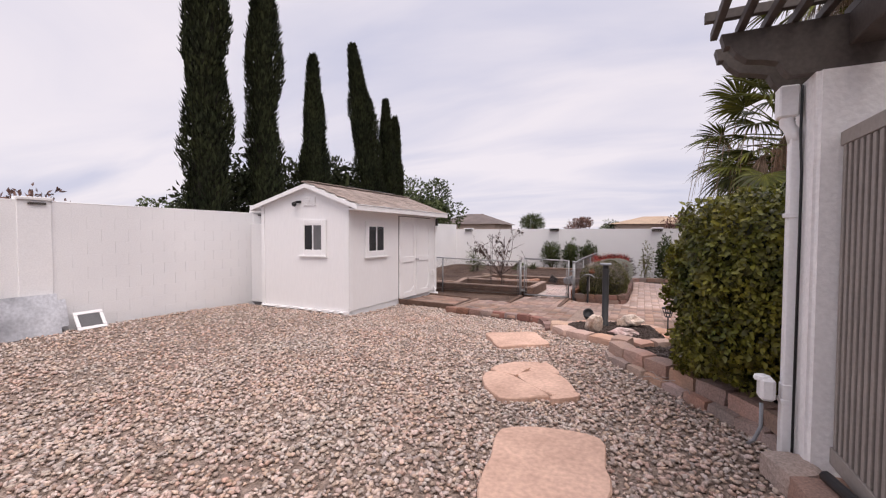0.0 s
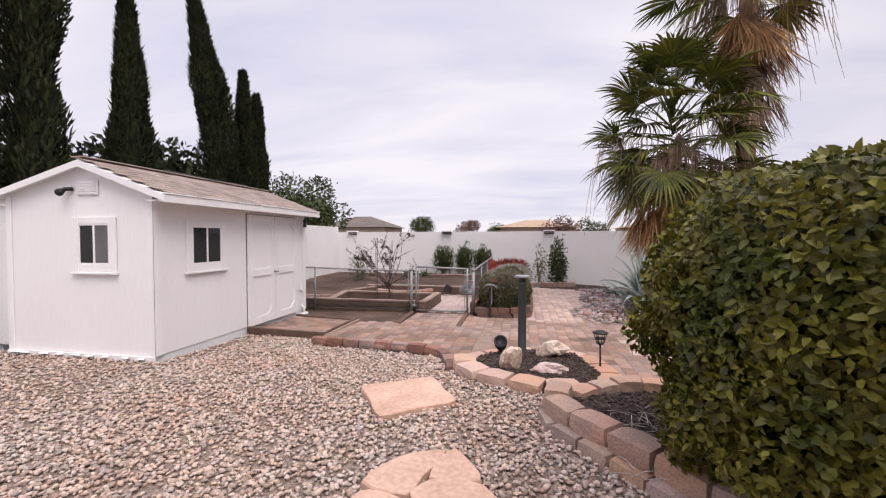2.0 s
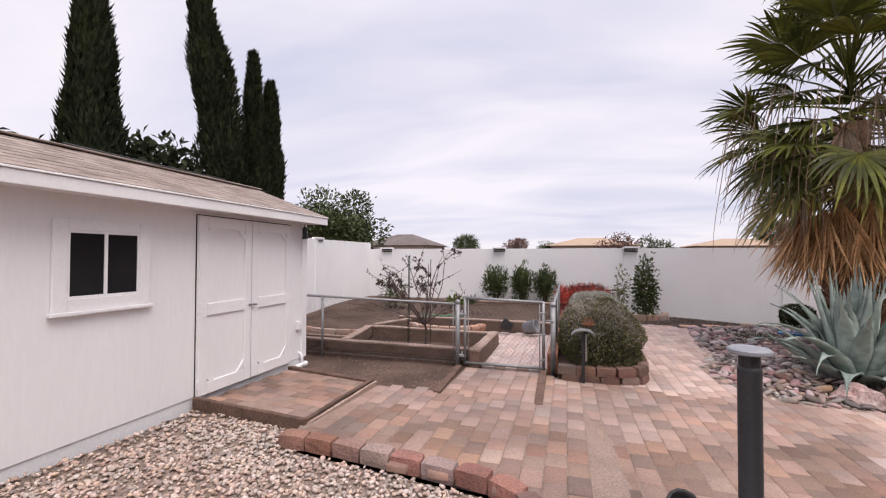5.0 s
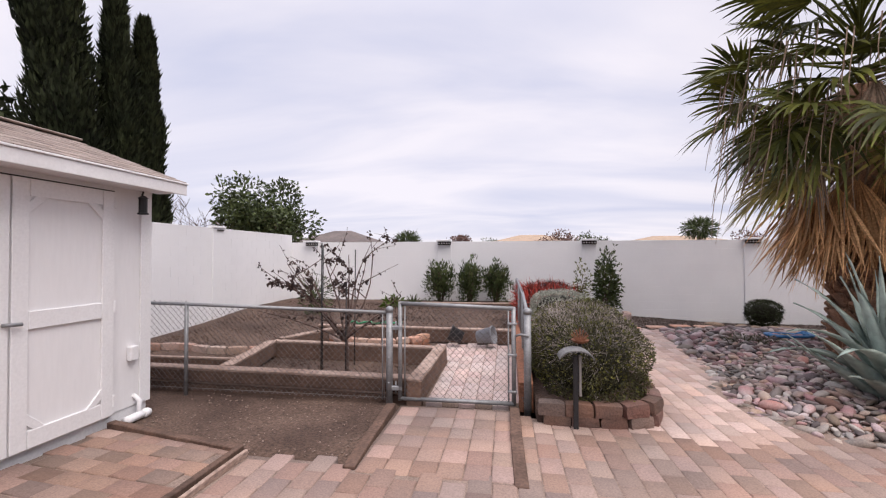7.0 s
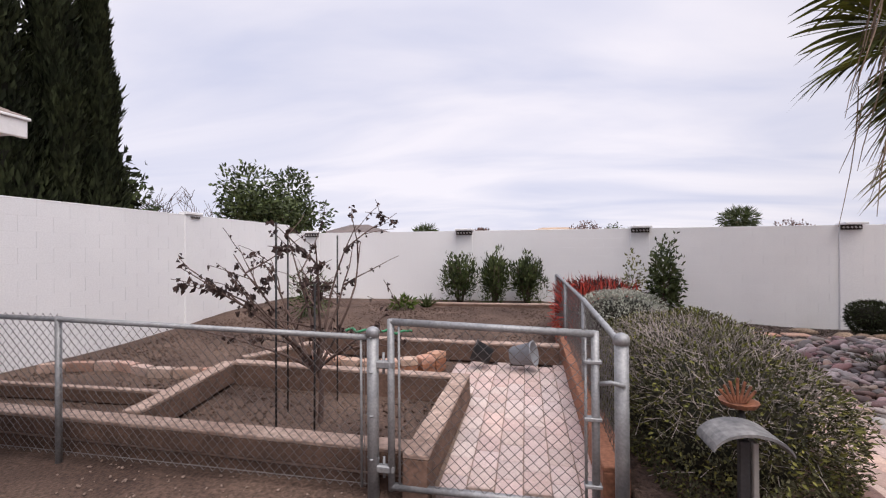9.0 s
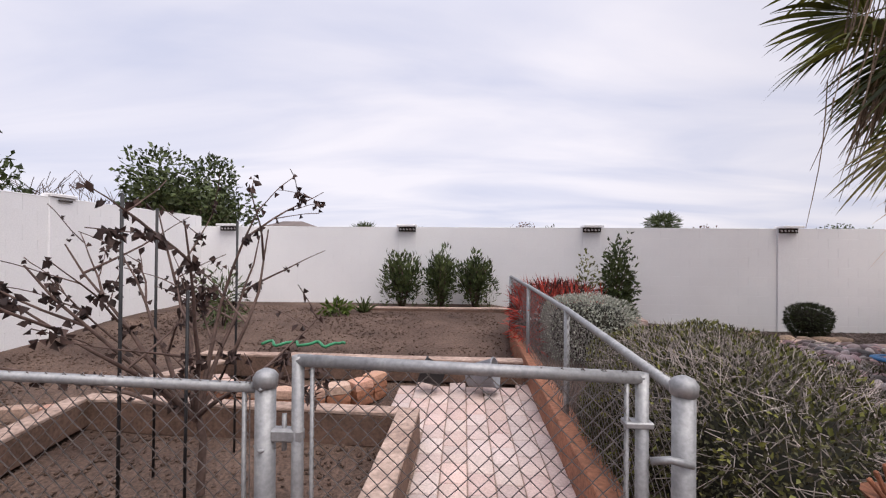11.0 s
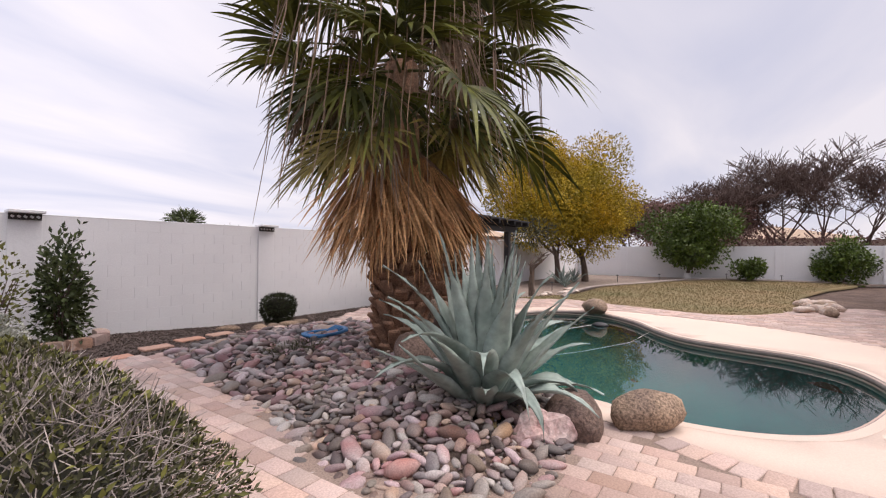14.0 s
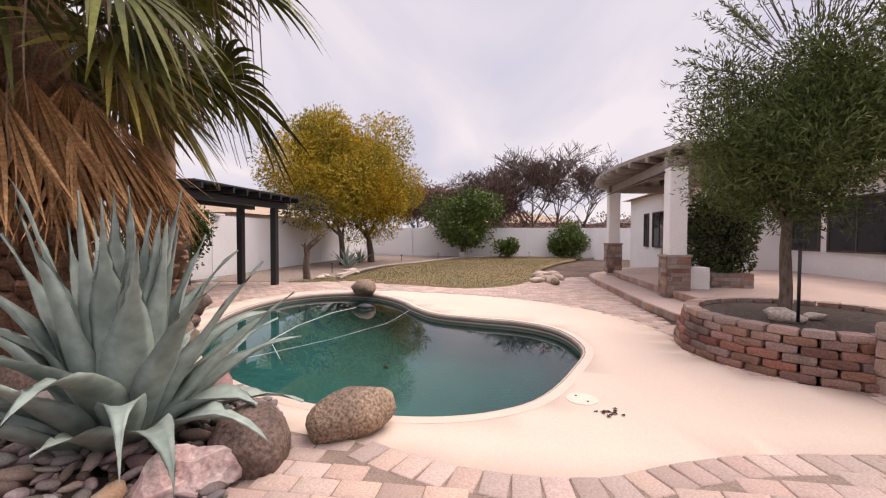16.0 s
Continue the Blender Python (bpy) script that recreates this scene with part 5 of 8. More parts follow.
side = empty("chain_link_fence", "galvanised chain-link side fence along the garden path", "fence", (-1.97, 10.35, -0.1))
post(side, -1.97, 10.35, 0.036, FT - 0.04)
for y in (11.95, 13.7, 15.5):
    post(side, -1.95, y, 0.02, cap=False)
tubep("top_rail", [(-1.97, 10.37, FT - 0.06), (-1.95, 11.95, FT - 0.015), (-1.945, 13.7, FT), (-1.94, 15.5, FT)], 0.02, M["steel"], side, seg=10)
link_wire(side, (-1.965, 10.4), (-1.95, 11.95), FB, FT - 0.03)
link_wire(side, (-1.95, 11.97), (-1.94, 15.5), FB, FT + 0.02)
tubep("tie_wire", [(-1.98, 10.33, 0.02), (-2.03, 10.2, 0.06), (-1.99, 10.12, -0.02), (-1.94, 10.2, -0.05)], 0.002, M["wire"], side, seg=4)

# ---------- lamp bed: post lamp, spotlight, rocks, path light ----------
lp = empty("bollard_lamp", "tall black round bollard lamp standing in mulch", "lamp", (-0.96, 6.6, 0.05))
bm = bmesh.new(); lathe(bm, [(0.06, 0), (0.062, 0.02), (0.05, 0.03), (0.05, 0.90), (0.048, 0.92)], 16, Matrix.Translation((-0.955, 6.66, 0.05))); part("pole", bm, M["black"], lp, smooth=True)
bm = bmesh.new(); lathe(bm, [(0.085, 0), (0.09, 0.006), (0.09, 0.02), (0.08, 0.028)], 20, Matrix.Translation((-0.955, 6.66, 1.03))); part("cap", bm, M["greyplast"], lp, "grey lamp head")
bm = bmesh.new(); lathe(bm, [(0.045, 0), (0.045, 0.06)], 14, Matrix.Translation((-0.955, 6.66, 0.97))); part("lens", bm, M["black"], lp)
sp = empty("spot_light", "small black garden spotlight in the mulch", "spotlight", (-1.2, 6.8, 0.05))
bm = bmesh.new(); lathe(bm, [(0.03, -0.09), (0.065, -0.07), (0.08, 0.0), (0.085, 0.09), (0.07, 0.095), (0.065, 0.05)], 14, Matrix.Translation((-1.22, 6.80, 0.17)) @ Matrix.Rotation(0.9, 4, 'X') @ Matrix.Rotation(0.5, 4, 'Z')); part("head", bm, M["black"], sp, smooth=True)
tubep("stake", [(-1.22, 6.80, 0.0), (-1.22, 6.82, 0.14)], 0.014, M["black"], sp)


def rock(name, loc, size, rot, seed, material, label, flat_=0.7, rough=0.3, sub=3, cat="rock"):
    o = finish(new(name, stone_mesh(name, seed, flat_, rough, sub)), material)
    if rough > 0.25:
        o.data.polygons.foreach_set("use_smooth", [False] * len(o.data.polygons))
    o.location, o.scale, o.rotation_euler = loc, size, rot
    return tagged(o, label, cat)


rock("rock", (-1.06, 6.20, 0.14), (0.11, 0.10, 0.27), (0.35, -0.35, 0.4), 3, M["tanrock"], "upright tan quartz rock in the lamp bed")
rock("rock", (-0.62, 6.84, 0.11), (0.17, 0.13, 0.15), (0.1, 0.2, 2.6), 5, M["tanrock"], "grey-tan lichened rock behind the bollard lamp")
rock("rock", (-0.66, 6.16, 0.08), (0.15, 0.12, 0.10), (0.0, 0.1, 0.2), 8, M["quartz"], "low white and pink quartz rock in the lamp bed")
pl = empty("path_light", "small black caged solar path light beside the pavers", "path light", (-0.07, 6.5, 0))
tubep("stake", [(-0.07, 6.52, -0.08), (-0.07, 6.52, 0.30)], 0.011, M["black"], pl)
for k in range(6):
    a = k * 1.047
    tubep("cage_bar", [(-0.07 + 0.035 * math.cos(a), 6.52 + 0.035 * math.sin(a), 0.29), (-0.07 + 0.075 * math.cos(a), 6.52 + 0.075 * math.sin(a), 0.42)], 0.005, M["black"], pl, seg=5)
for z, r in ((0.29, 0.037), (0.35, 0.057)):
    bm = bmesh.new(); lathe(bm, [(r, 0), (r + 0.006, 0.003), (r + 0.006, 0.009), (r, 0.012)], 14, Matrix.Translation((-0.07, 6.52, z))); part("cage_ring", bm, M["black"], pl)
bm = bmesh.new(); lathe(bm, [(0.088, 0), (0.09, 0.012), (0.05, 0.03), (0.02, 0.035)], 16, Matrix.Translation((-0.07, 6.52, 0.415))); part("cap", bm, M["black"], pl, smooth=True)

# feeder post with arched hood and rusty dish
fd = empty("garden_ornament", "black post with arched hood and a rusty dish ornament", "ornament", (-1.6, 9.86, -0.1))
boxp("post", (-1.61, -1.57, 9.93, 9.96, -0.12, 0.52), M["black"], fd, bevel=0.004)
boxp("bracket", (-1.565, -1.545, 9.92, 9.97, 0.18, 0.52), M["greypost"], fd, bevel=0.003)
bm = bmesh.new()
arc = [(0.17 * math.sin(a), 0.10 * math.cos(a)) for a in np.linspace(-1.35, 1.35, 13)]
for (x0, z0), (x1, z1) in zip(arc, arc[1:]):
    vs = [bm.verts.new((-1.59 + x * 0.85, 9.95 + dy, 0.475 + z * 0.9 + dz)) for (x, z) in ((x0, z0), (x1, z1)) for dy in (-0.09, 0.09) for dz in (0, 0.012)]
    for f in ((0, 2, 6, 4), (1, 5, 7, 3), (0, 4, 5, 1), (2, 3, 7, 6)):
        bm.faces.new([vs[i] for i in f])
bmesh.ops.remove_doubles(bm, verts=bm.verts, dist=1e-4)
part("hood", bm, M["hoodgrey"], fd, "dark weathered arched hood")
tubep("stem", [(-1.56, 9.98, 0.5), (-1.52, 10.12, 0.58)], 0.012, M["black"], fd)
bm = bmesh.new(); lathe(bm, [(0.03, 0), (0.085, 0.02), (0.10, 0.045), (0.09, 0.045), (0.03, 0.02)], 12, Matrix.Translation((-1.52, 10.14, 0.58)) @ Matrix.Diagonal((0.8, 0.8, 0.8, 1))); part("dish", bm, M["terracotta"], fd, "rust-red dish")
bm = bmesh.new()
for k in range(7):
    a = (k - 3) * 0.22
    boxp("fan_rib", (-0.006, 0.006, -0.005, 0.005, 0, 0.115 - abs(k - 3) * 0.013), M["terracotta"], fd, "", 0.003, Matrix.Translation((-1.52 + 0.009 * (k - 3), 10.15, 0.60)) @ Matrix.Rotation(a, 4, 'Y'))

# bucket and black pot tipped over at the end of the path
bk = empty("bucket", "grey plastic bucket lying on its side", "bucket", (-2.55, 13.0, -0.05))
bm = bmesh.new(); lathe(bm, [(0.0, 0.0), (0.10, 0.0), (0.135, 0.26), (0.145, 0.26), (0.145, 0.275), (0.13, 0.275), (0.095, 0.02), (0.0, 0.02)], 18, Matrix.Translation((-2.62, 13.02, 0.06)) @ Matrix.Rotation(1.35, 4, 'Y') @ Matrix.Rotation(0.3, 4, 'X')); part("shell", bm, M["greyplast"], bk, smooth=True)
pt = empty("plant_pot", "black plastic nursery pot lying tipped", "plant pot", (-2.85, 13.0, -0.05))
bm = bmesh.new(); lathe(bm, [(0.0, 0.0), (0.09, 0.0), (0.12, 0.2), (0.13, 0.2), (0.13, 0.22), (0.11, 0.22), (0.08, 0.02), (0.0, 0.02)], 16, Matrix.Translation((-2.86, 12.98, 0.05)) @ Matrix.Rotation(-1.2, 4, 'Y')); part("shell", bm, M["black"], pt, smooth=True)
boxp("plant_tag", (-3.02, -2.95, 12.94, 12.95, 0.02, 0.13), M["trim"], pt, "white plant tag", bevel=0.002)

# sheet and framed screen leaning on the west wall
bm = bmesh.new()
box(bm, -0.01, 0.01, -0.95, 0.65, 0.0, 0.62, 0.0)
es = [e for e in bm.edges if abs(e.verts[0].co.x - e.verts[1].co.x) > 0.01]
bmesh.ops.bevel(bm, geom=es, offset=0.10, segments=4, affect='EDGES')
bmesh.ops.transform(bm, matrix=Matrix.Translation((WX + 0.22, 2.18, -0.02)) @ Matrix.Rotation(-0.25, 4, 'Y'), verts=bm.verts)
# mottled pale and dark tones put the panel's mirrored patches into its colour
pnl = part("metal_panel", bm, M["sheetm"]); tagged(pnl, "dull rounded metal panel leaning against the white wall", "panel")
fs = empty("window_frame", "small white framed dark screen leaning on the wall", "window frame", (WX + 0.3, 3.3, 0))
mm = Matrix.Translation((WX + 0.30, 3.10, -0.01)) @ Matrix.Rotation(-0.6, 4, 'Y')
for d in ((-0.012, 0.012, -0.2, 0.2, 0, 0.05), (-0.012, 0.012, -0.2, 0.2, 0.27, 0.32), (-0.012, 0.012, -0.2, -0.15, 0.052, 0.268), (-0.012, 0.012, 0.15, 0.2, 0.052, 0.268)):
    boxp("frame_bar", d, M["trim"], fs, bevel=0.004, m=mm)
boxp("screen", (-0.003, 0.003, -0.149, 0.149, 0.051, 0.269), M["screen"], fs, "dark mesh screen", bevel=0, m=mm)

# boulders by the pool
rock("boulder", (1.86, 10.26, -0.13), (0.30, 0.26, 0.30), (0, 0.1, 0.6), 12, M["boulderd"], "dark brown upright boulder beside the agave", 0.7, 0.1, 3, "boulder")
rock("boulder", (2.33, 9.80, -0.12), (0.30, 0.25, 0.23), (0, 0.0, 2.4), 23, M["boulder"], "speckled tan oval boulder at the pool edge", 0.8, 0.10, 3, "boulder")
rock("boulder", (1.47, 10.40, -0.13), (0.20, 0.16, 0.21), (0.2, 0.1, 2.4), 21, M["quartz"], "rough pink and white quartz boulder", 0.7, 0.3, 3, "boulder")
rock("boulder", (9.05, 12.0, -0.10), (0.40, 0.34, 0.25), (0, 0, 0.5), 25, M["boulder"], "tan boulder on the far pool edge", 0.75, 0.12, 3, "boulder")
for k, (x, y, s) in enumerate(((3.6, 12.45, 0.36), (3.95, 12.8, 0.40), (3.55, 12.9, 0.35), (4.3, 12.85, 0.26), (4.1, 13.05, 0.32), (4.6, 13.2, 0.36), (3.35, 12.15, 0.26), (3.2, 12.5, 0.3))):
    rock("boulder", (x, y, -0.05 + 0.15 * (k % 3)), (s, s * 0.8, s * 0.8), (0.2 * k, 0.1, k), 30 + k, M["boulderd"] if k % 2 else M["boulder"], "reddish boulder piled at the pool waterfall", 0.75, 0.2, 3, "boulder")
rock("boulder", (2.35, 12.3, 0.0), (0.3, 0.28, 0.34), (0, 0, 0.4), 41, M["boulderd"], "smooth brown boulder at the palm foot", 0.8, 0.08, 3, "boulder")

# river cobbles
cobs = empty("cobble_bed", "rounded river cobbles in grey, pink and brown", "cobbles", kind="")
CM = []
for k in range(10):
    me = stone_mesh("cobble", 50 + k, 0.52, 0.16, 2); me.materials.append(M["cobble"]); CM.append(me)
P, placed = [], []
lo, hi = COBBLE.min(0), COBBLE.max(0)
cand = rng.uniform(lo, hi, (60000, 2)); cand = cand[inside(COBBLE, cand[:, 0], cand[:, 1])]
cell = {}
for x, y in cand:
    r = (0.036 + 0.062 * rng.uniform() ** 1.8) * (1.2 if y > 12.8 else 1.0)
    if (x - 1.75) ** 2 + (y - 11.1) ** 2 < 0.09 or (x - 2.7) ** 2 + (y - 12.85) ** 2 < 0.16:
        continue
    key = (int(x / 0.25), int(y / 0.25)); ok = True
    for a in (-1, 0, 1):
        for b in (-1, 0, 1):
            for (px, py, pr) in cell.get((key[0] + a, key[1] + b), ()):
                if (px - x) ** 2 + (py - y) ** 2 < (0.76 * (pr + r)) ** 2:
                    ok = False
    if ok:
        cell.setdefault(key, []).append((x, y, r)); placed.append((x, y, r))
placed.sort(key=lambda q: (q[0] - 0.3) ** 2 + (q[1] - 10.6) ** 2)
def cz(x, y):
    d = np.min(np.linalg.norm(COBBLE - np.array([x, y]), axis=1))
    return -0.20 + 0.16 * min(1, d / 0.9)
CV = np.array([v.co for v in CM[3].vertices]); CF = np.array([list(p.vertices) for p in CM[3].polygons])
VV, FF, k = [], [], 0
for i, (x, y, r) in enumerate(placed):
    rot = (rng.uniform(-0.5, 0.5), rng.uniform(-0.5, 0.5), rng.uniform(0, 6.28))
    z = cz(x, y) + r * 0.15
    if i < 300:
        child("cobble", CM[i % 10], cobs, (x, y, z), rot, (r * rng.uniform(1.0, 1.3), r * rng.uniform(0.8, 1.0), r * rng.uniform(0.8, 1.15)))
    else:
        q = np.array(Euler(rot).to_matrix())
        me = CM[i % 10]
        vv = np.array([v.co for v in me.vertices]) if i < 320 else CV * (1 + 0.12 * np.sin(CV[:, [1, 2, 0]] * 2 + i))
        VV.append((vv * r * np.array([rng.uniform(1.0, 1.35), rng.uniform(0.8, 1.0), 1.0])) @ q.T + np.array([x, y, z])); FF.append(CF + k); k += len(vv)
# small stones filling the gaps
P = scatter(COBBLE, 9000)
V, F = chips(P, np.array([cz(a, b) for a, b in P]) - 0.01, rng.uniform(0.014, 0.028, len(P)), 0.7, 0.08)
o = np_part("cobbles", np.vstack(VV + [V]), np.vstack(FF + [F + k]), M["cobble2"], cobs, smooth=True); o["kind"] = "stuff"

# flat stepping stones in the back mulch
for k, (x, y) in enumerate(((0.55, 15.95), (1.15, 16.25), (1.75, 16.55), (2.35, 16.75), (2.9, 16.4), (3.4, 16.7))):
    o = boxp("stepping_stone", (x - 0.2, x + 0.2, y - 0.13, y + 0.13, -0.40, float(zs(x, y)) + 0.045), M["edgetan"], None, bevel=0.012)
    tagged(o, "small flat pink stepping stone in dark mulch", "stepping stone", group="mulch stepping stones")

# pool details
lid = empty("skimmer_lid", "round white skimmer lid set in the deck", "lid", (3.15, 8.0, DECKZ))
bm = bmesh.new(); lathe(bm, [(0.13, 0), (0.132, 0.003), (0.125, 0.005), (0.115, 0.004), (0.0, 0.0045)], 24, Matrix.Translation((3.17, 8.1, DECKZ + 0.001))); part("disc", bm, M["lidtan"], lid)
for a in (0.6, 3.7):
    bm = bmesh.new(); lathe(bm, [(0.012, 0), (0.012, 0.003)], 8, Matrix.Translation((3.17 + 0.07 * math.cos(a), 8.1 + 0.07 * math.sin(a), DECKZ + 0.006))); part("screw_hole", bm, M["black"], lid)
lf = np_part("dry_leaves", *leaf_quads(np.c_[rng.normal(2.92, 0.06, 14), rng.normal(7.93, 0.05, 14), np.full(14, DECKZ + 0.004)], rdir(14) * np.array([1, 1, 0.15]), np.tile([0, 0, 1.0], (14, 1)), rng.uniform(0.04, 0.08, 14), 0.03), M["deadleaf"])
tagged(lf, "few dry leaves lying on the pool deck", "leaves", kind="stuff")
rp = tubep("pool_rope", [(7.45, 10.55, -0.32), (6.4, 10.7, -0.36), (5.2, 11.2, -0.365), (4.0, 11.9, -0.355), (3.4, 11.55, -0.32)], 0.003, M["rope"], None, seg=5)
tagged(rp, "thin white safety rope across the pool", "rope")
tubes = [(4.2, 11.4, -0.363), (5.0, 12.0, -0.363), (6.0, 12.1, -0.363), (7.2, 12.0, -0.363), (8.0, 11.7, -0.365)]
o = tubep("cleaner_hose", tubes, 0.006, M["rope"], None, seg=6); tagged(o, "pale pool cleaner hose floating on the water", "hose")
ch = empty("pool_cleaner", "dark pool cleaner floating at the hose end", "pool cleaner", (8.0, 11.7, -0.41))
bm = bmesh.new(); lathe(bm, [(0.16, 0.0), (0.18, 0.03), (0.12, 0.07), (0.03, 0.09)], 14, Matrix.Translation((7.9, 11.6, -0.385))); part("body", bm, M["black"], ch, smooth=True)

# coiled blue hose near the palm
pts = [(2.55 + (0.30 + 0.03 * math.sin(k * 0.9)) * math.cos(k * 0.5), 14.15 + 0.26 * math.sin(k * 0.5 + 0.2 * math.sin(k)), -0.02 + 0.006 * (k % 13)) for k in range(60)]
o = tubep("garden_hose", pts, 0.022, M["bluehose"], None, seg=6); tagged(o, "coiled bright blue hose on the cobbles", "hose")
pts = [(-5.3 + 0.04 * k, 14.35 + 0.12 * math.sin(k * 0.8), 0.02 + 0.02 * abs(math.sin(k))) for k in range(28)]
o = tubep("garden_hose", pts, 0.02, M["greenhose"], None, seg=6); tagged(o, "green garden hose lying on the soil", "hose")

# ---------- pavers ----------
pw, pl_, gap = 0.158, 0.232, 0.006
def paver_np(w, l):
    b, t = 0.008, 0.0
    A = [(-w / 2, -l / 2), (w / 2, -l / 2), (w / 2, l / 2), (-w / 2, l / 2)]
    B = [(x - math.copysign(b, x), y - math.copysign(b, y)) for x, y in A]
    V = [(x, y, -0.05) for x, y in A] + [(x, y, -0.007) for x, y in A] + [(x, y, 0.0) for x, y in B]
    F = [(8, 9, 10, 11)] + [(i + 4, (i + 1) % 4 + 4, (i + 1) % 4 + 8, i + 8) for i in range(4)] + [(i, (i + 1) % 4, (i + 1) % 4 + 4, i + 4) for i in range(4)]
    return np.array(V), np.array(F)
PVv, PVf = paver_np(pw - gap, pl_ - gap)
me = np_mesh("paver", PVv, PVf); me.materials.append(M["paver"])
mem = np_mesh("paver", PVv, PVf); mem.materials.append(M["paverm"])
WV, PALE, MID = [], [], []
def browned(x, y):
    """True where the browner pavers lie."""
    return x < -2.0 or y < 10.1 + 0.25 * math.sin(x * 3.1) and x < 0.8 + 0.35 * math.sin(y * 2.1)
VV, FF, k, near_n = [], [], 0, 0
def lay(x, y, z, rz, sx=1.0, sy=1.0, pale=False):
    global k, near_n
    z += rng.uniform(-0.0025, 0.0025)
    if near_n < 300 and ((-3.3 < x < -0.9 and 8.3 < y < 10.3) or (-0.95 < x < 0.4 and 10.0 < y < 11.8)):
        child("paver", mem if browned(x, y) else me, pv, (x, y, z), (rng.uniform(-0.012, 0.012), rng.uniform(-0.012, 0.012), rz), (sx, sy, 1)); near_n += 1
        return
    c, s = math.cos(rz), math.sin(rz)
    q = PVv * np.array([sx, sy, 1])
    q = np.stack([q[:, 0] * c - q[:, 1] * s, q[:, 0] * s + q[:, 1] * c, q[:, 2] + (q[:, 0]) * rng.uniform(-0.012, 0.012)], 1)
    if pale:
        PALE.append(q + np.array([x, y, z]))
        return
    if y < 8.7 + 0.35 * math.sin(x * 2.3) and x < 0.3 + 0.4 * math.sin(y * 1.7) or (x < -4.0 and y < 9.6):
        WV.append(q + np.array([x, y, z]))
        return
    if browned(x, y):
        MID.append(q + np.array([x, y, z]))
        return
    VV.append(q + np.array([x, y, z])); FF.append(PVf + k); k += len(q)
# line of the border course
D0 = smooth_line([(2.05, 9.65), (1.93, 9.4), (1.80, 9.04), (1.75, 8.7), (1.76, 8.4), (1.82, 8.1), (2.0, 7.73), (2.14, 7.37), (2.22, 7.0), (2.28, 6.6), (2.37, 6.0)], 8, False)
xg = np.arange(-5.5, 14.2, pw)
for i, x in enumerate(xg):
    yg = np.arange(4.5 + (i % 2) * pl_ / 2 + 0.02 * math.sin(i), 17.4, pl_)
    xa = np.full(len(yg), x)
    ok = inside(PAVE, xa, yg) & ~inside(DECK, xa, yg) & ~inside(COBBLE, xa, yg)
    ok &= ~((yg > 9.0) & (xa < -2.03) & (xa > -3.3)) & ~((xa < -4.02))
    ok &= np.array([np.min(np.hypot(D0[:, 0] - a, D0[:, 1] - b)) > 0.15 for a, b in zip(xa, yg)])
    ok &= inside(PAVE, xa + 0.06, yg + 0.09) | inside(PAVE, xa - 0.06, yg - 0.09)
    for y in yg[ok]:
        lay(x, y, float(zp(x, y)), 0.0 + rng.uniform(-0.012, 0.012))
# ramp to the gate: squarer pavers in straight columns
for i in range(6):
    for j in range(6):
        lay(-3.09 + i * 0.182, 9.06 + j * 0.215, float(zp(-2.6, 9.06 + j * 0.215)) + 0.004, rng.uniform(-0.02, 0.02), 1.15, 0.93)
# apron by the shed, courses along x
for j in range(9):
    for i in range(7):
        x, y = -5.40 + i * 0.225 + (j % 2) * 0.11, 7.98 + j * 0.158 - 0.12 * (i * 0.225) / 1.3
        if x < -4.18 and y > 7.75:
            lay(x, y, float(zp(x, y)) + 0.004, math.pi / 2 - 0.12 + rng.uniform(-0.02, 0.02))
# garden path behind the gate
GP = np.array([(-3.0, 10.42), (-2.06, 10.42), (-2.05, 13.2), (-3.3, 13.2), (-3.3, 12.1), (-3.0, 12.0)])
gpath = sheet("garden_path", GP, flat(-0.105), M["sand"], 0.4, 0.1)
tagged(gpath, "narrow path of pale pink pavers behind the gate", "pavement", kind="structure")
for i in range(8):
    for j in range(14):
        x, y = -3.22 + i * 0.165, 10.5 + j * 0.232 - (i % 2) * 0.115
        if inside(GP, np.array([x]), np.array([y]))[0]:
            lay(x, y, -0.095, rng.uniform(-0.015, 0.015), 1.04, 1.0, True)
# border course along the deck's near edge
s = np.r_[0, np.cumsum(np.linalg.norm(np.diff(D0, axis=0), axis=1))]
for i in range(int(s[-1] / 0.165)):
    u = (i + 0.5) * 0.165
    x, y = np.interp(u, s, D0[:, 0]), np.interp(u, s, D0[:, 1])
    dx, dy = np.interp(u + 0.04, s, D0[:, 0]) - np.interp(u - 0.04, s, D0[:, 0]), np.interp(u + 0.04, s, D0[:, 1]) - np.interp(u - 0.04, s, D0[:, 1])
    lay(x, y, float(zp(x, y)) + 0.002, math.atan2(dy, dx))
o = np_part("pavers", np.vstack(VV), np.vstack(FF), M["paver2"], pv); o["kind"] = "stuff"
o = np_part("worn_pavers", np.vstack(WV), np.vstack([PVf + i * len(PVv) for i in range(len(WV))]), M["paverb"], pv, "darker brown pavers near the shed"); o["kind"] = "stuff"
o = np_part("browned_pavers", np.vstack(MID), np.vstack([PVf + i * len(PVv) for i in range(len(MID))]), M["paverm2"], pv, "mid-brown clay pavers"); o["kind"] = "stuff"
o = np_part("path_pavers", np.vstack(PALE), np.vstack([PVf + i * len(PVv) for i in range(len(PALE))]), M["paverl"], gpath, "pale pink path pavers"); o["kind"] = "stuff"
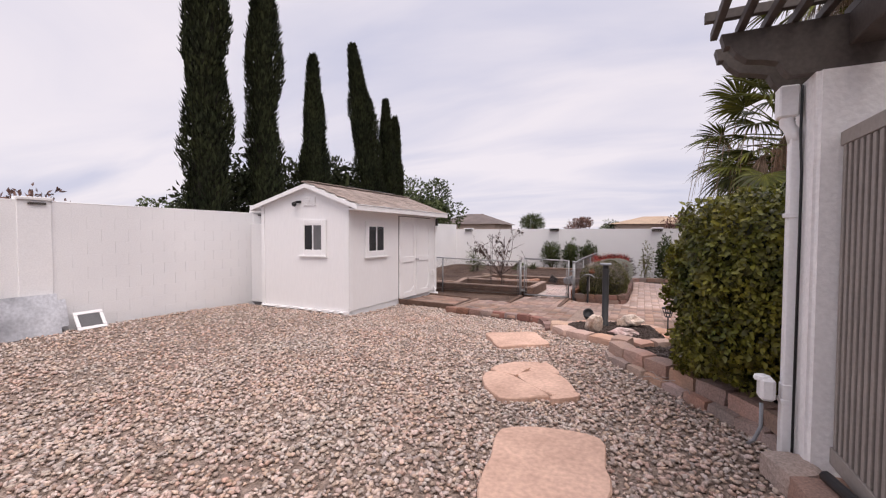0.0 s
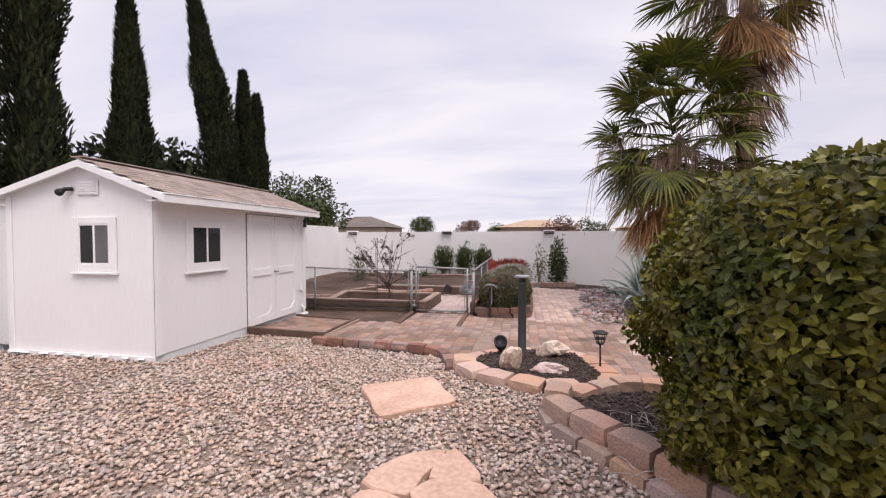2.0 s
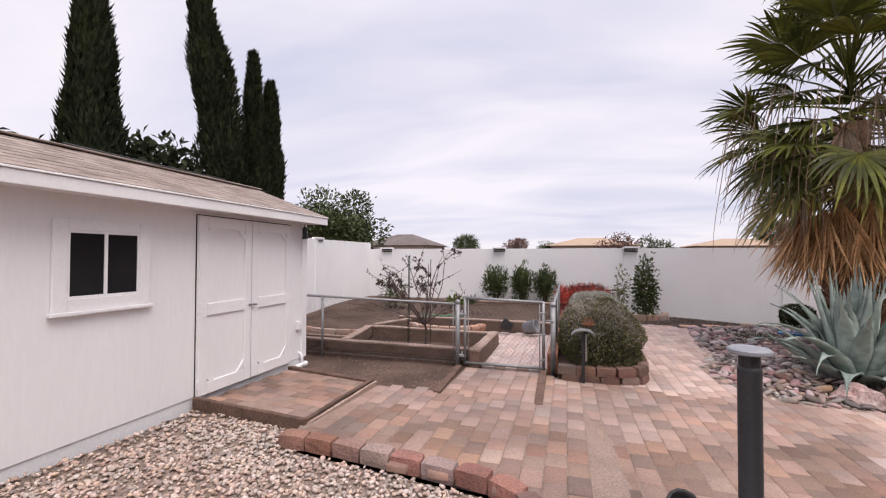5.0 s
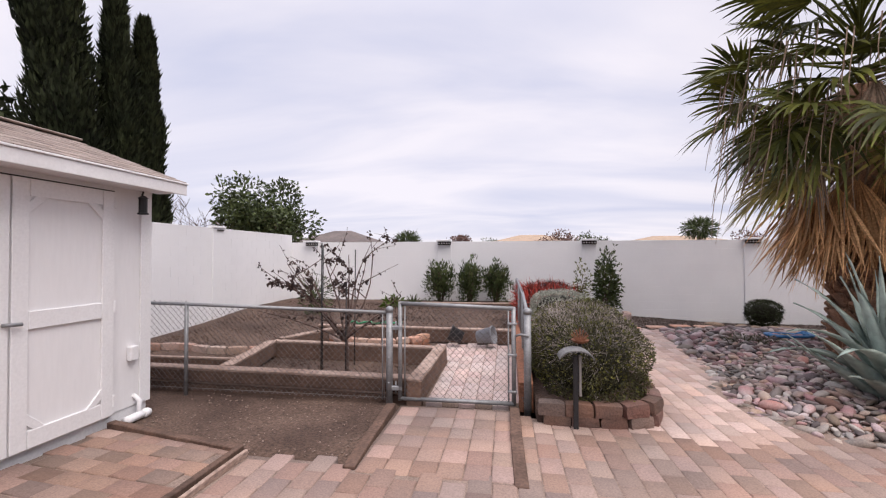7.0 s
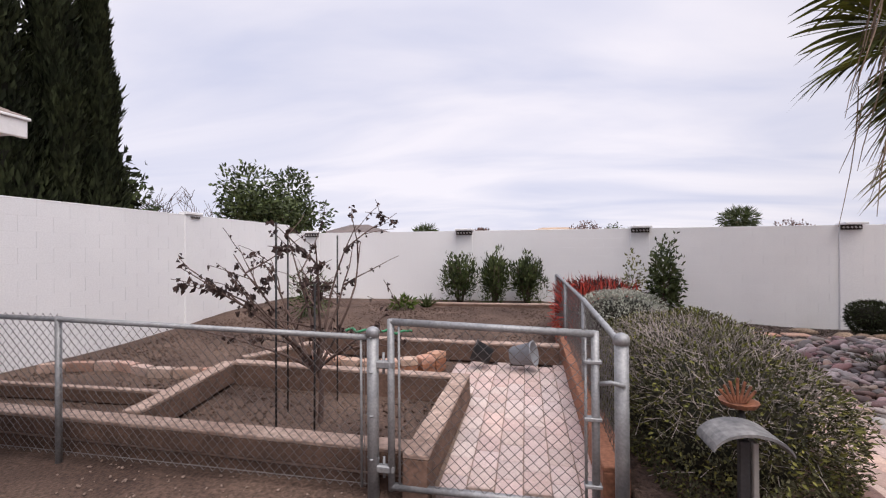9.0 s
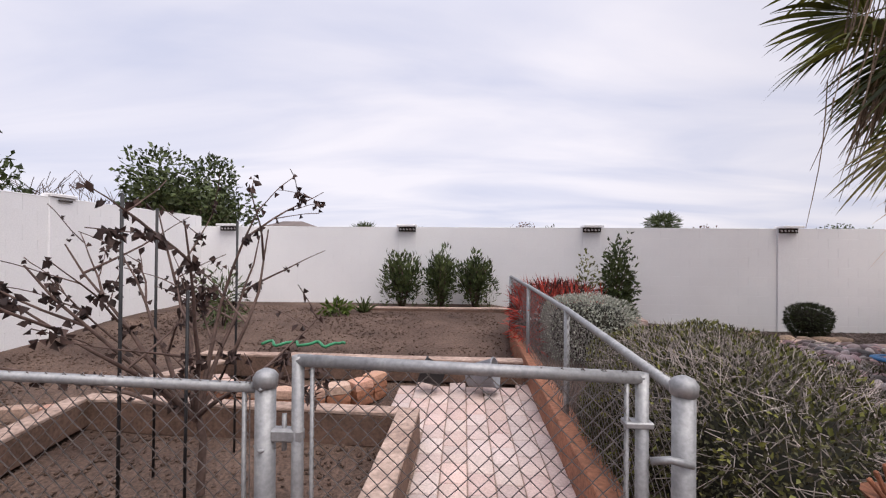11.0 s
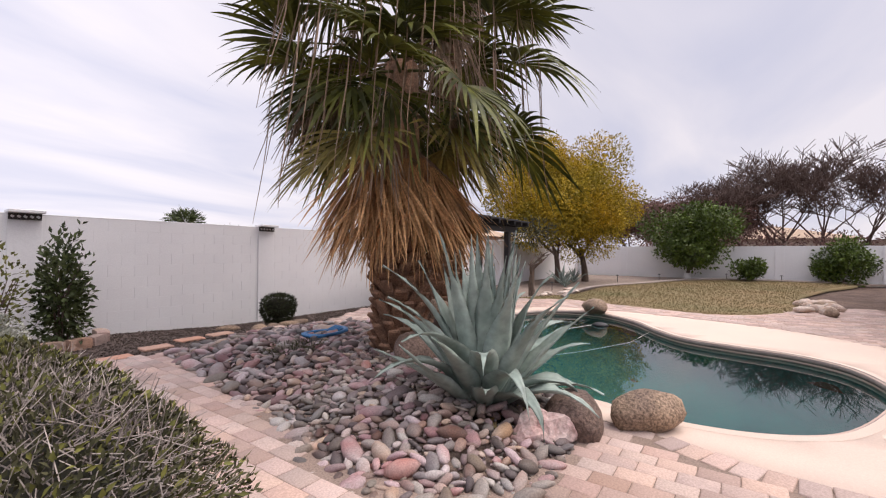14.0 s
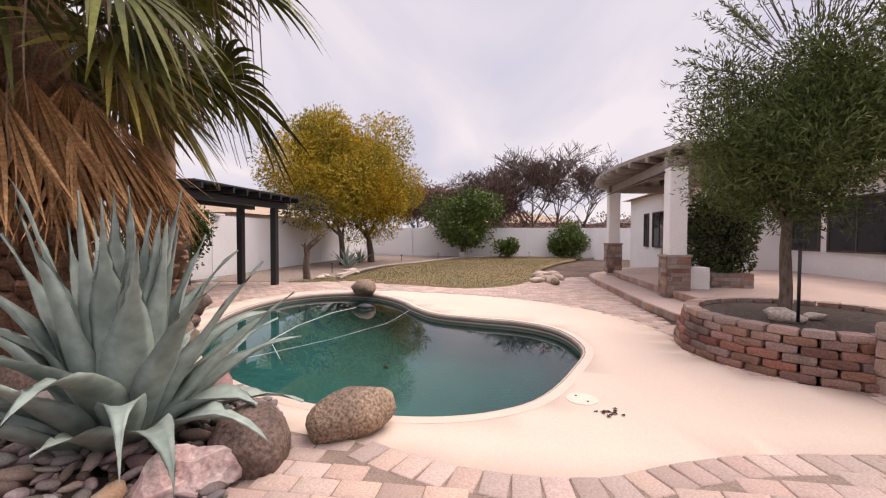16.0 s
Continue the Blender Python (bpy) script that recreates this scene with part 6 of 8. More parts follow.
# ---------- plants ----------
def leaf_mass(center, half, n, L, W, power=2.6, lump=0.22, depth=0.35, seed=0, out=0.9, up=0.15, lumpscale=1.6, zmin=None, cut=0.0, maker=None):
    """Leaves over an uneven rounded body, thinning inwards, with dents and gaps. Returns leaf corners and faces."""
    c, h = np.array(center, float), np.array(half, float)
    d = rdir(n)
    rad = 1.0 / (np.sum(np.abs(d) ** power, 1) ** (1 / power))
    nz = np.array([noise.noise(Vector(q) * lumpscale + Vector((seed * 3.1, seed, 0))) + 0.5 * noise.noise(Vector(q) * lumpscale * 2.7 + Vector((0, seed * 2.0, 5))) for q in d.tolist()])
    k = rad * (1 + lump * nz) * (1 - depth * rng.uniform(0, 1, n) ** 1.7)
    if cut:
        keep = nz > -0.9 + cut
        d, k = d[keep], k[keep]
    P = c + d * k[:, None] * h
    if zmin is not None:
        q = P[:, 2] > zmin
        P, d = P[q], d[q]
    m = len(P)
    D = d * out + rdir(m) * 0.8 + np.array([0, 0, up])
    return (maker or leaf_quads)(P, D, d + rdir(m) * 0.5, rng.uniform(0.7, 1.3, m) * L, rng.uniform(0.7, 1.2, m) * W)


# Near-black solid body: the shade deep in the foliage, put in as colour
def core(center, half, seed, lump=0.2, power=2.6, k=0.72):
    bm = bmesh.new()
    bmesh.ops.create_icosphere(bm, subdivisions=3, radius=1.0)
    for v in bm.verts:
        d = v.co.normalized()
        r = 1 / (sum(abs(a) ** power for a in d) ** (1 / power)) * (1 + lump * noise.noise(d * 1.6 + Vector((seed * 3.1, seed, 0)))) * k
        v.co = Vector((center[0] + d.x * r * half[0], center[1] + d.y * r * half[1], center[2] + d.z * r * half[2]))
    return bm


def branch_tree(root, base, height, r0, seed, spread=0.8, levels=4, material=None, lean=(0, 0), kids=3, first=0.35, name="limb", twist=0.3, minr=0.004):
    """Trunk and limbs that fork and taper; returns the tips."""
    rnd = random.Random(seed)
    tips, bm = [], bmesh.new()

    def grow(p, d, L, r, lv):
        pts, rad, q, dd = [p.copy()], [r], p.copy(), d.copy()
        n = 4 if lv else 6
        for i in range(n):
            dd = (dd + Vector((rnd.uniform(-1, 1), rnd.uniform(-1, 1), rnd.uniform(-0.4, 0.7))) * twist * 0.35).normalized()
            q = q + dd * L / n
            pts.append(q.copy()); rad.append(max(minr, r * (1 - 0.5 * (i + 1) / n)))
        tube(bm, pts, rad, 8 if lv == 0 else (6 if lv < 3 else 4), cap=False)
        if lv >= levels:
            tips.append(q)
            return
        for k in range(kids + (1 if lv == 0 else 0)):
            f = 0.55 + 0.45 * (k + 1) / (kids + 1) if lv else 0.7 + 0.3 * k / kids
            j = min(n, max(1, int(round(f * n))))
            a = rnd.uniform(0, 6.28) + k * 2.1
            side = Vector((math.cos(a), math.sin(a), rnd.uniform(-0.05, 0.45)))
            nd = (dd * (1 - spread * 0.55) + side * spread).normalized()
            grow(pts[j], nd, L * rnd.uniform(0.55, 0.8) if lv else L * rnd.uniform(0.8, 1.1) * (1 - first) / first * 0.5, rad[j] * 0.72, lv + 1)
            if rnd.random() < 0.5:
                tips.append(pts[j])
    grow(Vector(base), Vector((lean[0], lean[1], 1)).normalized(), height * first, r0, 0)
    part(name, bm, material or M["bark"], root, smooth=True)
    return tips


# hedge beside the patio pillar
hd = empty("hedge", "dense clipped hedge with glossy yellow-green leaves in the mulch bed", "hedge", (0.9, 4.3, 0.1))
HC, HH = (1.05, 4.07, 1.06), (1.18, 0.94, 0.86)
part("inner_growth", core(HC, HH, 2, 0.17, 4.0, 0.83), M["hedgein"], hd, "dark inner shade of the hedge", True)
V, F = leaf_mass(HC, HH, 56000, 0.050, 0.036, 4.0, 0.17, 0.20, 2, 0.6, -0.3, 2.2, maker=oval_leaves)
np_part("leaves", V, F, M["hedge"], hd)
for k in range(7):
    x, y = rng.uniform(-0.1, 0.6), rng.uniform(3.7, 5.0)
    tubep("stem", [(x, y, 0.03), (x + rng.uniform(-0.1, 0.1), y + rng.uniform(-0.1, 0.1), 0.25), (x + 0.2, y, 0.55)], [0.014, 0.011, 0.008], M["twig"], hd, seg=6)
for k in range(5):
    x, y = rng.uniform(0.3, 1.6), rng.uniform(3.9, 4.9)
    st_ = tubep("shoot", [(x, y, 1.65), (x + 0.06, y, 1.88), (x + 0.2, y + 0.05, 1.98), (x + 0.32, y + 0.05, 1.96)], [0.005, 0.004, 0.003, 0.002], M["twig"], hd, seg=4)
    pts = np.array([(x + 0.06 + 0.05 * j, y + 0.02, 1.90 + 0.07 * math.sin(j * 0.6)) for j in range(7)])
    V, F = oval_leaves(pts, rdir(7) + np.array([0.3, 0, 0.2]), rdir(7), 0.07, 0.05)
    np_part("shoot_leaf", V, F, M["hedge"], st_)["kind"] = "stuff"
bm = bmesh.new()
for k in range(60):
    x, y = rng.uniform(-0.35, 0.3), rng.uniform(3.9, 5.2)
    a = rng.uniform(0, 6.28)
    tube(bm, [(x, y, 0.075), (x + 0.09 * math.cos(a), y + 0.09 * math.sin(a), 0.10), (x + 0.2 * math.cos(a), y + 0.2 * math.sin(a), 0.09)], 0.0035, 4, False)
o = part("dead_twigs", bm, M["sagetwig"]); tagged(o, "dry fallen twigs on the mulch", "twigs", kind="stuff")

# ---------- fan palms ----------
def frond(root, c, az, el, plen, blade, spread, droop, mt, n=34, name="frond", closed=False):
    a_, e_ = math.radians(az), math.radians(el)
    p = np.array([math.cos(e_) * math.cos(a_), math.cos(e_) * math.sin(a_), math.sin(e_)])
    c = np.array(c, float)
    hub = c + p * plen + np.array([0, 0, -0.10 * plen * plen * max(0, math.cos(e_))])
    e2 = e_ - rng.uniform(0.1, 0.55) if not closed else min(e_ - 0.5, -1.15)
    ax = np.array([math.cos(e2) * math.cos(a_), math.cos(e2) * math.sin(a_), math.sin(e2)])
    sd_ = np.array([-math.sin(a_), math.cos(a_), 0.0])
    tw = rng.uniform(-0.5, 0.5) if not closed else rng.uniform(-0.2, 0.2)
    nn = np.cross(sd_, ax)
    sd_, nn = sd_ * math.cos(tw) + nn * math.sin(tw), nn * math.cos(tw) - sd_ * math.sin(tw)
    V, F, k = [], [], 0
    th = np.linspace(-spread, spread, n)
    dth = th[1] - th[0]
    fuse = 0.5 if not closed else 0.55      # the pleated blade splits into tapering tips from here
    ts = (0.03, 0.25, fuse, 0.64, 0.78, 0.9, 1.0)
    for i, t0 in enumerate(th):
        L = blade * (0.74 + 0.26 * math.cos(t0 * 0.8)) * rng.uniform(0.86, 1.08)
        d = math.cos(t0) * ax + math.sin(t0) * sd_ - nn * 0.22 * abs(math.sin(t0))
        wv = -math.sin(t0) * ax + math.cos(t0) * sd_
        wv = wv + nn * (0.42 if i % 2 else -0.42)
        wv /= np.linalg.norm(wv)
        dr = droop * rng.uniform(0.6, 1.5)
        jit = rdir(1)[0] * (0.06 if not closed else 0.10)
        wf = L * fuse * dth * 1.12
        for t in ts:
            w = (L * t * dth * 1.12 if t <= fuse else wf * (1 - (t - fuse) / (1 - fuse)) ** 0.7 + 0.002) * 0.5
            q = hub + (d + jit * t * t) * L * t + np.array([0, 0, -1.0]) * L * dr * max(0, t - 0.38) ** 2 * 1.0
            V += [q - wv * w, q + wv * w]
        for j in range(len(ts) - 1):
            b = k + j * 2
            F.append((b, b + 1, b + 3, b + 2))
        k += len(ts) * 2
    f = np_part(name, np.array(V), np.array(F), mt, root)
    tubep("leaf_stalk", [c, c + (hub - c) * 0.5 + np.array([0, 0, 0.04 * plen]), hub + ax * 0.05], [0.024, 0.016, 0.008], M["pgreen"] if mt is M["pgreen"] else M["pdeadg"], f, seg=5)
    return f


def strands(root, n, cx, cy, r, z0, z1, lo, hi):
    bm = bmesh.new()
    for _ in range(n):
        a, rr = rng.uniform(0, 6.28), r * math.sqrt(rng.uniform(0.15, 1))
        x, y, z, L = cx + rr * math.cos(a), cy + rr * math.sin(a), rng.uniform(z0, z1), rng.uniform(lo, hi)
        pts = [(x + 0.10 * math.sin(2.5 * t + a) * t + 0.15 * t * math.cos(a), y + 0.10 * math.cos(2 * t + a) * t + 0.15 * t * math.sin(a), z - L * t) for t in np.linspace(0, 1, 6)]
        tube(bm, pts, [0.008, 0.008, 0.007, 0.006, 0.005, 0.003], 3, False)
    o = part("dry_thread", bm, M["pdeadg"], root, "long dry hanging leaf threads")
    o["kind"] = "stuff"


def palm(label, x, y, z0, ztop, zc, r, green, yellow, skirt, grey, seed, skirt_z, blade=0.95):
    global rng
    rng = np.random.default_rng(seed)
    root = empty("fan_palm", label, "palm tree", (x, y, z0), group="fan palms")
    bm = bmesh.new()
    tube(bm, [(x, y, z0 - 0.1), (x, y, z0 + 0.2), (x + 0.02, y, z0 + 1.0), (x, y, ztop)], [r * 1.15, r * 1.0, r * 0.9, r * 0.7], 16)
    part("trunk", bm, M["pbark"], root, smooth=True)
    bm = bmesh.new()
    box(bm, -0.02, 0.03, -0.085, 0.085, -0.06, 0.17, 0.014)
    for v in bm.verts:
        v.co.y *= 1 - 2.0 * max(0, v.co.z - 0.06)
    boot = bpy.data.meshes.new("leaf_base"); bm.to_mesh(boot); bm.free(); boot.materials.append(M["pbark"])
    for i in range(120):   # old leaf bases in a spiral
        a, z = i * 2.399, z0 + 0.05 + 1.75 * (i / 120)
        child("leaf_base", boot, root, (r * 0.95 * math.cos(a), r * 0.95 * math.sin(a), z - z0), (0, 0.5 + rng.uniform(-0.15, 0.35), a + rng.uniform(-0.2, 0.2)), (1.2, rng.uniform(0.8, 1.25), rng.uniform(0.8, 1.4)))
    for i in range(green):
        u = (i + 0.5) / green
        az, el = i * 137.5 + rng.uniform(-15, 15), 78 - 96 * u + rng.uniform(-8, 8)
        frond(root, (x, y, zc + rng.uniform(-0.1, 0.3) + 1.4 * (1 - u)), az, el, rng.uniform(1.0, 1.65), blade * rng.uniform(0.9, 1.12), 1.9, rng.uniform(0.3, 0.9), M["pgreen"], 30)
    for i in range(yellow):
        frond(root, (x, y, zc - 0.25), i * 360 / yellow + rng.uniform(-20, 20), rng.uniform(-30, -6), rng.uniform(0.75, 1.1), blade * 0.95, 1.5, 0.5, M["pyellow"], 28)
    for i in range(grey):
        frond(root, (x, y, zc + rng.uniform(-0.2, 0.5)), i * 137.5 + rng.uniform(-20, 20), rng.uniform(-25, 25), rng.uniform(0.7, 1.3), blade * 0.8, 0.42, 1.0, M["pdeadg"], 16, "dead_frond", True)
    for i in range(skirt):
        frond(root, (x + 0.12 * math.cos(i), y + 0.12 * math.sin(i), skirt_z + rng.uniform(-0.25, 0.25)), i * 360 / skirt + rng.uniform(-12, 12), rng.uniform(-50, -26), rng.uniform(0.42, 0.70), rng.uniform(1.1, 1.35), 0.56, 0.15, M["pdead"], 28, "dead_frond", True)
    return root


PX, PY = 2.72, 12.85
p1 = palm("fan palm with green crown and a skirt of dead fronds", PX, PY, -0.2, 3.7, 3.30, 0.31, 54, 7, 28, 16, 101, 2.72)
for i in range(10):   # older green fronds drooping over the skirt
    frond(p1, (PX, PY, 3.25 + rng.uniform(-0.1, 0.2)), i * 360 / 10 + rng.uniform(-14, 14), rng.uniform(-18, 6), rng.uniform(0.75, 1.1), rng.uniform(0.8, 1.0), 1.5, rng.uniform(0.5, 1.0), M["pgreen"], 28)
strands(p1, 190, PX, PY, 1.7, 2.8, 4.6, 0.4, 1.2)
strands(p1, 26, PX, PY, 2.1, 3.2, 4.4, 1.0, 1.9)
def trunk_skirt(root, x, y, z0, z1, n):
    """Old dead fronds hanging close along a trunk."""
    for i in range(n):
        frond(root, (x, y, z0 + (z1 - z0) * i / n), i * 137.5 + rng.uniform(-15, 15), rng.uniform(-45, -20), rng.uniform(0.3, 0.6), rng.uniform(0.8, 1.1), 0.45, 0.5, M["pdeadg"], 16, "dead_frond", True)


p2 = palm("taller fan palm behind with hanging dead fronds", 4.6, 13.4, -0.2, 8.1, 7.9, 0.26, 34, 4, 16, 24, 102, 7.2, 1.05)
trunk_skirt(p2, 4.6, 13.4, 5.0, 7.2, 34)
strands(p2, 90, 4.6, 13.4, 1.6, 6.4, 8.2, 0.6, 1.6)

# ---------- agave ----------
rng = np.random.default_rng(7)
def agave_leaf(root, c, az, el, L, W, curl, mt, name="leaf", tipcurl=0.0):
    n = 12
    a_ = math.radians(az)
    pts, e, p = [], math.radians(el), np.array(c, float)
    for i in range(n + 1):
        pts.append((p.copy(), e))
        t = i / n
        e -= math.radians(curl) / n * (0.4 + 1.6 * t) + math.radians(tipcurl) / n * (t > 0.6)
        p = p + L / n * np.array([math.cos(e) * math.cos(a_), math.cos(e) * math.sin(a_), math.sin(e)])
    sd_ = np.array([-math.sin(a_), math.cos(a_), 0.0])
    V, F = [], []
    for i, (q, e) in enumerate(pts):
        t = i / n
        w = W * (0.62 + 0.50 * math.sin(math.pi * min(1.0, t * 1.25))) * (1 - t ** 3.2) * (1.0 if t < 0.55 else 1 - 0.75 * ((t - 0.55) / 0.45) ** 1.3) * 0.5 + 0.0015
        th = 0.026 * (1 - t) + 0.004
        up_ = np.array([-math.sin(e) * math.cos(a_), -math.sin(e) * math.sin(a_), math.cos(e)])
        g = w * (0.5 - 0.25 * t)
        wav = 0.012 * math.sin(t * 17 + az) * (t > 0.1)
        V += [q - sd_ * w + up_ * (g + wav), q - sd_ * w * 0.45 + up_ * g * 0.25, q, q + sd_ * w * 0.45 + up_ * g * 0.25, q + sd_ * w + up_ * (g - wav), q + sd_ * w * 0.5 - up_ * th * 0.5, q - up_ * th, q - sd_ * w * 0.5 - up_ * th * 0.5]
    for i in range(n):
        for k in range(8):
            F.append((i * 8 + k, i * 8 + (k + 1) % 8, (i + 1) * 8 + (k + 1) % 8, (i + 1) * 8 + k))
    lf = np_part(name, np.array(V), np.array(F), mt, root, smooth=True)
    # marginal teeth
    T, TF, k = [], [], 0
    for i in range(2, n - 1):
        for s in (0, 4):
            for fr_ in (0.0, 0.5):
                b = V[i * 8 + s] * (1 - fr_) + V[(i + 1) * 8 + s] * fr_
                o = sd_ * (-1 if s == 0 else 1) * 0.0065
                d = (V[(i + 1) * 8 + s] - V[i * 8 + s]); d /= np.linalg.norm(d) + 1e-9
                T += [b - d * 0.003, b + d * 0.003, b + o]; TF.append((k, k + 1, k + 2)); k += 3
    np_part("spines", np.array(T), np.array(TF), M["darkwood"], lf, "small brown marginal teeth")["kind"] = "stuff"
    return lf


ag = empty("agave", "large blue-grey agave with arching toothed leaves among cobbles", "agave", (1.75, 11.1, -0.15))
AC = np.array([1.76, 11.04, -0.15])
for i in range(33):   # upright heart, then leaves that lean and recurve
    u = i / 33
    az = i * 137.5 + rng.uniform(-12, 12)
    el = 88 - 38 * u ** 1.5 + rng.uniform(-5, 5)
    L = 1.42 - 0.10 * u + rng.uniform(-0.14, 0.08)
    curl = rng.uniform(-6, 14) if u < 0.4 else rng.choice([-5, 12, 40, 75], p=[0.3, 0.3, 0.25, 0.15])
    agave_leaf(ag, AC + np.array([0.14 * math.cos(math.radians(az)), 0.14 * math.sin(math.radians(az)), 0.02 + 0.10 * (1 - u)]), az, el, L, 0.185 + 0.05 * rng.uniform(), curl, M["agave"], "leaf", 60 if (u > 0.4 and rng.uniform() < 0.3) else 0)
# broad outer leaves that fold over and touch the stones
for az, el, L, curl, tip in ((-150, 40, 1.0, 30, 0), (-122, 48, 0.95, 90, 90), (-98, 40, 1.0, 60, 30), (-80, 55, 1.0, 110, 60), (-62, 34, 0.95, 55, 0), (-35, 42, 1.15, 35, 20), (-12, 36, 1.3, 25, 0), (18, 40, 1.15, 30, 10), (172, 36, 1.1, -5, 0), (140, 40, 1.0, 15, 0), (-172, 52, 1.15, 20, 0), (-135, 60, 1.2, 85, 70)):
    agave_leaf(ag, AC + np.array([0.15 * math.cos(math.radians(az)), 0.15 * math.sin(math.radians(az)), 0.0]), az, el, L, 0.205, curl, M["agave"], "leaf", tip)
for az, el, L in ((-140, 12, 0.62), (-110, 5, 0.5), (-60, 8, 0.45)):
    agave_leaf(ag, AC + np.array([0, 0, 0.0]), az, el, L, 0.09, 40, M["agaved"], "dry_leaf")


def small_agave(x, y, z, s, n=16, label="small grey agave in the bare bed", mt=None):
    root = empty("agave", label, "agave", (x, y, z))
    for i in range(n):
        agave_leaf(root, (x, y, z), i * 137.5, 80 - 55 * i / n, s * rng.uniform(0.8, 1.1), s * 0.13, 15, mt or M["agave"])


for x, y, s in ((17.4, 15.7, 1.1), (19.7, 15.9, 0.9), (16.6, 15.3, 0.7)):
    small_agave(x, y, -0.27, s, 14)
small_agave(-4.55, 16.85, 0.06, 0.34, 18, "small spiky green plant before the white wall", M["shrub"])

# ---------- garden shrubs ----------
def shrub(name, label, cat, c, h, n, L, W, mt, seed, group="", stems=8, twigs=0, corek=0.0, **kw):
    root = empty(name, label, cat, (c[0], c[1], c[2] - h[2]), group=group)
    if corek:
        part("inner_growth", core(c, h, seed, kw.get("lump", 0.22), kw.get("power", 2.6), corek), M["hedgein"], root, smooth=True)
    V, F = leaf_mass(c, h, n, L, W, seed=seed, **kw)
    np_part("leaves", V, F, mt, root)
    if stems:
        for k in range(stems):
            a, b = rng.uniform(0, 6.28), rng.uniform(0, 6.28)
            zb = c[2] - h[2] - 0.03
            tubep("stem", [(c[0] + 0.12 * h[0] * math.cos(a), c[1] + 0.12 * h[1] * math.sin(a), zb), (c[0] + 0.4 * h[0] * math.cos(a), c[1] + 0.4 * h[1] * math.sin(a), c[2] - 0.2 * h[2]), (c[0] + 0.75 * h[0] * math.cos(b), c[1] + 0.75 * h[1] * math.sin(b), c[2] + 0.6 * h[2])], [0.014, 0.010, 0.004], M["twig"], root, seg=5)
    if twigs:
        bm = bmesh.new()
        for k in range(twigs):
            d = rdir(1)[0]; d[2] = abs(d[2]) * 0.9 + 0.05 if rng.uniform() < 0.8 else d[2]
            d /= np.linalg.norm(d)
            pw_ = kw.get("power", 2.6)
            q = np.array(c) + d * np.array(h) * (1 / np.sum(np.abs(d) ** pw_) ** (1 / pw_)) * 0.9
            e = d + rdir(1)[0] * 0.9
            e /= np.linalg.norm(e)
            if rng.uniform() > 0.12 + 1.1 * max(0.0, d[2] - 0.2):
                continue
            l = rng.uniform(0.07, 0.22)
            tube(bm, [q - e * l * 0.5, q + rdir(1)[0] * 0.028 + d * 0.012, q + e * l * 0.6 + d * 0.02], [0.0024, 0.0020, 0.0012], 3, False)
        o = part("twig_tangle", bm, M["sagetwig"], root, "tangle of grey dry twigs"); o["kind"] = "stuff"
    return root


shrub("sage_bush", "rounded grey-green twiggy sage bush in a brick-edged bed", "bush", (-1.33, 11.2, 0.29), (0.57, 1.12, 0.50), 36000, 0.026, 0.011, M["sage"], 5, corek=0.76, twigs=4600, lump=0.15, power=2.6, depth=0.18, stems=0)
V, F = leaf_mass((-1.33, 11.2, 0.29), (0.58, 1.13, 0.51), 6000, 0.030, 0.014, 2.6, 0.15, 0.10, 5)
np_part("young_leaves", V, F, M["olive_l"], bpy.data.objects["sage_bush"], "few fresh yellow-green leaves")
shrub("silver_bush", "low silvery white-leaved bush by the side fence", "bush", (-1.22, 14.0, 0.33), (0.50, 0.62, 0.40), 9000, 0.035, 0.016, M["white_l"], 6, corek=0.78, twigs=260, lump=0.10, power=3.0, depth=0.16, stems=0)
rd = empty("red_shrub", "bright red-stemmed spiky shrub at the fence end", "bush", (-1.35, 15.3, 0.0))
n = 1200
P = np.c_[rng.uniform(-1.92, -0.85, n), rng.uniform(14.5, 15.9, n), np.zeros(n)]
P[:, 2] = 0.33 + rng.uniform(0, 0.36, n) * (1 - 0.4 * np.abs((P[:, 0] + 1.3) / 0.6) ** 2)
V, F = leaf_quads(P, rdir(n) * 0.55 + np.array([0, 0, 1.1]), rdir(n), rng.uniform(0.12, 0.3, n), 0.014)
np_part("red_growth", V, F, M["red_l"], rd)
V, F = leaf_mass((-1.33, 15.2, 0.38), (0.58, 0.7, 0.38), 1800, 0.16, 0.02, seed=9, depth=0.5)
np_part("dark_growth", V, F, M["deadleaf"], rd)
V, F = leaf_mass((-1.90, 14.5, 0.35), (0.10, 0.9, 0.42), 500, 0.16, 0.014, seed=19, depth=0.7)
np_part("red_growth", V, F, M["red_l"], rd)
for x, w, z1, s in ((-3.95, 0.40, 1.08, 11), (-3.14, 0.30, 1.10, 12), (-2.43, 0.37, 1.14, 13)):
    shrub("oleander", "upright dark green shrub before the white wall", "shrub", (x, 17.62, 0.62), (w, 0.30, 0.52), 1700, 0.12, 0.040, M["shrub"], s, "three shrubs along the wall", 16, lump=0.75, depth=0.9, up=1.0, out=0.6, power=2.0, lumpscale=2.0)
shrub("tall_shrub", "tall loose shrub with pale shoots in a stone-edged bed", "shrub", (0.34, 17.35, 0.45), (0.27, 0.26, 0.86), 2000, 0.10, 0.05, M["shrub"], 15, stems=9, lump=0.6, depth=0.7, lumpscale=2.2)
shrub("tall_shrub", "thin pale shrub beside the tall one", "shrub", (-0.30, 17.3, 0.40), (0.22, 0.20, 0.68), 420, 0.08, 0.04, M["olive_l"], 16, stems=6, lump=0.4, depth=0.9)
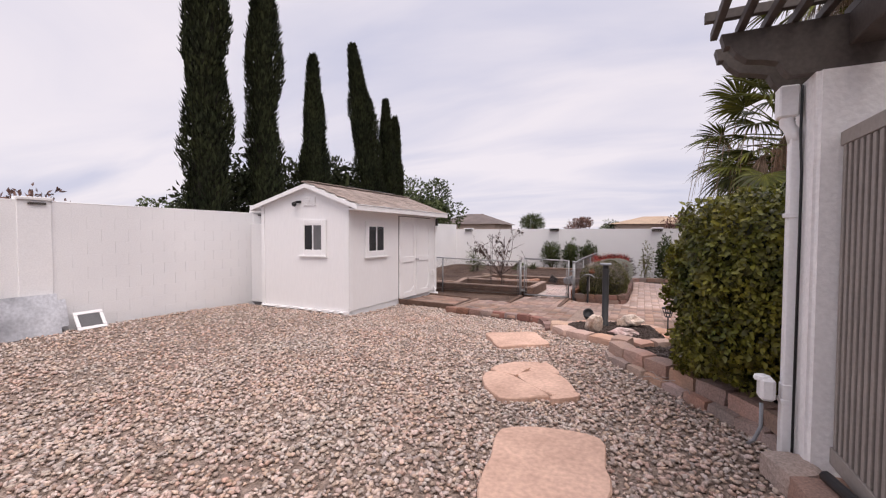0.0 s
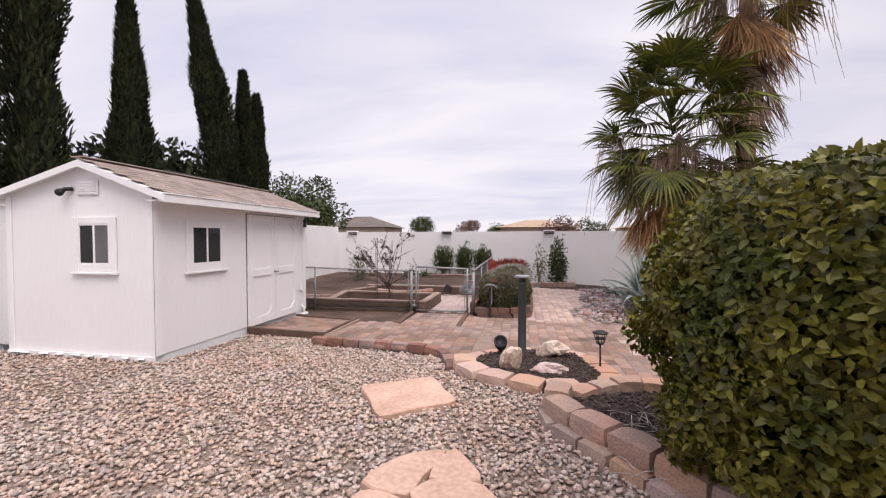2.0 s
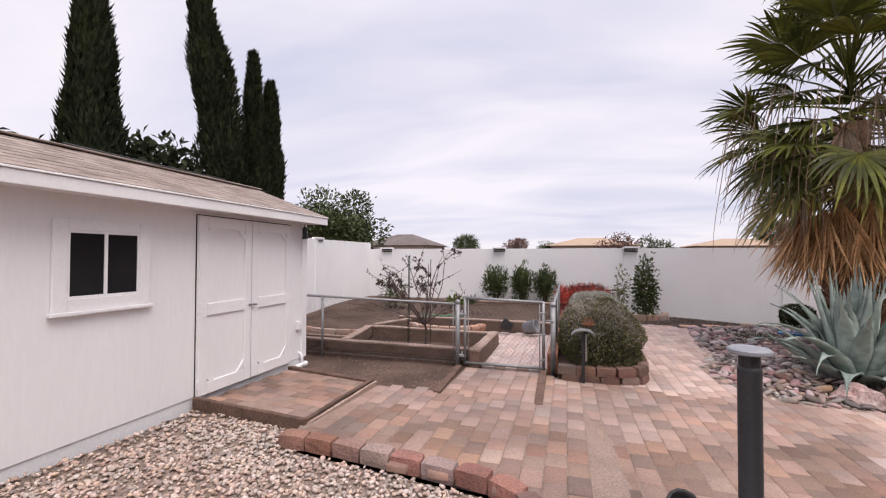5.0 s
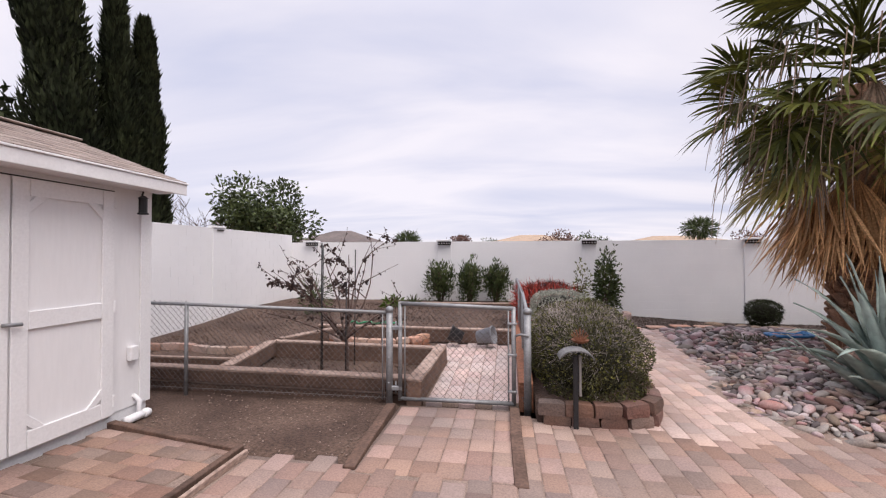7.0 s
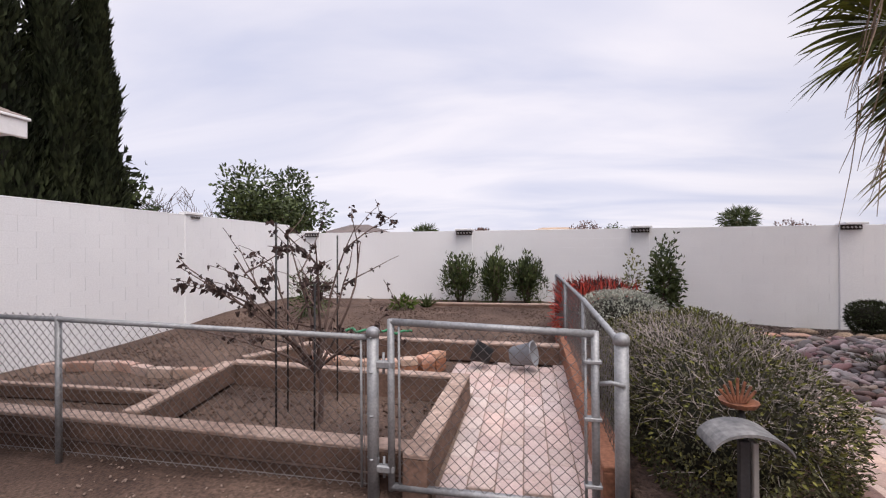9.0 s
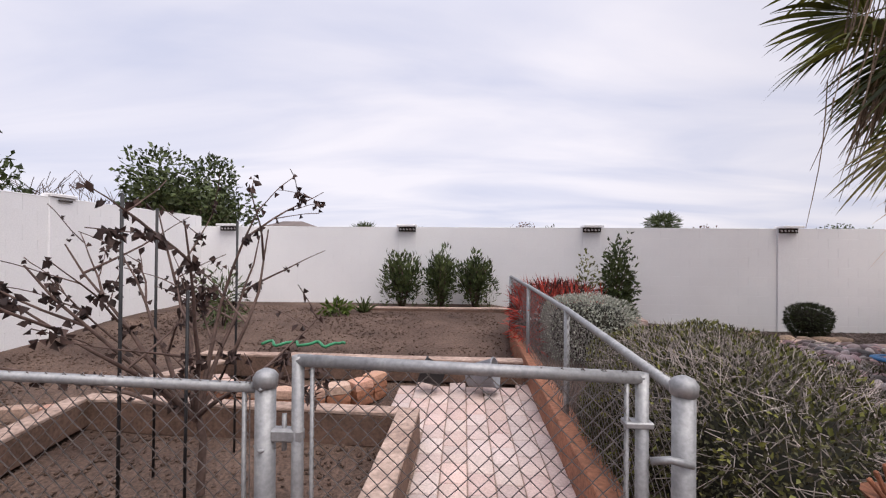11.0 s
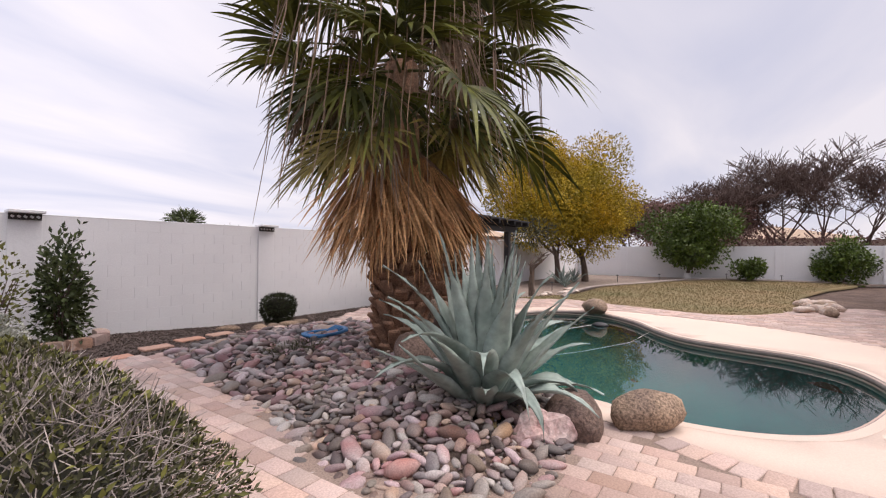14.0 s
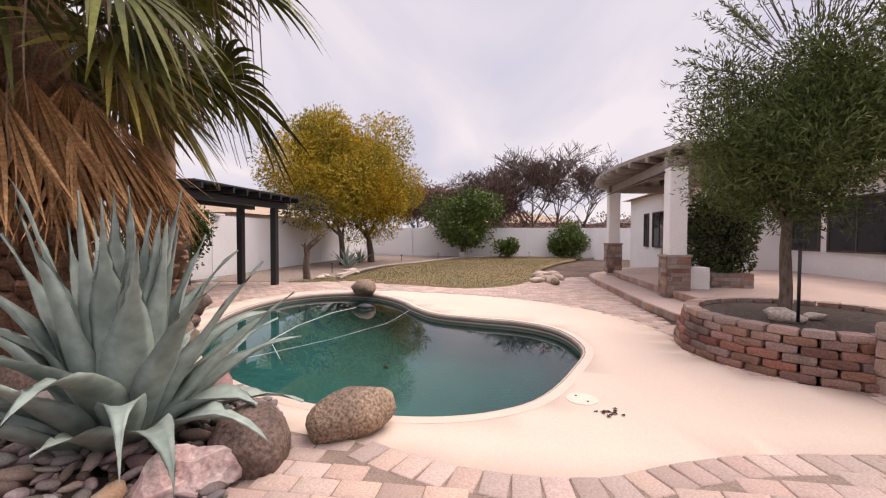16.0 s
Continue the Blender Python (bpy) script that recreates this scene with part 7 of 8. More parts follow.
shrub("low_bush", "round dark bush at the foot of the wall", "bush", (3.92, 17.35, -0.04), (0.33, 0.28, 0.30), 3200, 0.08, 0.016, M["cyp"], 17, corek=0.75, stems=0, lump=0.1, depth=0.2)
shrub("low_plant", "small bright green plant on bare soil", "plant", (-5.0, 16.6, 0.16), (0.24, 0.2, 0.12), 160, 0.14, 0.06, M["citrus"], 18, stems=0, depth=0.8)
shrub("low_plant", "low green groundcover among the cobbles", "plant", (1.75, 13.7, -0.06), (0.45, 0.3, 0.10), 700, 0.07, 0.012, M["sage"], 28, stems=0, depth=0.8)
shrub("wall_plant", "thin spiky green plant in the corner bed", "plant", (-6.6, 15.6, 0.4), (0.35, 0.3, 0.45), 420, 0.16, 0.03, M["shrub"], 29, stems=6, depth=0.9)
for (x, y) in ((2.9, 17.5), (3.25, 17.0), (3.55, 16.95), (3.95, 16.98), (4.25, 17.05)):
    rock("rock", (x, y, float(zs(x, y)) + 0.03), (0.2, 0.14, 0.11), (0, 0, x * 3), int(x * 10), M["boulder"], "rounded brown stone beside the low bush", 0.7, 0.1, 2)

# leafless tree with dark withered leaves, tied to stakes
bt = empty("young_tree", "leafless young tree with dark withered leaves in a raised bed", "tree", (-4.14, 11.27, -0.05))
tips = []
bm = bmesh.new()
rnd = random.Random(5)
def twig(p, d, L, r, lv):
    pts, q = [p.copy()], p.copy()
    for i in range(6):
        d = (d + Vector((rnd.uniform(-1, 1), rnd.uniform(-1, 1), rnd.uniform(-0.5, 0.35))) * 0.16).normalized()
        q = q + d * L / 6
        pts.append(q.copy())
        tips.append(q.copy())
    tube(bm, pts, [max(0.0025, r * (1 - 0.75 * i / 6)) for i in range(7)], 5, False)
    if lv < 2:
        for k in (2, 3, 4, 5):
            if rnd.random() < 0.48:
                a = rnd.uniform(0, 6.28)
                twig(pts[k], (d * 0.5 + Vector((math.cos(a), math.sin(a), rnd.uniform(0.0, 0.6)))).normalized(), L * 0.5, r * 0.5, lv + 1)
tube(bm, [(-4.14, 11.27, -0.12), (-4.12, 11.26, 0.2), (-4.16, 11.22, 0.45)], [0.024, 0.02, 0.018], 7, False)
for a, e, L in ((2.9, 0.75, 1.25), (3.4, 0.95, 1.25), (1.6, 1.05, 1.15), (0.3, 1.0, 1.15), (-0.5, 0.55, 0.85), (4.6, 0.95, 1.05), (2.3, 1.2, 1.3), (5.4, 1.05, 1.15), (3.3, 0.5, 1.1), (0.9, 1.25, 1.25), (3.9, 0.8, 1.1)):
    twig(Vector((-4.15, 11.23, 0.3 + 0.015 * L)), Vector((math.cos(a) * math.cos(e), math.sin(a) * math.cos(e), math.sin(e))), L, 0.016, 0)
part("branch_work", bm, M["twig"], bt, smooth=True)
T = np.array([tuple(t) for t in tips]); T = T[T[:, 2] > 0.35]
pick = T[rng.integers(0, len(T), 300)] + rng.normal(0, 0.012, (300, 3))
V, F = leaf_quads(pick, rdir(300) * 0.6 + np.array([0, 0, -0.7]), rdir(300), rng.uniform(0.025, 0.06, 300), rng.uniform(0.02, 0.045, 300), 0.5)
clump = np.repeat(T[rng.integers(0, len(T), 40)], 9, 0) + rng.normal(0, 0.018, (360, 3))
V2, F2 = leaf_quads(clump, rdir(360) * 0.7 + np.array([0, 0, -0.8]), rdir(360), rng.uniform(0.03, 0.07, 360), rng.uniform(0.025, 0.045, 360), 0.6)
V, F = np.vstack([V, V2]), np.vstack([F, F2 + len(V)])
np_part("withered_leaves", V, F, M["deadleaf"], bt, "dark curled withered leaves")
for x, y, z in ((-4.31, 10.9, 1.52), (-4.53, 11.42, 1.50), (-4.22, 11.76, 1.45), (-4.05, 11.0, 1.05)):
    o = tubep("plant_stake", [(x, y, -0.12), (x + 0.01, y, z)], 0.008, M["black"], None, seg=6)
    tagged(o, "thin dark plant stake beside the young tree", "stake", group="plant stakes")

# ---------- cypresses behind the west wall ----------
def cypress(x, y, z0, h, r, seed, lean=(0, 0)):
    root = empty("cypress", "tall narrow dark green cypress behind the white wall", "tree", (x, y, z0), group="cypresses")
    n = int(7000 + 2600 * h * r)
    t = rng.uniform(0, 1, n) ** 0.85
    prof = r * np.minimum(1, (t * 9 + 0.35)) * np.clip((1 - t) * 2.1, 0, 1) ** 0.62 * (0.92 + 0.08 * np.sin(t * 23 + seed))
    a = rng.uniform(0, 6.28, n)
    lump = 1 + 0.55 * np.array([noise.noise(Vector((math.cos(q) * 1.2, math.sin(q) * 1.2, w * h * 0.9 + seed * 7))) for q, w in zip(a, t)])
    rr = prof * lump * (1.12 - 0.4 * rng.uniform(0, 1, n) ** 1.3)
    P = np.c_[x + lean[0] * t * h + rr * np.cos(a), y + lean[1] * t * h + rr * np.sin(a), z0 + t * h]
    D = np.c_[np.cos(a) * 0.45, np.sin(a) * 0.45, np.full(n, 1.0)] + rdir(n) * 0.35
    V, F = leaf_quads(P, D, np.c_[np.cos(a), np.sin(a), np.zeros(n)] + rdir(n) * 0.4, rng.uniform(0.08, 0.24, n), rng.uniform(0.03, 0.07, n), 0.4)
    np_part("foliage", V, F, M["cyp"], root)
    # dark tapered body painted as the shade inside the cypress
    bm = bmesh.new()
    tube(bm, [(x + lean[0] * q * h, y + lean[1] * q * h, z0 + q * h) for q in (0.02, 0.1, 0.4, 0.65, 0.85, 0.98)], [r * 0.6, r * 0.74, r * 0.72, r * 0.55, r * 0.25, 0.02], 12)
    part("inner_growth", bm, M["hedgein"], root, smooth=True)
    tubep("trunk", [(x, y, -0.45), (x, y, z0 + 0.5)], [0.2, 0.15], M["bark"], root)


cypress(-9.45, 5.9, 0.2, 11.5, 0.42, 1)
cypress(-9.45, 7.5, 0.2, 11.0, 0.35, 2)
cypress(-9.5, 9.4, 0.3, 6.5, 0.33, 3)
cypress(-9.35, 12.85, 0.3, 7.75, 0.48, 4, (-0.05, -0.16))
cypress(-9.16, 13.12, 0.3, 6.1, 0.27, 5, (0.0, -0.05))
cypress(-9.14, 13.6, 0.3, 5.6, 0.27, 6, (0.0, -0.03))


def crown_tree(name, label, base, th, r0, c, h, n, L, W, mt, seed, clumps=10, bark="bark", levels=3, group="", spread=0.75, first=0.4, loose=0.5, ontips=0.0):
    """A tree: forked tapering limbs and a crown of leaf clumps with gaps."""
    root = empty(name, label, "tree", base, group=group)
    tips = branch_tree(root, base, th, r0, seed, spread, levels, M[bark], first=first, kids=3, name="trunk")
    rr = np.random.default_rng(seed)
    if ontips:
        T = np.array([tuple(q) for q in tips])
        P = T[rr.integers(0, len(T), n)] + rr.normal(0, ontips, (n, 3))
        V, F = leaf_quads(P, rdir(n) + np.array([0, 0, 0.2]), rdir(n), rr.uniform(0.7, 1.3, n) * L, rr.uniform(0.7, 1.2, n) * W)
        np_part("crown", V, F, mt, root)
        return root
    VV, FF, k = [], [], 0
    for i in range(clumps):
        d = rr.normal(size=3); d /= np.linalg.norm(d)
        q = np.array(c) + d * np.array(h) * rr.uniform(0.35, 0.72) ** (1 / 1.5)
        s = rr.uniform(0.42, 0.62)
        V, F = leaf_mass(q, np.array(h) * s, n // clumps, L, W, 2.2, 0.35, loose, seed * 10 + i, 0.7, 0.1, 2.0)
        VV.append(V); FF.append(F + k); k += len(V)
    np_part("crown", np.vstack(VV), np.vstack(FF), mt, root)
    return root


for i, (x, y, z, s) in enumerate(((-11.6, 11.6, 3.0, 1.5), (-11.6, 14.4, 2.8, 1.4), (-12.0, 8.8, 2.7, 1.4), (-14, 16.5, 2.6, 1.6), (-13.5, 3.0, 2.0, 1.8))):
    crown_tree("leafy_tree", "dark leafy tree behind the white wall", (x, y, -0.45), 2.8, 0.12, (x, y, z), (s, s, s * 0.75), 2600, 0.20 if i < 4 else 0.10, 0.12 if i < 4 else 0.05, M["cyp"] if i < 3 else (M["shrub"] if i < 4 else M["russet"]), 60 + i, 9, levels=2 if i < 4 else 4, ontips=0.0 if i < 4 else 0.16)
crown_tree("green_tree", "rounded green tree beyond the garden wall", (-15.6, 28.5, -0.45), 5.0, 0.2, (-15.6, 28.5, 3.7), (2.4, 2.4, 2.1), 8000, 0.26, 0.15, M["shrub"], 71, 16, levels=3)
for i, (x, y) in enumerate(((-20.5, 27.0), (-23, 26.5), (-19, 30))):
    root = empty("bare_tree", "grey leafless tree beyond the wall", "tree", (x, y, -0.45), group="bare trees")
    branch_tree(root, (x, y, -0.45), 5.0, 0.12, 80 + i, 0.6, 4, M["twig"], first=0.35, kids=3, minr=0.012, name="trunk")

# yellow trees in the far bed
crown_tree("autumn_tree", "yellow-green autumn shade tree on the lawn edge", (18.5, 16.3, -0.27), 4.2, 0.17, (17.9, 16.4, 4.1), (3.1, 2.3, 2.5), 46000, 0.15, 0.06, M["yellow"], 91, 16, group="autumn trees", levels=3)
crown_tree("autumn_tree", "yellow-green autumn shade tree near the wall", (20.6, 15.6, -0.27), 4.2, 0.19, (20.9, 15.2, 3.9), (3.1, 2.5, 2.7), 46000, 0.15, 0.06, M["yellow"], 92, 16, group="autumn trees", levels=3)
ct = crown_tree("citrus_tree", "round green citrus tree with white painted trunk", (26.3, 11.45, -0.27), 2.6, 0.14, (26.3, 11.45, 2.3), (2.5, 2.4, 1.65), 12000, 0.20, 0.11, M["citrus"], 93, 14, levels=3, first=0.3)
tubep("painted_foot", [(26.3, 11.45, -0.3), (26.3, 11.45, 0.1)], [0.175, 0.165], M["trim"], ct, "white painted trunk foot", 10)
crown_tree("citrus_bush", "small round green citrus bush by the far wall", (26.3, 8.45, -0.27), 0.8, 0.05, (26.3, 8.45, 0.55), (0.85, 0.85, 0.75), 2200, 0.15, 0.09, M["citrus"], 94, 6, levels=2)
crown_tree("citrus_bush", "large round dark green bush by the far wall", (27.0, 4.75, -0.27), 1.0, 0.06, (27.0, 4.75, 0.85), (1.25, 1.25, 1.1), 5200, 0.15, 0.09, M["citrus"], 95, 9, levels=2)
crown_tree("wall_bush", "dense green bush against the back wall", (9.2, 17.3, -0.35), 1.0, 0.06, (9.2, 17.25, 0.85), (1.0, 0.75, 1.1), 4200, 0.12, 0.07, M["citrus"], 96, 9, levels=2)
# pruned gnarled tree by the dark pergola
gt = empty("pruned_tree", "gnarled pruned grey tree with sparse leaves", "tree", (12.0, 14.9, -0.27))
gtips = branch_tree(gt, (12.0, 14.9, -0.27), 2.2, 0.12, 33, 0.85, 2, M["bark"], first=0.5, kids=3, twist=0.7, name="trunk")
V, F = leaf_mass((12.0, 14.9, 1.9), (1.0, 0.9, 0.45), 600, 0.15, 0.05, seed=35, depth=0.9)
np_part("leaves", V, F, M["sage"], gt)
# russet and bare trees beyond the east wall
for i, (x, y, h_, s) in enumerate(((40, 13.8, 8.6, 3.2), (41, 10.8, 9.2, 3.2), (42, 17.5, 8.2, 3.0))):
    crown_tree("russet_tree", "reddish-brown sparse winter tree beyond the wall", (x, y, -0.45), h_ * 0.8, 0.22, (x, y, h_ * 0.6), (s, s, h_ * 0.40), 24000, 0.22, 0.12, M["russet"], 120 + i, 24, "twig", 5, "winter trees", ontips=0.42, first=0.33)
for i, (x, y, h_) in enumerate(((40, 7.2, 11.5), (40, 4.0, 12.0), (43, 1.0, 10.5), (46, 5.5, 12), (38, 8.8, 9.5), (41, 6.0, 11.0))):
    root = empty("bare_tree", "bare spreading winter tree beyond the wall", "tree", (x, y, -0.45), group="winter trees")
    branch_tree(root, (x, y, -0.45), h_ * 0.85, 0.17, 140 + i, 0.66, 5, M["twig"], first=0.33, kids=4, minr=0.017, twist=0.24, name="trunk")
for i in range(5):
    x, y = 34 + 2 * (i % 2), 0.5 + 3.4 * i
    shrub("far_bush", "brown winter bush beyond the wall", "bush", (x, y, 1.4), (1.8, 1.8, 1.5), 900, 0.25, 0.1, M["russet"], 150 + i, "far bushes", stems=0, depth=0.8)
# low growth and small palms beyond the north wall
for i, (x, y, z, s) in enumerate(((3.5, 55, 2.6, 2.2), (7.5, 56, 2.4, 2.0), (-8, 57, 2.6, 1.6), (-4, 57, 2.2, 1.5), (22, 52, 2.5, 2.2), (33, 50, 2.6, 2.4), (-30, 45, 3.0, 2.5), (-24, 14, 2.0, 1.8), (-26, 9, 2.2, 2.2), (-28, 2, 2.0, 2.4), (-22, -3, 1.6, 1.5))):
    crown_tree("distant_tree", "distant low tree beyond the garden wall", (x, y, -0.45), z + 0.5, 0.12, (x, y, z), (s, s, s * 0.7), 1100, 0.28, 0.15, M["shrub"] if i % 2 else M["russet"], 160 + i, 7, levels=2, group="distant trees")
for i, (x, y, z) in enumerate(((-14.2, 57, 3.0), (17.6, 53, 3.9))):
    if z:
        root = empty("distant_palm", "small distant fan palm", "palm tree", (x, y, -0.45), group="distant palms")
        tubep("trunk", [(x, y, -0.45), (x, y, z)], [0.25, 0.18], M["pbark"], root)
        V, F = leaf_mass((x, y, z + 0.2), (1.3, 1.3, 0.8), 900, 0.75, 0.10, 2.0, 0.2, 0.9, 170 + i, 1.2, 0.0)
        np_part("crown", V, F, M["shrub"], root)

# tree in the round planter
wt = empty("planter_tree", "fine-leaved green tree in the round block planter", "tree", (5.05, 5.45, 0.3))
wtips = branch_tree(wt, (5.05, 5.45, 0.25), 3.0, 0.075, 52, 0.5, 3, M["bark"], first=0.5, kids=3, name="trunk")
VV, FF, k = [], [], 0
rr = np.random.default_rng(52)
for i in range(95):
    d = rr.normal(size=3); d /= np.linalg.norm(d); d[2] *= 0.68 if d[2] < 0 else 1.0
    q = np.array([5.4, 4.95, 2.55]) + d * np.array([1.4, 1.4, 1.75]) * rr.uniform(0.1, 1.0) ** (0.5 if d[2] < 0.2 else 1.4)
    V, F = leaf_mass(q, np.array([0.45, 0.45, 0.42]), 800, 0.085, 0.019, 2.0, 0.35, 0.9, 500 + i, 0.8, 0.35)
    VV.append(V); FF.append(F + k); k += len(V)
for i in range(80):   # wispy shoots standing out of the crown
    d = rr.normal(size=3); d[2] = abs(d[2]) + 0.15; d /= np.linalg.norm(d)
    s0 = np.array([5.4, 4.95, 2.95]) + d * 1.25
    m_ = 34
    P = s0 + d * np.linspace(0, rr.uniform(0.3, 0.6), m_)[:, None] + rng.normal(0, 0.012, (m_, 3))
    tubep("shoot", [s0 - d * 0.4, s0, P[-1]], [0.007, 0.005, 0.002], M["bark"], wt, seg=4)
    V, F = leaf_quads(P, d * 0.8 + rdir(m_) * 0.8, rdir(m_), 0.085, 0.016)
    VV.append(V); FF.append(F + k); k += len(V)
np_part("crown", np.vstack(VV), np.vstack(FF), M["willow"], wt)

# clods and litter on the garden soil
SO = np.array([(-8.3, 10.7), (-3.2, 10.6), (-3.2, 11.9), (-2.1, 13.4), (-2.1, 17.0), (-8.3, 17.8)])
P = scatter(SO, 9000)
V, F = chips(P, zs(P[:, 0], P[:, 1]) + 0.004, rng.uniform(0.006, 0.022, len(P)), 0.6, 0.3)
tagged(np_part("soil_clods", V, F, M["soil"]), "small clods and stones on the garden soil", "soil", kind="stuff")
P = scatter(np.array([(-5.4, 9.45), (-4.1, 9.15), (-3.35, 9.1), (-3.35, 10.4), (-5.4, 10.4)]), 260)
V, F = chips(P, np.full(len(P), -0.118), rng.uniform(0.004, 0.012, len(P)), 0.6, 0.3)
tagged(np_part("soil_clods", V, F, M["sand"]), "scattered gravel bits on the bare earth", "gravel", kind="stuff")
# ---------- patio pillar, beam and louvred panel beside the start ----------
pil = empty("patio_pillar", "white stucco patio pillar with downspout", "pillar", (0.7, 2.85, 0), kind="structure")
bm = bmesh.new()
box(bm, 0.475, 0.93, 2.65, 3.05, -0.3, 2.47)
bmesh.ops.bevel(bm, geom=[e for e in bm.edges if abs(e.verts[0].co.z - e.verts[1].co.z) > 1], offset=0.025, segments=3, affect='EDGES')
part("shaft", bm, M["stucco"], pil)
ds = empty("downspout", "white painted rain downspout with cable clips", "downspout", (0.438, 2.87, 0))
bm = bmesh.new()
for (a, b) in (((0.438, 2.87, -0.02), (0.438, 2.87, 0.55)), ((0.438, 2.87, 0.46), (0.438, 2.87, 2.12))):
    w = 0.040 if a[2] < 0.2 else 0.035
    box(bm, a[0] - w, a[0] + w, a[1] - w, a[1] + w, a[2], b[2], 0.008)
part("pipe", bm, M["trim"], ds)
tubep("elbow", [(0.438, 2.87, 2.10), (0.425, 2.88, 2.17), (0.40, 2.90, 2.22), (0.395, 2.90, 2.40)], 0.042, M["trim"], ds, seg=10)
boxp("outlet_head", (0.345, 0.45, 2.84, 2.96, 2.26, 2.46), M["trim"], ds, bevel=0.01)
for z in (0.42, 1.62):
    boxp("strap", (0.392, 0.474, 2.826, 2.916, z, z + 0.03), M["trim"], ds, bevel=0.003)
tubep("cable", [(0.452, 2.80, 0.1), (0.455, 2.80, 1.9), (0.45, 2.82, 2.15), (0.46, 2.85, 2.45)], 0.008, M["black"], ds, seg=5)
ob_ = empty("outdoor_socket", "white weatherproof socket box with grey conduit", "socket", (0.33, 2.85, 0.45))
boxp("box", (0.28, 0.365, 2.80, 2.92, 0.43, 0.58), M["trim"], ob_, bevel=0.018)
bm = bmesh.new(); lathe(bm, [(0.045, 0), (0.05, 0.01), (0.045, 0.03), (0.01, 0.04)], 12, Matrix.Translation((0.30, 2.86, 0.555))); part("cover", bm, M["trim"], ob_)
tubep("conduit", [(0.30, 2.86, 0.40), (0.30, 2.86, 0.24), (0.26, 2.84, 0.15), (0.24, 2.9, 0.10)], 0.012, M["greyplast"], ob_, seg=6)
# beam with a scrolled end
bmn = empty("pergola", "dark taupe wooden patio pergola with lattice slats", "pergola", (0.6, 2.8, 2.47), kind="structure")
bm = bmesh.new()
prof = [(6.0, 2.47), (0.36, 2.47), (0.33, 2.50), (0.30, 2.56), (0.22, 2.585), (0.14, 2.60), (0.08, 2.65), (0.05, 2.70), (0.02, 2.70), (0.0, 2.78), (6.0, 2.78)]
for y0 in (2.68, 2.92):
    f0, f1 = [bm.verts.new((x, y0, z)) for x, z in prof], [bm.verts.new((x, y0 + 0.09, z)) for x, z in prof]
    bm.faces.new(f0); bm.faces.new(f1[::-1])
    for i in range(len(prof)):
        bm.faces.new((f0[i], f1[i], f1[(i + 1) % len(prof)], f0[(i + 1) % len(prof)]))
part("beam", bm, M["pergbrown"], bmn)
for k in range(6):
    y = 2.62 - 0.42 * k
    boxp("batten", (-0.10, 6.0, y - 0.02, y + 0.025, 2.84, 2.90), M["pergbrown"], bmn, bevel=0.004)
for k in range(16):
    x = -0.03 + 0.135 * k
    boxp("slat", (x - 0.02, x + 0.02, -0.5, 2.78, 2.785, 2.838), M["pergbrown"], bmn, bevel=0.003)
boxp("rafter", (0.62, 0.78, -0.5, 2.9, 2.60, 2.78), M["pergbrown"], bmn, bevel=0.006)
# louvred panel
lv = empty("louvre_panel", "taupe metal privacy panel with upright louvres", "panel", (0.62, 2.0, 0.2), kind="structure")
boxp("top_rail", (0.585, 0.635, 0.3, 2.645, 2.02, 2.10), M["louver"], lv)
boxp("bottom_rail", (0.585, 0.635, 0.3, 2.645, 0.17, 0.27), M["louver"], lv)
for k in range(34):
    y = 2.60 - 0.068 * k
    boxp("louvre", (0.590, 0.628, y - 0.018, y + 0.018, 0.272, 2.018), M["louver"], lv, bevel=0.003)
# black sheet added behind the louvres to paint the shade in their gaps
boxp("backing", (0.65, 0.66, 0.3, 2.64, 0.2, 2.08), M["black"], lv, "dark sheet for the shaded gaps between louvres", bevel=0)
tl = tubep("black_tool", [(0.50, 2.42, 0.19), (0.56, 2.05, 0.20), (0.60, 1.6, 0.20)], [0.03, 0.03, 0.05], M["black"], None, "", 8)
tagged(tl, "black plastic tool lying on the edging blocks", "tool")

# ---------- house beyond the pool ----------
HS = empty("house", "white stucco single-storey house with dark sliding windows", "house", (12, -0.3, 0), kind="structure")
boxp("main_wall", (3.0, 14.6, -0.5, -0.3, -0.4, 2.75), M["stucco"], HS, bevel=0.01)
boxp("wing_wall", (14.6, 20.0, -6.0, 3.0, -0.4, 2.75), M["stucco"], HS, bevel=0.01)
bm = bmesh.new()
pr = [(-6.3, 2.74), (3.3, 2.74), (-1.5, 4.2)]
f0, f1 = [bm.verts.new((14.2, y, z)) for y, z in pr], [bm.verts.new((20.4, y, z)) for y, z in pr]
bm.faces.new(f0); bm.faces.new(f1[::-1])
for i in range(3):
    bm.faces.new((f0[i], f1[i], f1[(i + 1) % 3], f0[(i + 1) % 3]))
part("wing_roof", bm, M["rooftile"], HS, "tan tiled roof")
bm = bmesh.new()
q = [(2.4, 0.1, 2.70), (14.25, 0.1, 2.70), (14.25, -4.5, 4.1), (2.4, -4.5, 4.1), (2.4, 0.1, 2.82), (14.25, 0.1, 2.82), (14.25, -4.5, 4.22), (2.4, -4.5, 4.22)]
vs = [bm.verts.new(v) for v in q]
for f in ((0, 1, 2, 3), (4, 7, 6, 5), (0, 4, 5, 1), (1, 5, 6, 2), (2, 6, 7, 3), (3, 7, 4, 0)):
    bm.faces.new([vs[i] for i in f])
part("main_roof", bm, M["rooftile"], HS, "tan tiled roof")
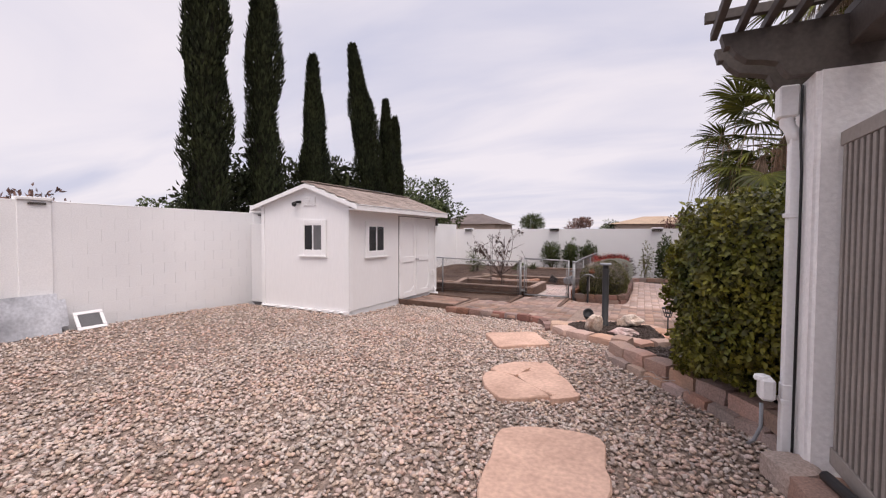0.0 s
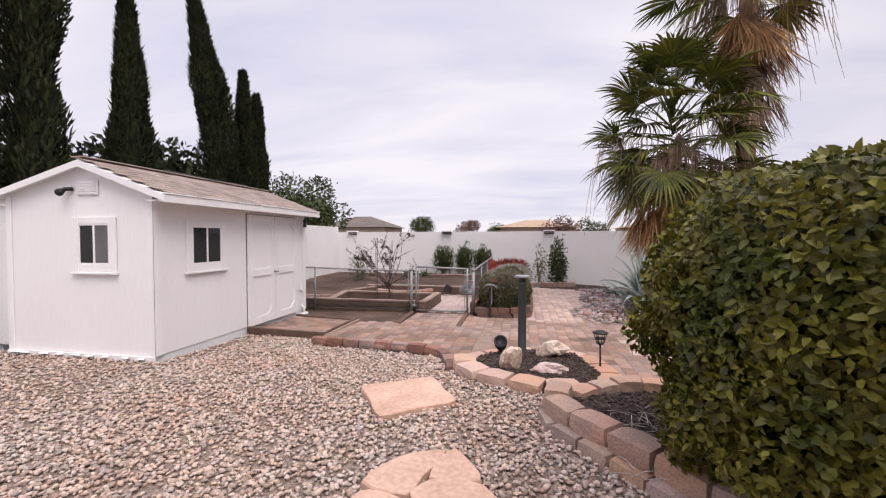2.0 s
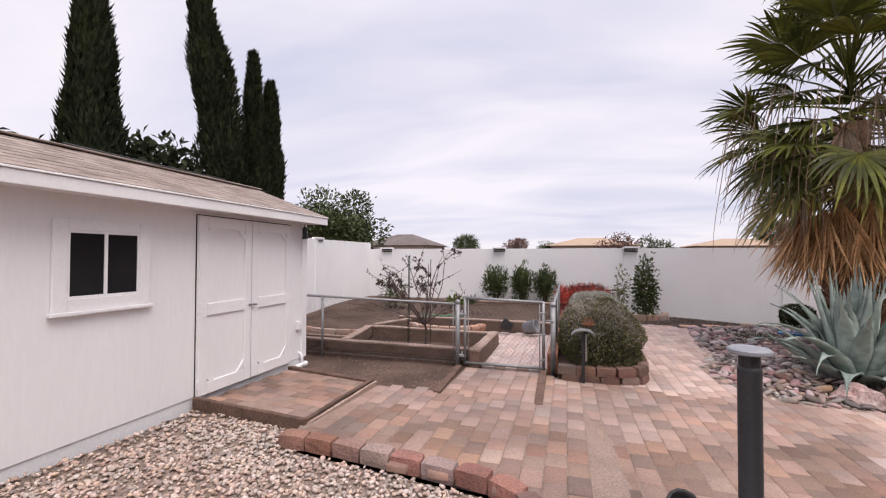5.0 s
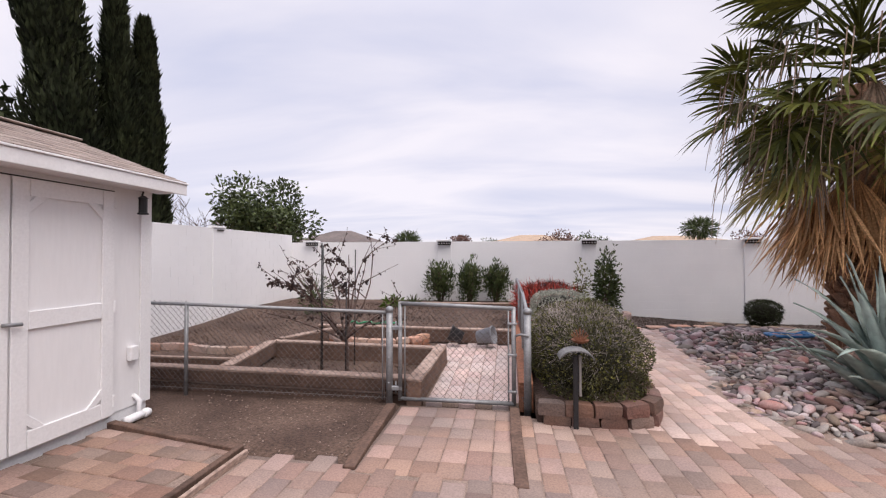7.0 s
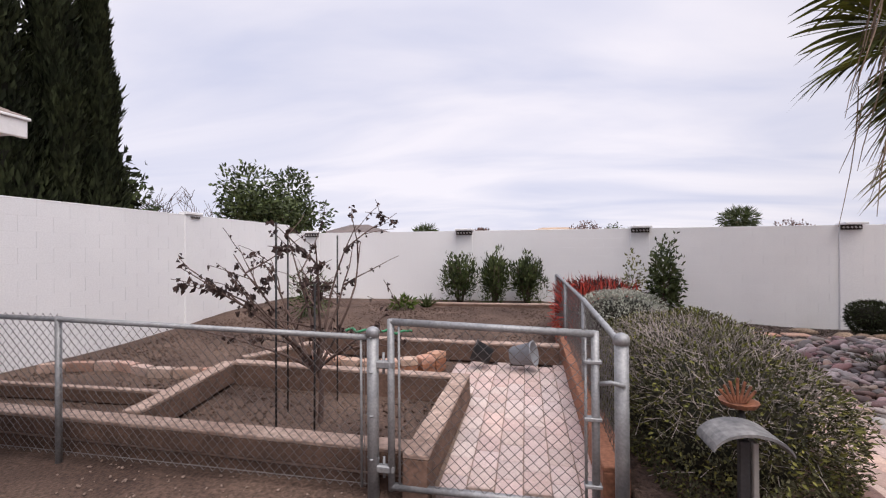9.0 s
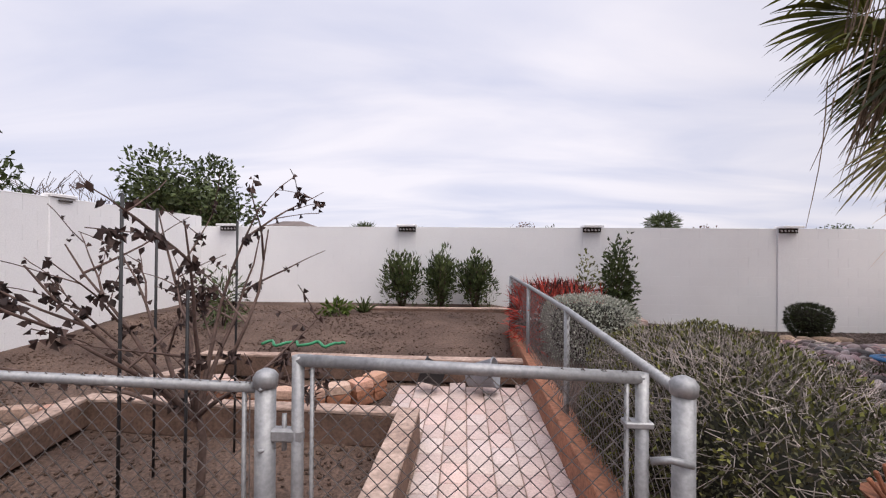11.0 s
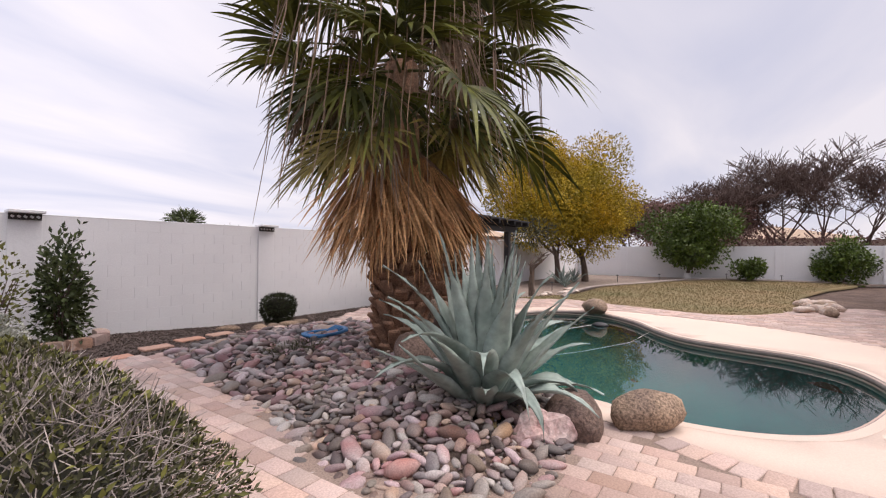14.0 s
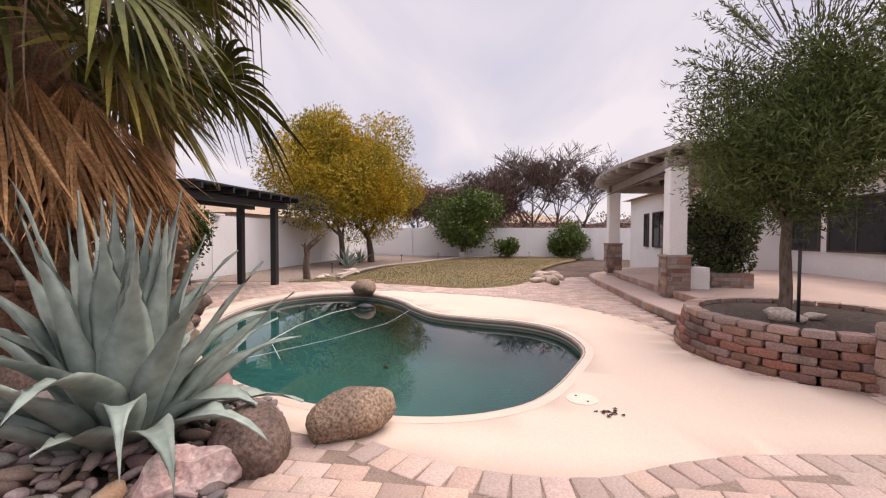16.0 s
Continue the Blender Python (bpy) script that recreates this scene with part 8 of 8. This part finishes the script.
def hwin(x0, x1, z0, z1, y, nm="window"):
    w = boxp(nm, (x0, x1, y, y + 0.03, z0, z1), M["glassdark"], HS, "dark sliding window", bevel=0)
    for d in ((x0 - 0.05, x0, y, y + 0.06, z0 - 0.05, z1 + 0.05), (x1, x1 + 0.05, y, y + 0.06, z0 - 0.05, z1 + 0.05), (x0, x1, y, y + 0.06, z0 - 0.05, z0), (x0, x1, y, y + 0.06, z1, z1 + 0.05), ((x0 + x1) / 2 - 0.02, (x0 + x1) / 2 + 0.02, y + 0.031, y + 0.05, z0, z1)):
        boxp("window_frame", d, M["pergbrown"], w, bevel=0.003)
for x0, x1 in ((5.2, 7.2), (8.0, 10.0), (10.9, 12.8), (13.2, 14.3)):
    hwin(x0, x1, 0.75, 2.15, -0.296)
hwin(15.6, 16.9, 0.75, 2.0, 3.004)
hwin(17.5, 17.9, 0.75, 2.0, 3.004)
# porch floor with two curved steps
PO = smooth_line([(6.0, 5.9), (7.7, 6.08), (10.6, 6.12), (13.0, 6.1), (14.4, 5.7), (15.2, 4.9), (15.5, 3.1)], 6, False)
def terrace(name, line, dz0, z1, inset, label):
    P = [(x, y - inset) for x, y in line] + [(15.4, -0.28), (3.2, -0.28), (3.2, 3.4), (6.0, 3.4)]
    bm = bmesh.new()
    t, l = [bm.verts.new((x, y, z1)) for x, y in P], [bm.verts.new((x, y, dz0)) for x, y in P]
    bm.faces.new(t)
    for i in range(len(P)):
        bm.faces.new((t[i], l[i], l[(i + 1) % len(P)], t[(i + 1) % len(P)]))
    bmesh.ops.triangulate(bm, faces=[f for f in bm.faces if len(f.verts) > 4])
    o = part(name, bm, M["paver2"])
    return tagged(o, label, "step", kind="structure")
terrace("porch_step", PO, -0.4, -0.12, 0.0, "curved paved porch step of pinkish bricks")
terrace("porch_floor", PO, -0.3, 0.03, 0.75, "paved covered porch floor")
bm = bmesh.new(); box(bm, -0.09, 0.09, -0.03, 0.03, -0.06, 0.06, 0.006)
me = bpy.data.meshes.new("step_brick"); bm.to_mesh(me); bm.free(); me.materials.append(M["edging"])
stp = empty("step_edge", "brick-faced edge of the porch steps", "step", kind="structure")
for inset, zc in ((0.0, -0.185), (0.75, -0.04)):
    ln = np.array([(x, y - inset) for x, y in PO]); s = np.r_[0, np.cumsum(np.linalg.norm(np.diff(ln, axis=0), axis=1))]
    for i in range(int(s[-1] / 0.19)):
        u = (i + 0.5) * 0.19
        x, y = np.interp(u, s, ln[:, 0]), np.interp(u, s, ln[:, 1])
        dx, dy = np.interp(u + 0.05, s, ln[:, 0]) - np.interp(u - 0.05, s, ln[:, 0]), np.interp(u + 0.05, s, ln[:, 1]) - np.interp(u - 0.05, s, ln[:, 1])
        child("brick", me, stp, (x, y + 0.01, zc), (0, 0, math.atan2(dy, dx)), (1, 1, 1.1))


SL = []
for k in range(4):
    bm = bmesh.new(); box(bm, -0.5, 0.5, -0.5, 0.5, -0.5, 0.5, 0.03)
    for v in bm.verts:
        v.co += Vector((noise.noise(v.co * 3 + Vector((k, 0, 0))), noise.noise(v.co * 3 + Vector((0, k, 0))), 0)) * 0.05
    me = bpy.data.meshes.new("slate_piece"); bm.to_mesh(me); bm.free(); me.materials.append(M["slate"]); SL.append(me)
def slate_box(parent, x0, x1, y0, y1, z0, z1, row=0.085):
    n = int(round((z1 - z0) / row))
    for j in range(n):
        for (ax, fixed, a0, a1) in (('x', y1, x0, x1), ('x', y0, x0, x1), ('y', x0, y0, y1), ('y', x1, y0, y1)):
            u = a0
            while u < a1 - 0.02:
                w = min(rng.uniform(0.12, 0.3), a1 - u)
                p = (u + w / 2, fixed, z0 + (j + 0.5) * row) if ax == 'x' else (fixed, u + w / 2, z0 + (j + 0.5) * row)
                sc = (w, 0.05, row * 0.94) if ax == 'x' else (0.05, w, row * 0.94)
                child("stone", SL[int(u * 31 + j) % 4], parent, p, (0, 0, 0), sc)
                u += w


def porch_column(x, y, z0, w=0.34):
    e = empty("porch_column", "white stucco porch column on a stacked stone base", "column", group="porch columns", kind="structure")
    boxp("shaft", (x - w / 2, x + w / 2, y - w / 2, y + w / 2, z0 + 0.8, 2.52), M["stucco"], e, bevel=0.012)
    boxp("base_core", (x - w / 2 - 0.03, x + w / 2 + 0.03, y - w / 2 - 0.03, y + w / 2 + 0.03, z0 - 0.1, z0 + 0.82), M["sand"], e, bevel=0.004)
    slate_box(e, x - w / 2 - 0.04, x + w / 2 + 0.04, y - w / 2 - 0.04, y + w / 2 + 0.04, z0, z0 + 0.82)
    boxp("base_cap", (x - w / 2 - 0.08, x + w / 2 + 0.08, y - w / 2 - 0.08, y + w / 2 + 0.08, z0 + 0.825, z0 + 0.87), M["slate"], e, bevel=0.01)


porch_column(8.75, 5.30, -0.12)
porch_column(13.9, 5.25, 0.03)
porch_column(14.3, 3.3, 0.03, 0.36)
# porch roof: curved edge beam with rafter tails and a flat cover
pr_ = empty("porch_roof", "taupe wooden porch roof with curved edge and rafter tails", "roof", (11, 3, 2.5), kind="structure")
edge = smooth_line([(8.2, 5.3), (10.0, 5.75), (12.0, 5.95), (14.0, 5.75), (15.4, 5.0), (16.0, 3.4)], 8, False)
bm = bmesh.new()
P = [tuple(p) for p in edge] + [(16.0, 2.4), (8.2, 2.4)]
t, l = [bm.verts.new((x, y, 2.96)) for x, y in P], [bm.verts.new((x, y, 2.87)) for x, y in P]
bm.faces.new(t); bm.faces.new(l[::-1])
for i in range(len(P)):
    bm.faces.new((t[i], l[i], l[(i + 1) % len(P)], t[(i + 1) % len(P)]))
bmesh.ops.triangulate(bm, faces=[f for f in bm.faces if len(f.verts) > 4])
part("cover", bm, M["beige"], pr_)
for x0, y0, x1, y1 in ((8.75, 5.3, 13.9, 5.25), (8.75, 5.3, 8.75, 2.5), (13.9, 5.25, 14.3, 3.3)):
    bm = bmesh.new(); L = math.hypot(x1 - x0, y1 - y0)
    box(bm, -0.2, L + 0.2, -0.09, 0.09, 2.52, 2.74, 0.01, Matrix.Translation((x0, y0, 0)) @ Matrix.Rotation(math.atan2(y1 - y0, x1 - x0), 4, 'Z'))
    part("beam", bm, M["beige"], pr_)
for k in range(15):
    u = k / 14 * (len(edge) - 1); i = min(int(u), len(edge) - 2); f = u - i
    x, y = edge[i] * (1 - f) + edge[i + 1] * f
    bm = bmesh.new()
    a = math.atan2(y - 3.0, x - 11.5)
    box(bm, -1.6, 0.08, -0.035, 0.035, 2.74, 2.868, 0.008, Matrix.Translation((x, y, 0)) @ Matrix.Rotation(a, 4, 'Z'))
    part("rafter_tail", bm, M["beige"], pr_)
fl = tubep("flood_light", [(10.2, 4.9, 2.50), (10.2, 5.0, 2.42), (10.2, 5.1, 2.38)], [0.03, 0.05, 0.07], M["black"], pr_, "black flood light")
tubep("shade_rod", [(8.8, 5.5, 2.44), (13.6, 5.5, 2.44)], 0.018, M["black"], pr_, "dark roller rod")
# low white wall, planter and vine at the house
o = boxp("low_wall", (8.9, 9.25, 4.55, 5.0, -0.12, 0.48), M["stucco"], None, bevel=0.015); tagged(o, "low white stucco wall stub beside the column", "wall", kind="structure")
boxp_ = empty("stone_planter", "low stacked slate planter by the house", "planter", (0, 0, 0), kind="structure")
boxp("core", (9.25, 11.2, 3.6, 4.35, -0.1, 0.34), M["sand"], boxp_, bevel=0.004)
slate_box(boxp_, 9.22, 11.23, 3.57, 4.38, 0.0, 0.36)
shrub("climbing_vine", "dark green leafy vine covering a white pillar", "vine", (9.95, 3.9, 1.18), (0.85, 0.55, 0.92), 5200, 0.09, 0.055, M["shrub"], 201, corek=0.78, stems=0, lump=0.22, power=3.0, depth=0.3)
o = boxp("pillar", (10.5, 10.85, 3.4, 3.75, 0.0, 2.6), M["stucco"], None, bevel=0.01); tagged(o, "white stucco pillar behind the vine", "pillar", kind="structure")
o = tubep("downspout", [(11.35, 3.95, 2.6), (11.35, 3.95, 0.5), (10.9, 4.1, 0.35)], 0.045, M["trim"], None, seg=8); tagged(o, "white downspout beside the vine", "downspout")

# ---------- round block planter ----------
rp_ = empty("round_planter", "curved planter of reddish retaining blocks in five courses", "planter", (5.0, 5.2, -0.25))
RC, RR = np.array([5.05, 5.18]), 1.32
for c in range(6):
    n_ = 30
    for i in range(n_):
        a = (i + (c % 2) * 0.5) / n_ * 2 * math.pi
        r = RR - 0.022 * c + rng.uniform(-0.012, 0.012) * (c < 5)
        o = child("block", EB[(i * 2 + c) % 5], rp_, (RC[0] + r * math.cos(a) - 5.0, RC[1] + r * math.sin(a) - 5.2, DECKZ + 0.082 * c + 0.25), (rng.uniform(-0.03, 0.03), 0, a - math.pi / 2 + math.pi + rng.uniform(-0.05, 0.05)), (2 * math.pi * r / n_ / 0.285, 0.95, 0.53 if c < 5 else 0.48))
        o.material_slots[0].link = 'OBJECT'; o.material_slots[0].material = M["brickr"] if c < 5 else M["edging"]
th_ = np.linspace(0, 6.283, 40, endpoint=False)
o = sheet("planter_soil", np.c_[RC[0] + 1.2 * np.cos(th_), RC[1] + 1.2 * np.sin(th_)], flat(0.165), M["mulch"], 0.2, 0.5); tagged(o, "dark soil inside the round planter", "soil", kind="structure")
for c in range(4):
    o = child("block", EB[c], rp_, (3.62 - 5.0, 5.35 - 5.2, DECKZ + 0.16 * c + 0.25), (0, 0, 0.2), (1.15, 1.6, 1.05)); o.material_slots[0].link = 'OBJECT'; o.material_slots[0].material = M["edging"]
rock("rock", (4.78, 5.62, 0.22), (0.17, 0.14, 0.13), (0, 0, 1), 77, M["tanrock"], "pale rock at the planter tree foot", 0.7, 0.2, 2)
rock("rock", (4.95, 5.2, 0.2), (0.15, 0.10, 0.08), (0, 0, 2), 78, M["tanrock"], "small tan rock at the planter tree foot", 0.6, 0.2, 2)
pl2 = empty("path_light", "slim black light post in the planter", "path light", (4.55, 5.6, 0.27))
tubep("post", [(4.55, 5.62, 0.2), (4.55, 5.62, 1.05)], 0.016, M["black"], pl2)
boxp("head", (4.50, 4.60, 5.57, 5.67, 1.05, 1.10), M["black"], pl2, bevel=0.01)

# ---------- dark pergola at the pool's far side ----------
dp = empty("pool_pergola", "dark brown timber pergola beside the pool", "pergola", (10.4, 16, -0.25), kind="structure")
for x, y in ((10.3, 15.0), (10.3, 16.0), (7.0, 15.0), (7.0, 16.0)):
    boxp("post", (x - 0.08, x + 0.08, y - 0.08, y + 0.08, -0.3, 1.85), M["black"], dp, bevel=0.008)
for y in (15.0, 16.0):
    boxp("beam", (6.7, 10.9, y - 0.06, y + 0.06, 1.85, 2.02), M["black"], dp, bevel=0.008)
for k in range(9):
    x = 6.9 + 0.48 * k
    boxp("rafter", (x - 0.03, x + 0.03, 14.5, 16.8, 2.02, 2.14), M["black"], dp, bevel=0.006)
boxp("roof_panel", (6.7, 10.9, 14.5, 16.6, 2.14, 2.18), M["black"], dp, bevel=0.006)

# far rocks along the lawn and porch
for k in range(16):
    x, y = 11.8 + 0.17 * k + rng.uniform(-0.1, 0.1), 7.55 + rng.uniform(-0.3, 0.3) - 0.02 * k
    rock("rock", (x, y, -0.17), (rng.uniform(0.14, 0.26), rng.uniform(0.12, 0.2), rng.uniform(0.1, 0.18)), (0, 0, k), 300 + k, M["tanrock"] if k % 3 else M["boulder"], "rounded rock in a pile at the lawn corner", 0.75, 0.15, 2)
for k in range(7):
    x, y = 12.3 + 0.5 * k, 14.3 + rng.uniform(-0.15, 0.35)
    rock("rock", (x, y, -0.22), (0.2, 0.15, 0.1), (0, 0, k), 330 + k, M["tanrock"], "pale flat rock in the bare bed", 0.6, 0.2, 2)
for k, (x, y) in enumerate(((21.5, 14.2), (24.0, 12.6), (26.9, 9.6), (26.6, 7.2), (14.2, 15.0))):
    e = empty("path_light", "tiny dark path light in the far bed", "path light", (x, y, -0.27), group="far path lights")
    tubep("stake", [(x, y, -0.3), (x, y, 0.05)], 0.015, M["black"], e, seg=5)
    bm = bmesh.new(); lathe(bm, [(0.02, 0), (0.09, 0.01), (0.03, 0.05)], 8, Matrix.Translation((x, y, 0.05))); part("cap", bm, M["black"], e)

# ---------- houses beyond the walls ----------
def far_house(x, y, w, d, hw, hr, roof, label):
    e = empty("distant_house", label, "house", (x, y, -0.45), group="distant houses")
    boxp("wall", (x - w / 2, x + w / 2, y - d / 2, y + d / 2, -0.45, hw), M["farwall"], e, bevel=0.02)
    bm = bmesh.new()
    o_ = 0.5
    b = [bm.verts.new(v) for v in ((x - w / 2 - o_, y - d / 2 - o_, hw), (x + w / 2 + o_, y - d / 2 - o_, hw), (x + w / 2 + o_, y + d / 2 + o_, hw), (x - w / 2 - o_, y + d / 2 + o_, hw))]
    k_ = min(w, d) * 0.42
    r = [bm.verts.new((x - w / 2 + k_, y, hr)), bm.verts.new((x + w / 2 - k_, y, hr))]
    for f in ((b[0], b[1], r[1], r[0]), (b[1], b[2], r[1]), (b[2], b[3], r[0], r[1]), (b[3], b[0], r[0]), (b[3], b[2], b[1], b[0])):
        bm.faces.new(f)
    part("roof", bm, roof, e)
    for k in range(3):
        wx = x - w / 2 + (k + 0.5) * w / 3
        wi = boxp("window", (wx - 0.7, wx + 0.7, y - d / 2 - 0.06, y - d / 2 - 0.02, 0.7, 2.0), M["glassdark"], e, bevel=0)
        boxp("window_frame", (wx - 0.78, wx + 0.78, y - d / 2 - 0.1, y - d / 2 - 0.062, 2.0, 2.1), M["trim"], wi, bevel=0)


far_house(1.0, 60, 9.5, 8, 2.9, 3.95, M["rooftile"], "tan-roofed neighbouring house beyond the wall")
far_house(17.5, 60, 11, 8, 2.8, 3.7, M["rooftile"], "low tan-roofed house far beyond the wall")
far_house(-23, 58, 9, 8, 3.0, 4.6, M["roofgrey"], "grey-roofed neighbouring house beyond the wall")
far_house(37, 34, 14, 8, 2.9, 4.3, M["rooftile"], "tan-roofed house beyond the back wall corner")
far_house(62, 6, 10, 14, 2.9, 4.6, M["rooftile"], "low tan house beyond the far wall")
far_house(56, -8, 12, 12, 2.6, 3.6, M["roofgrey"], "dark-roofed house beyond the far wall")
far_house(-30, 4, 9, 9, 2.2, 2.8, M["roofgrey"], "low dark-roofed house beyond the side wall")
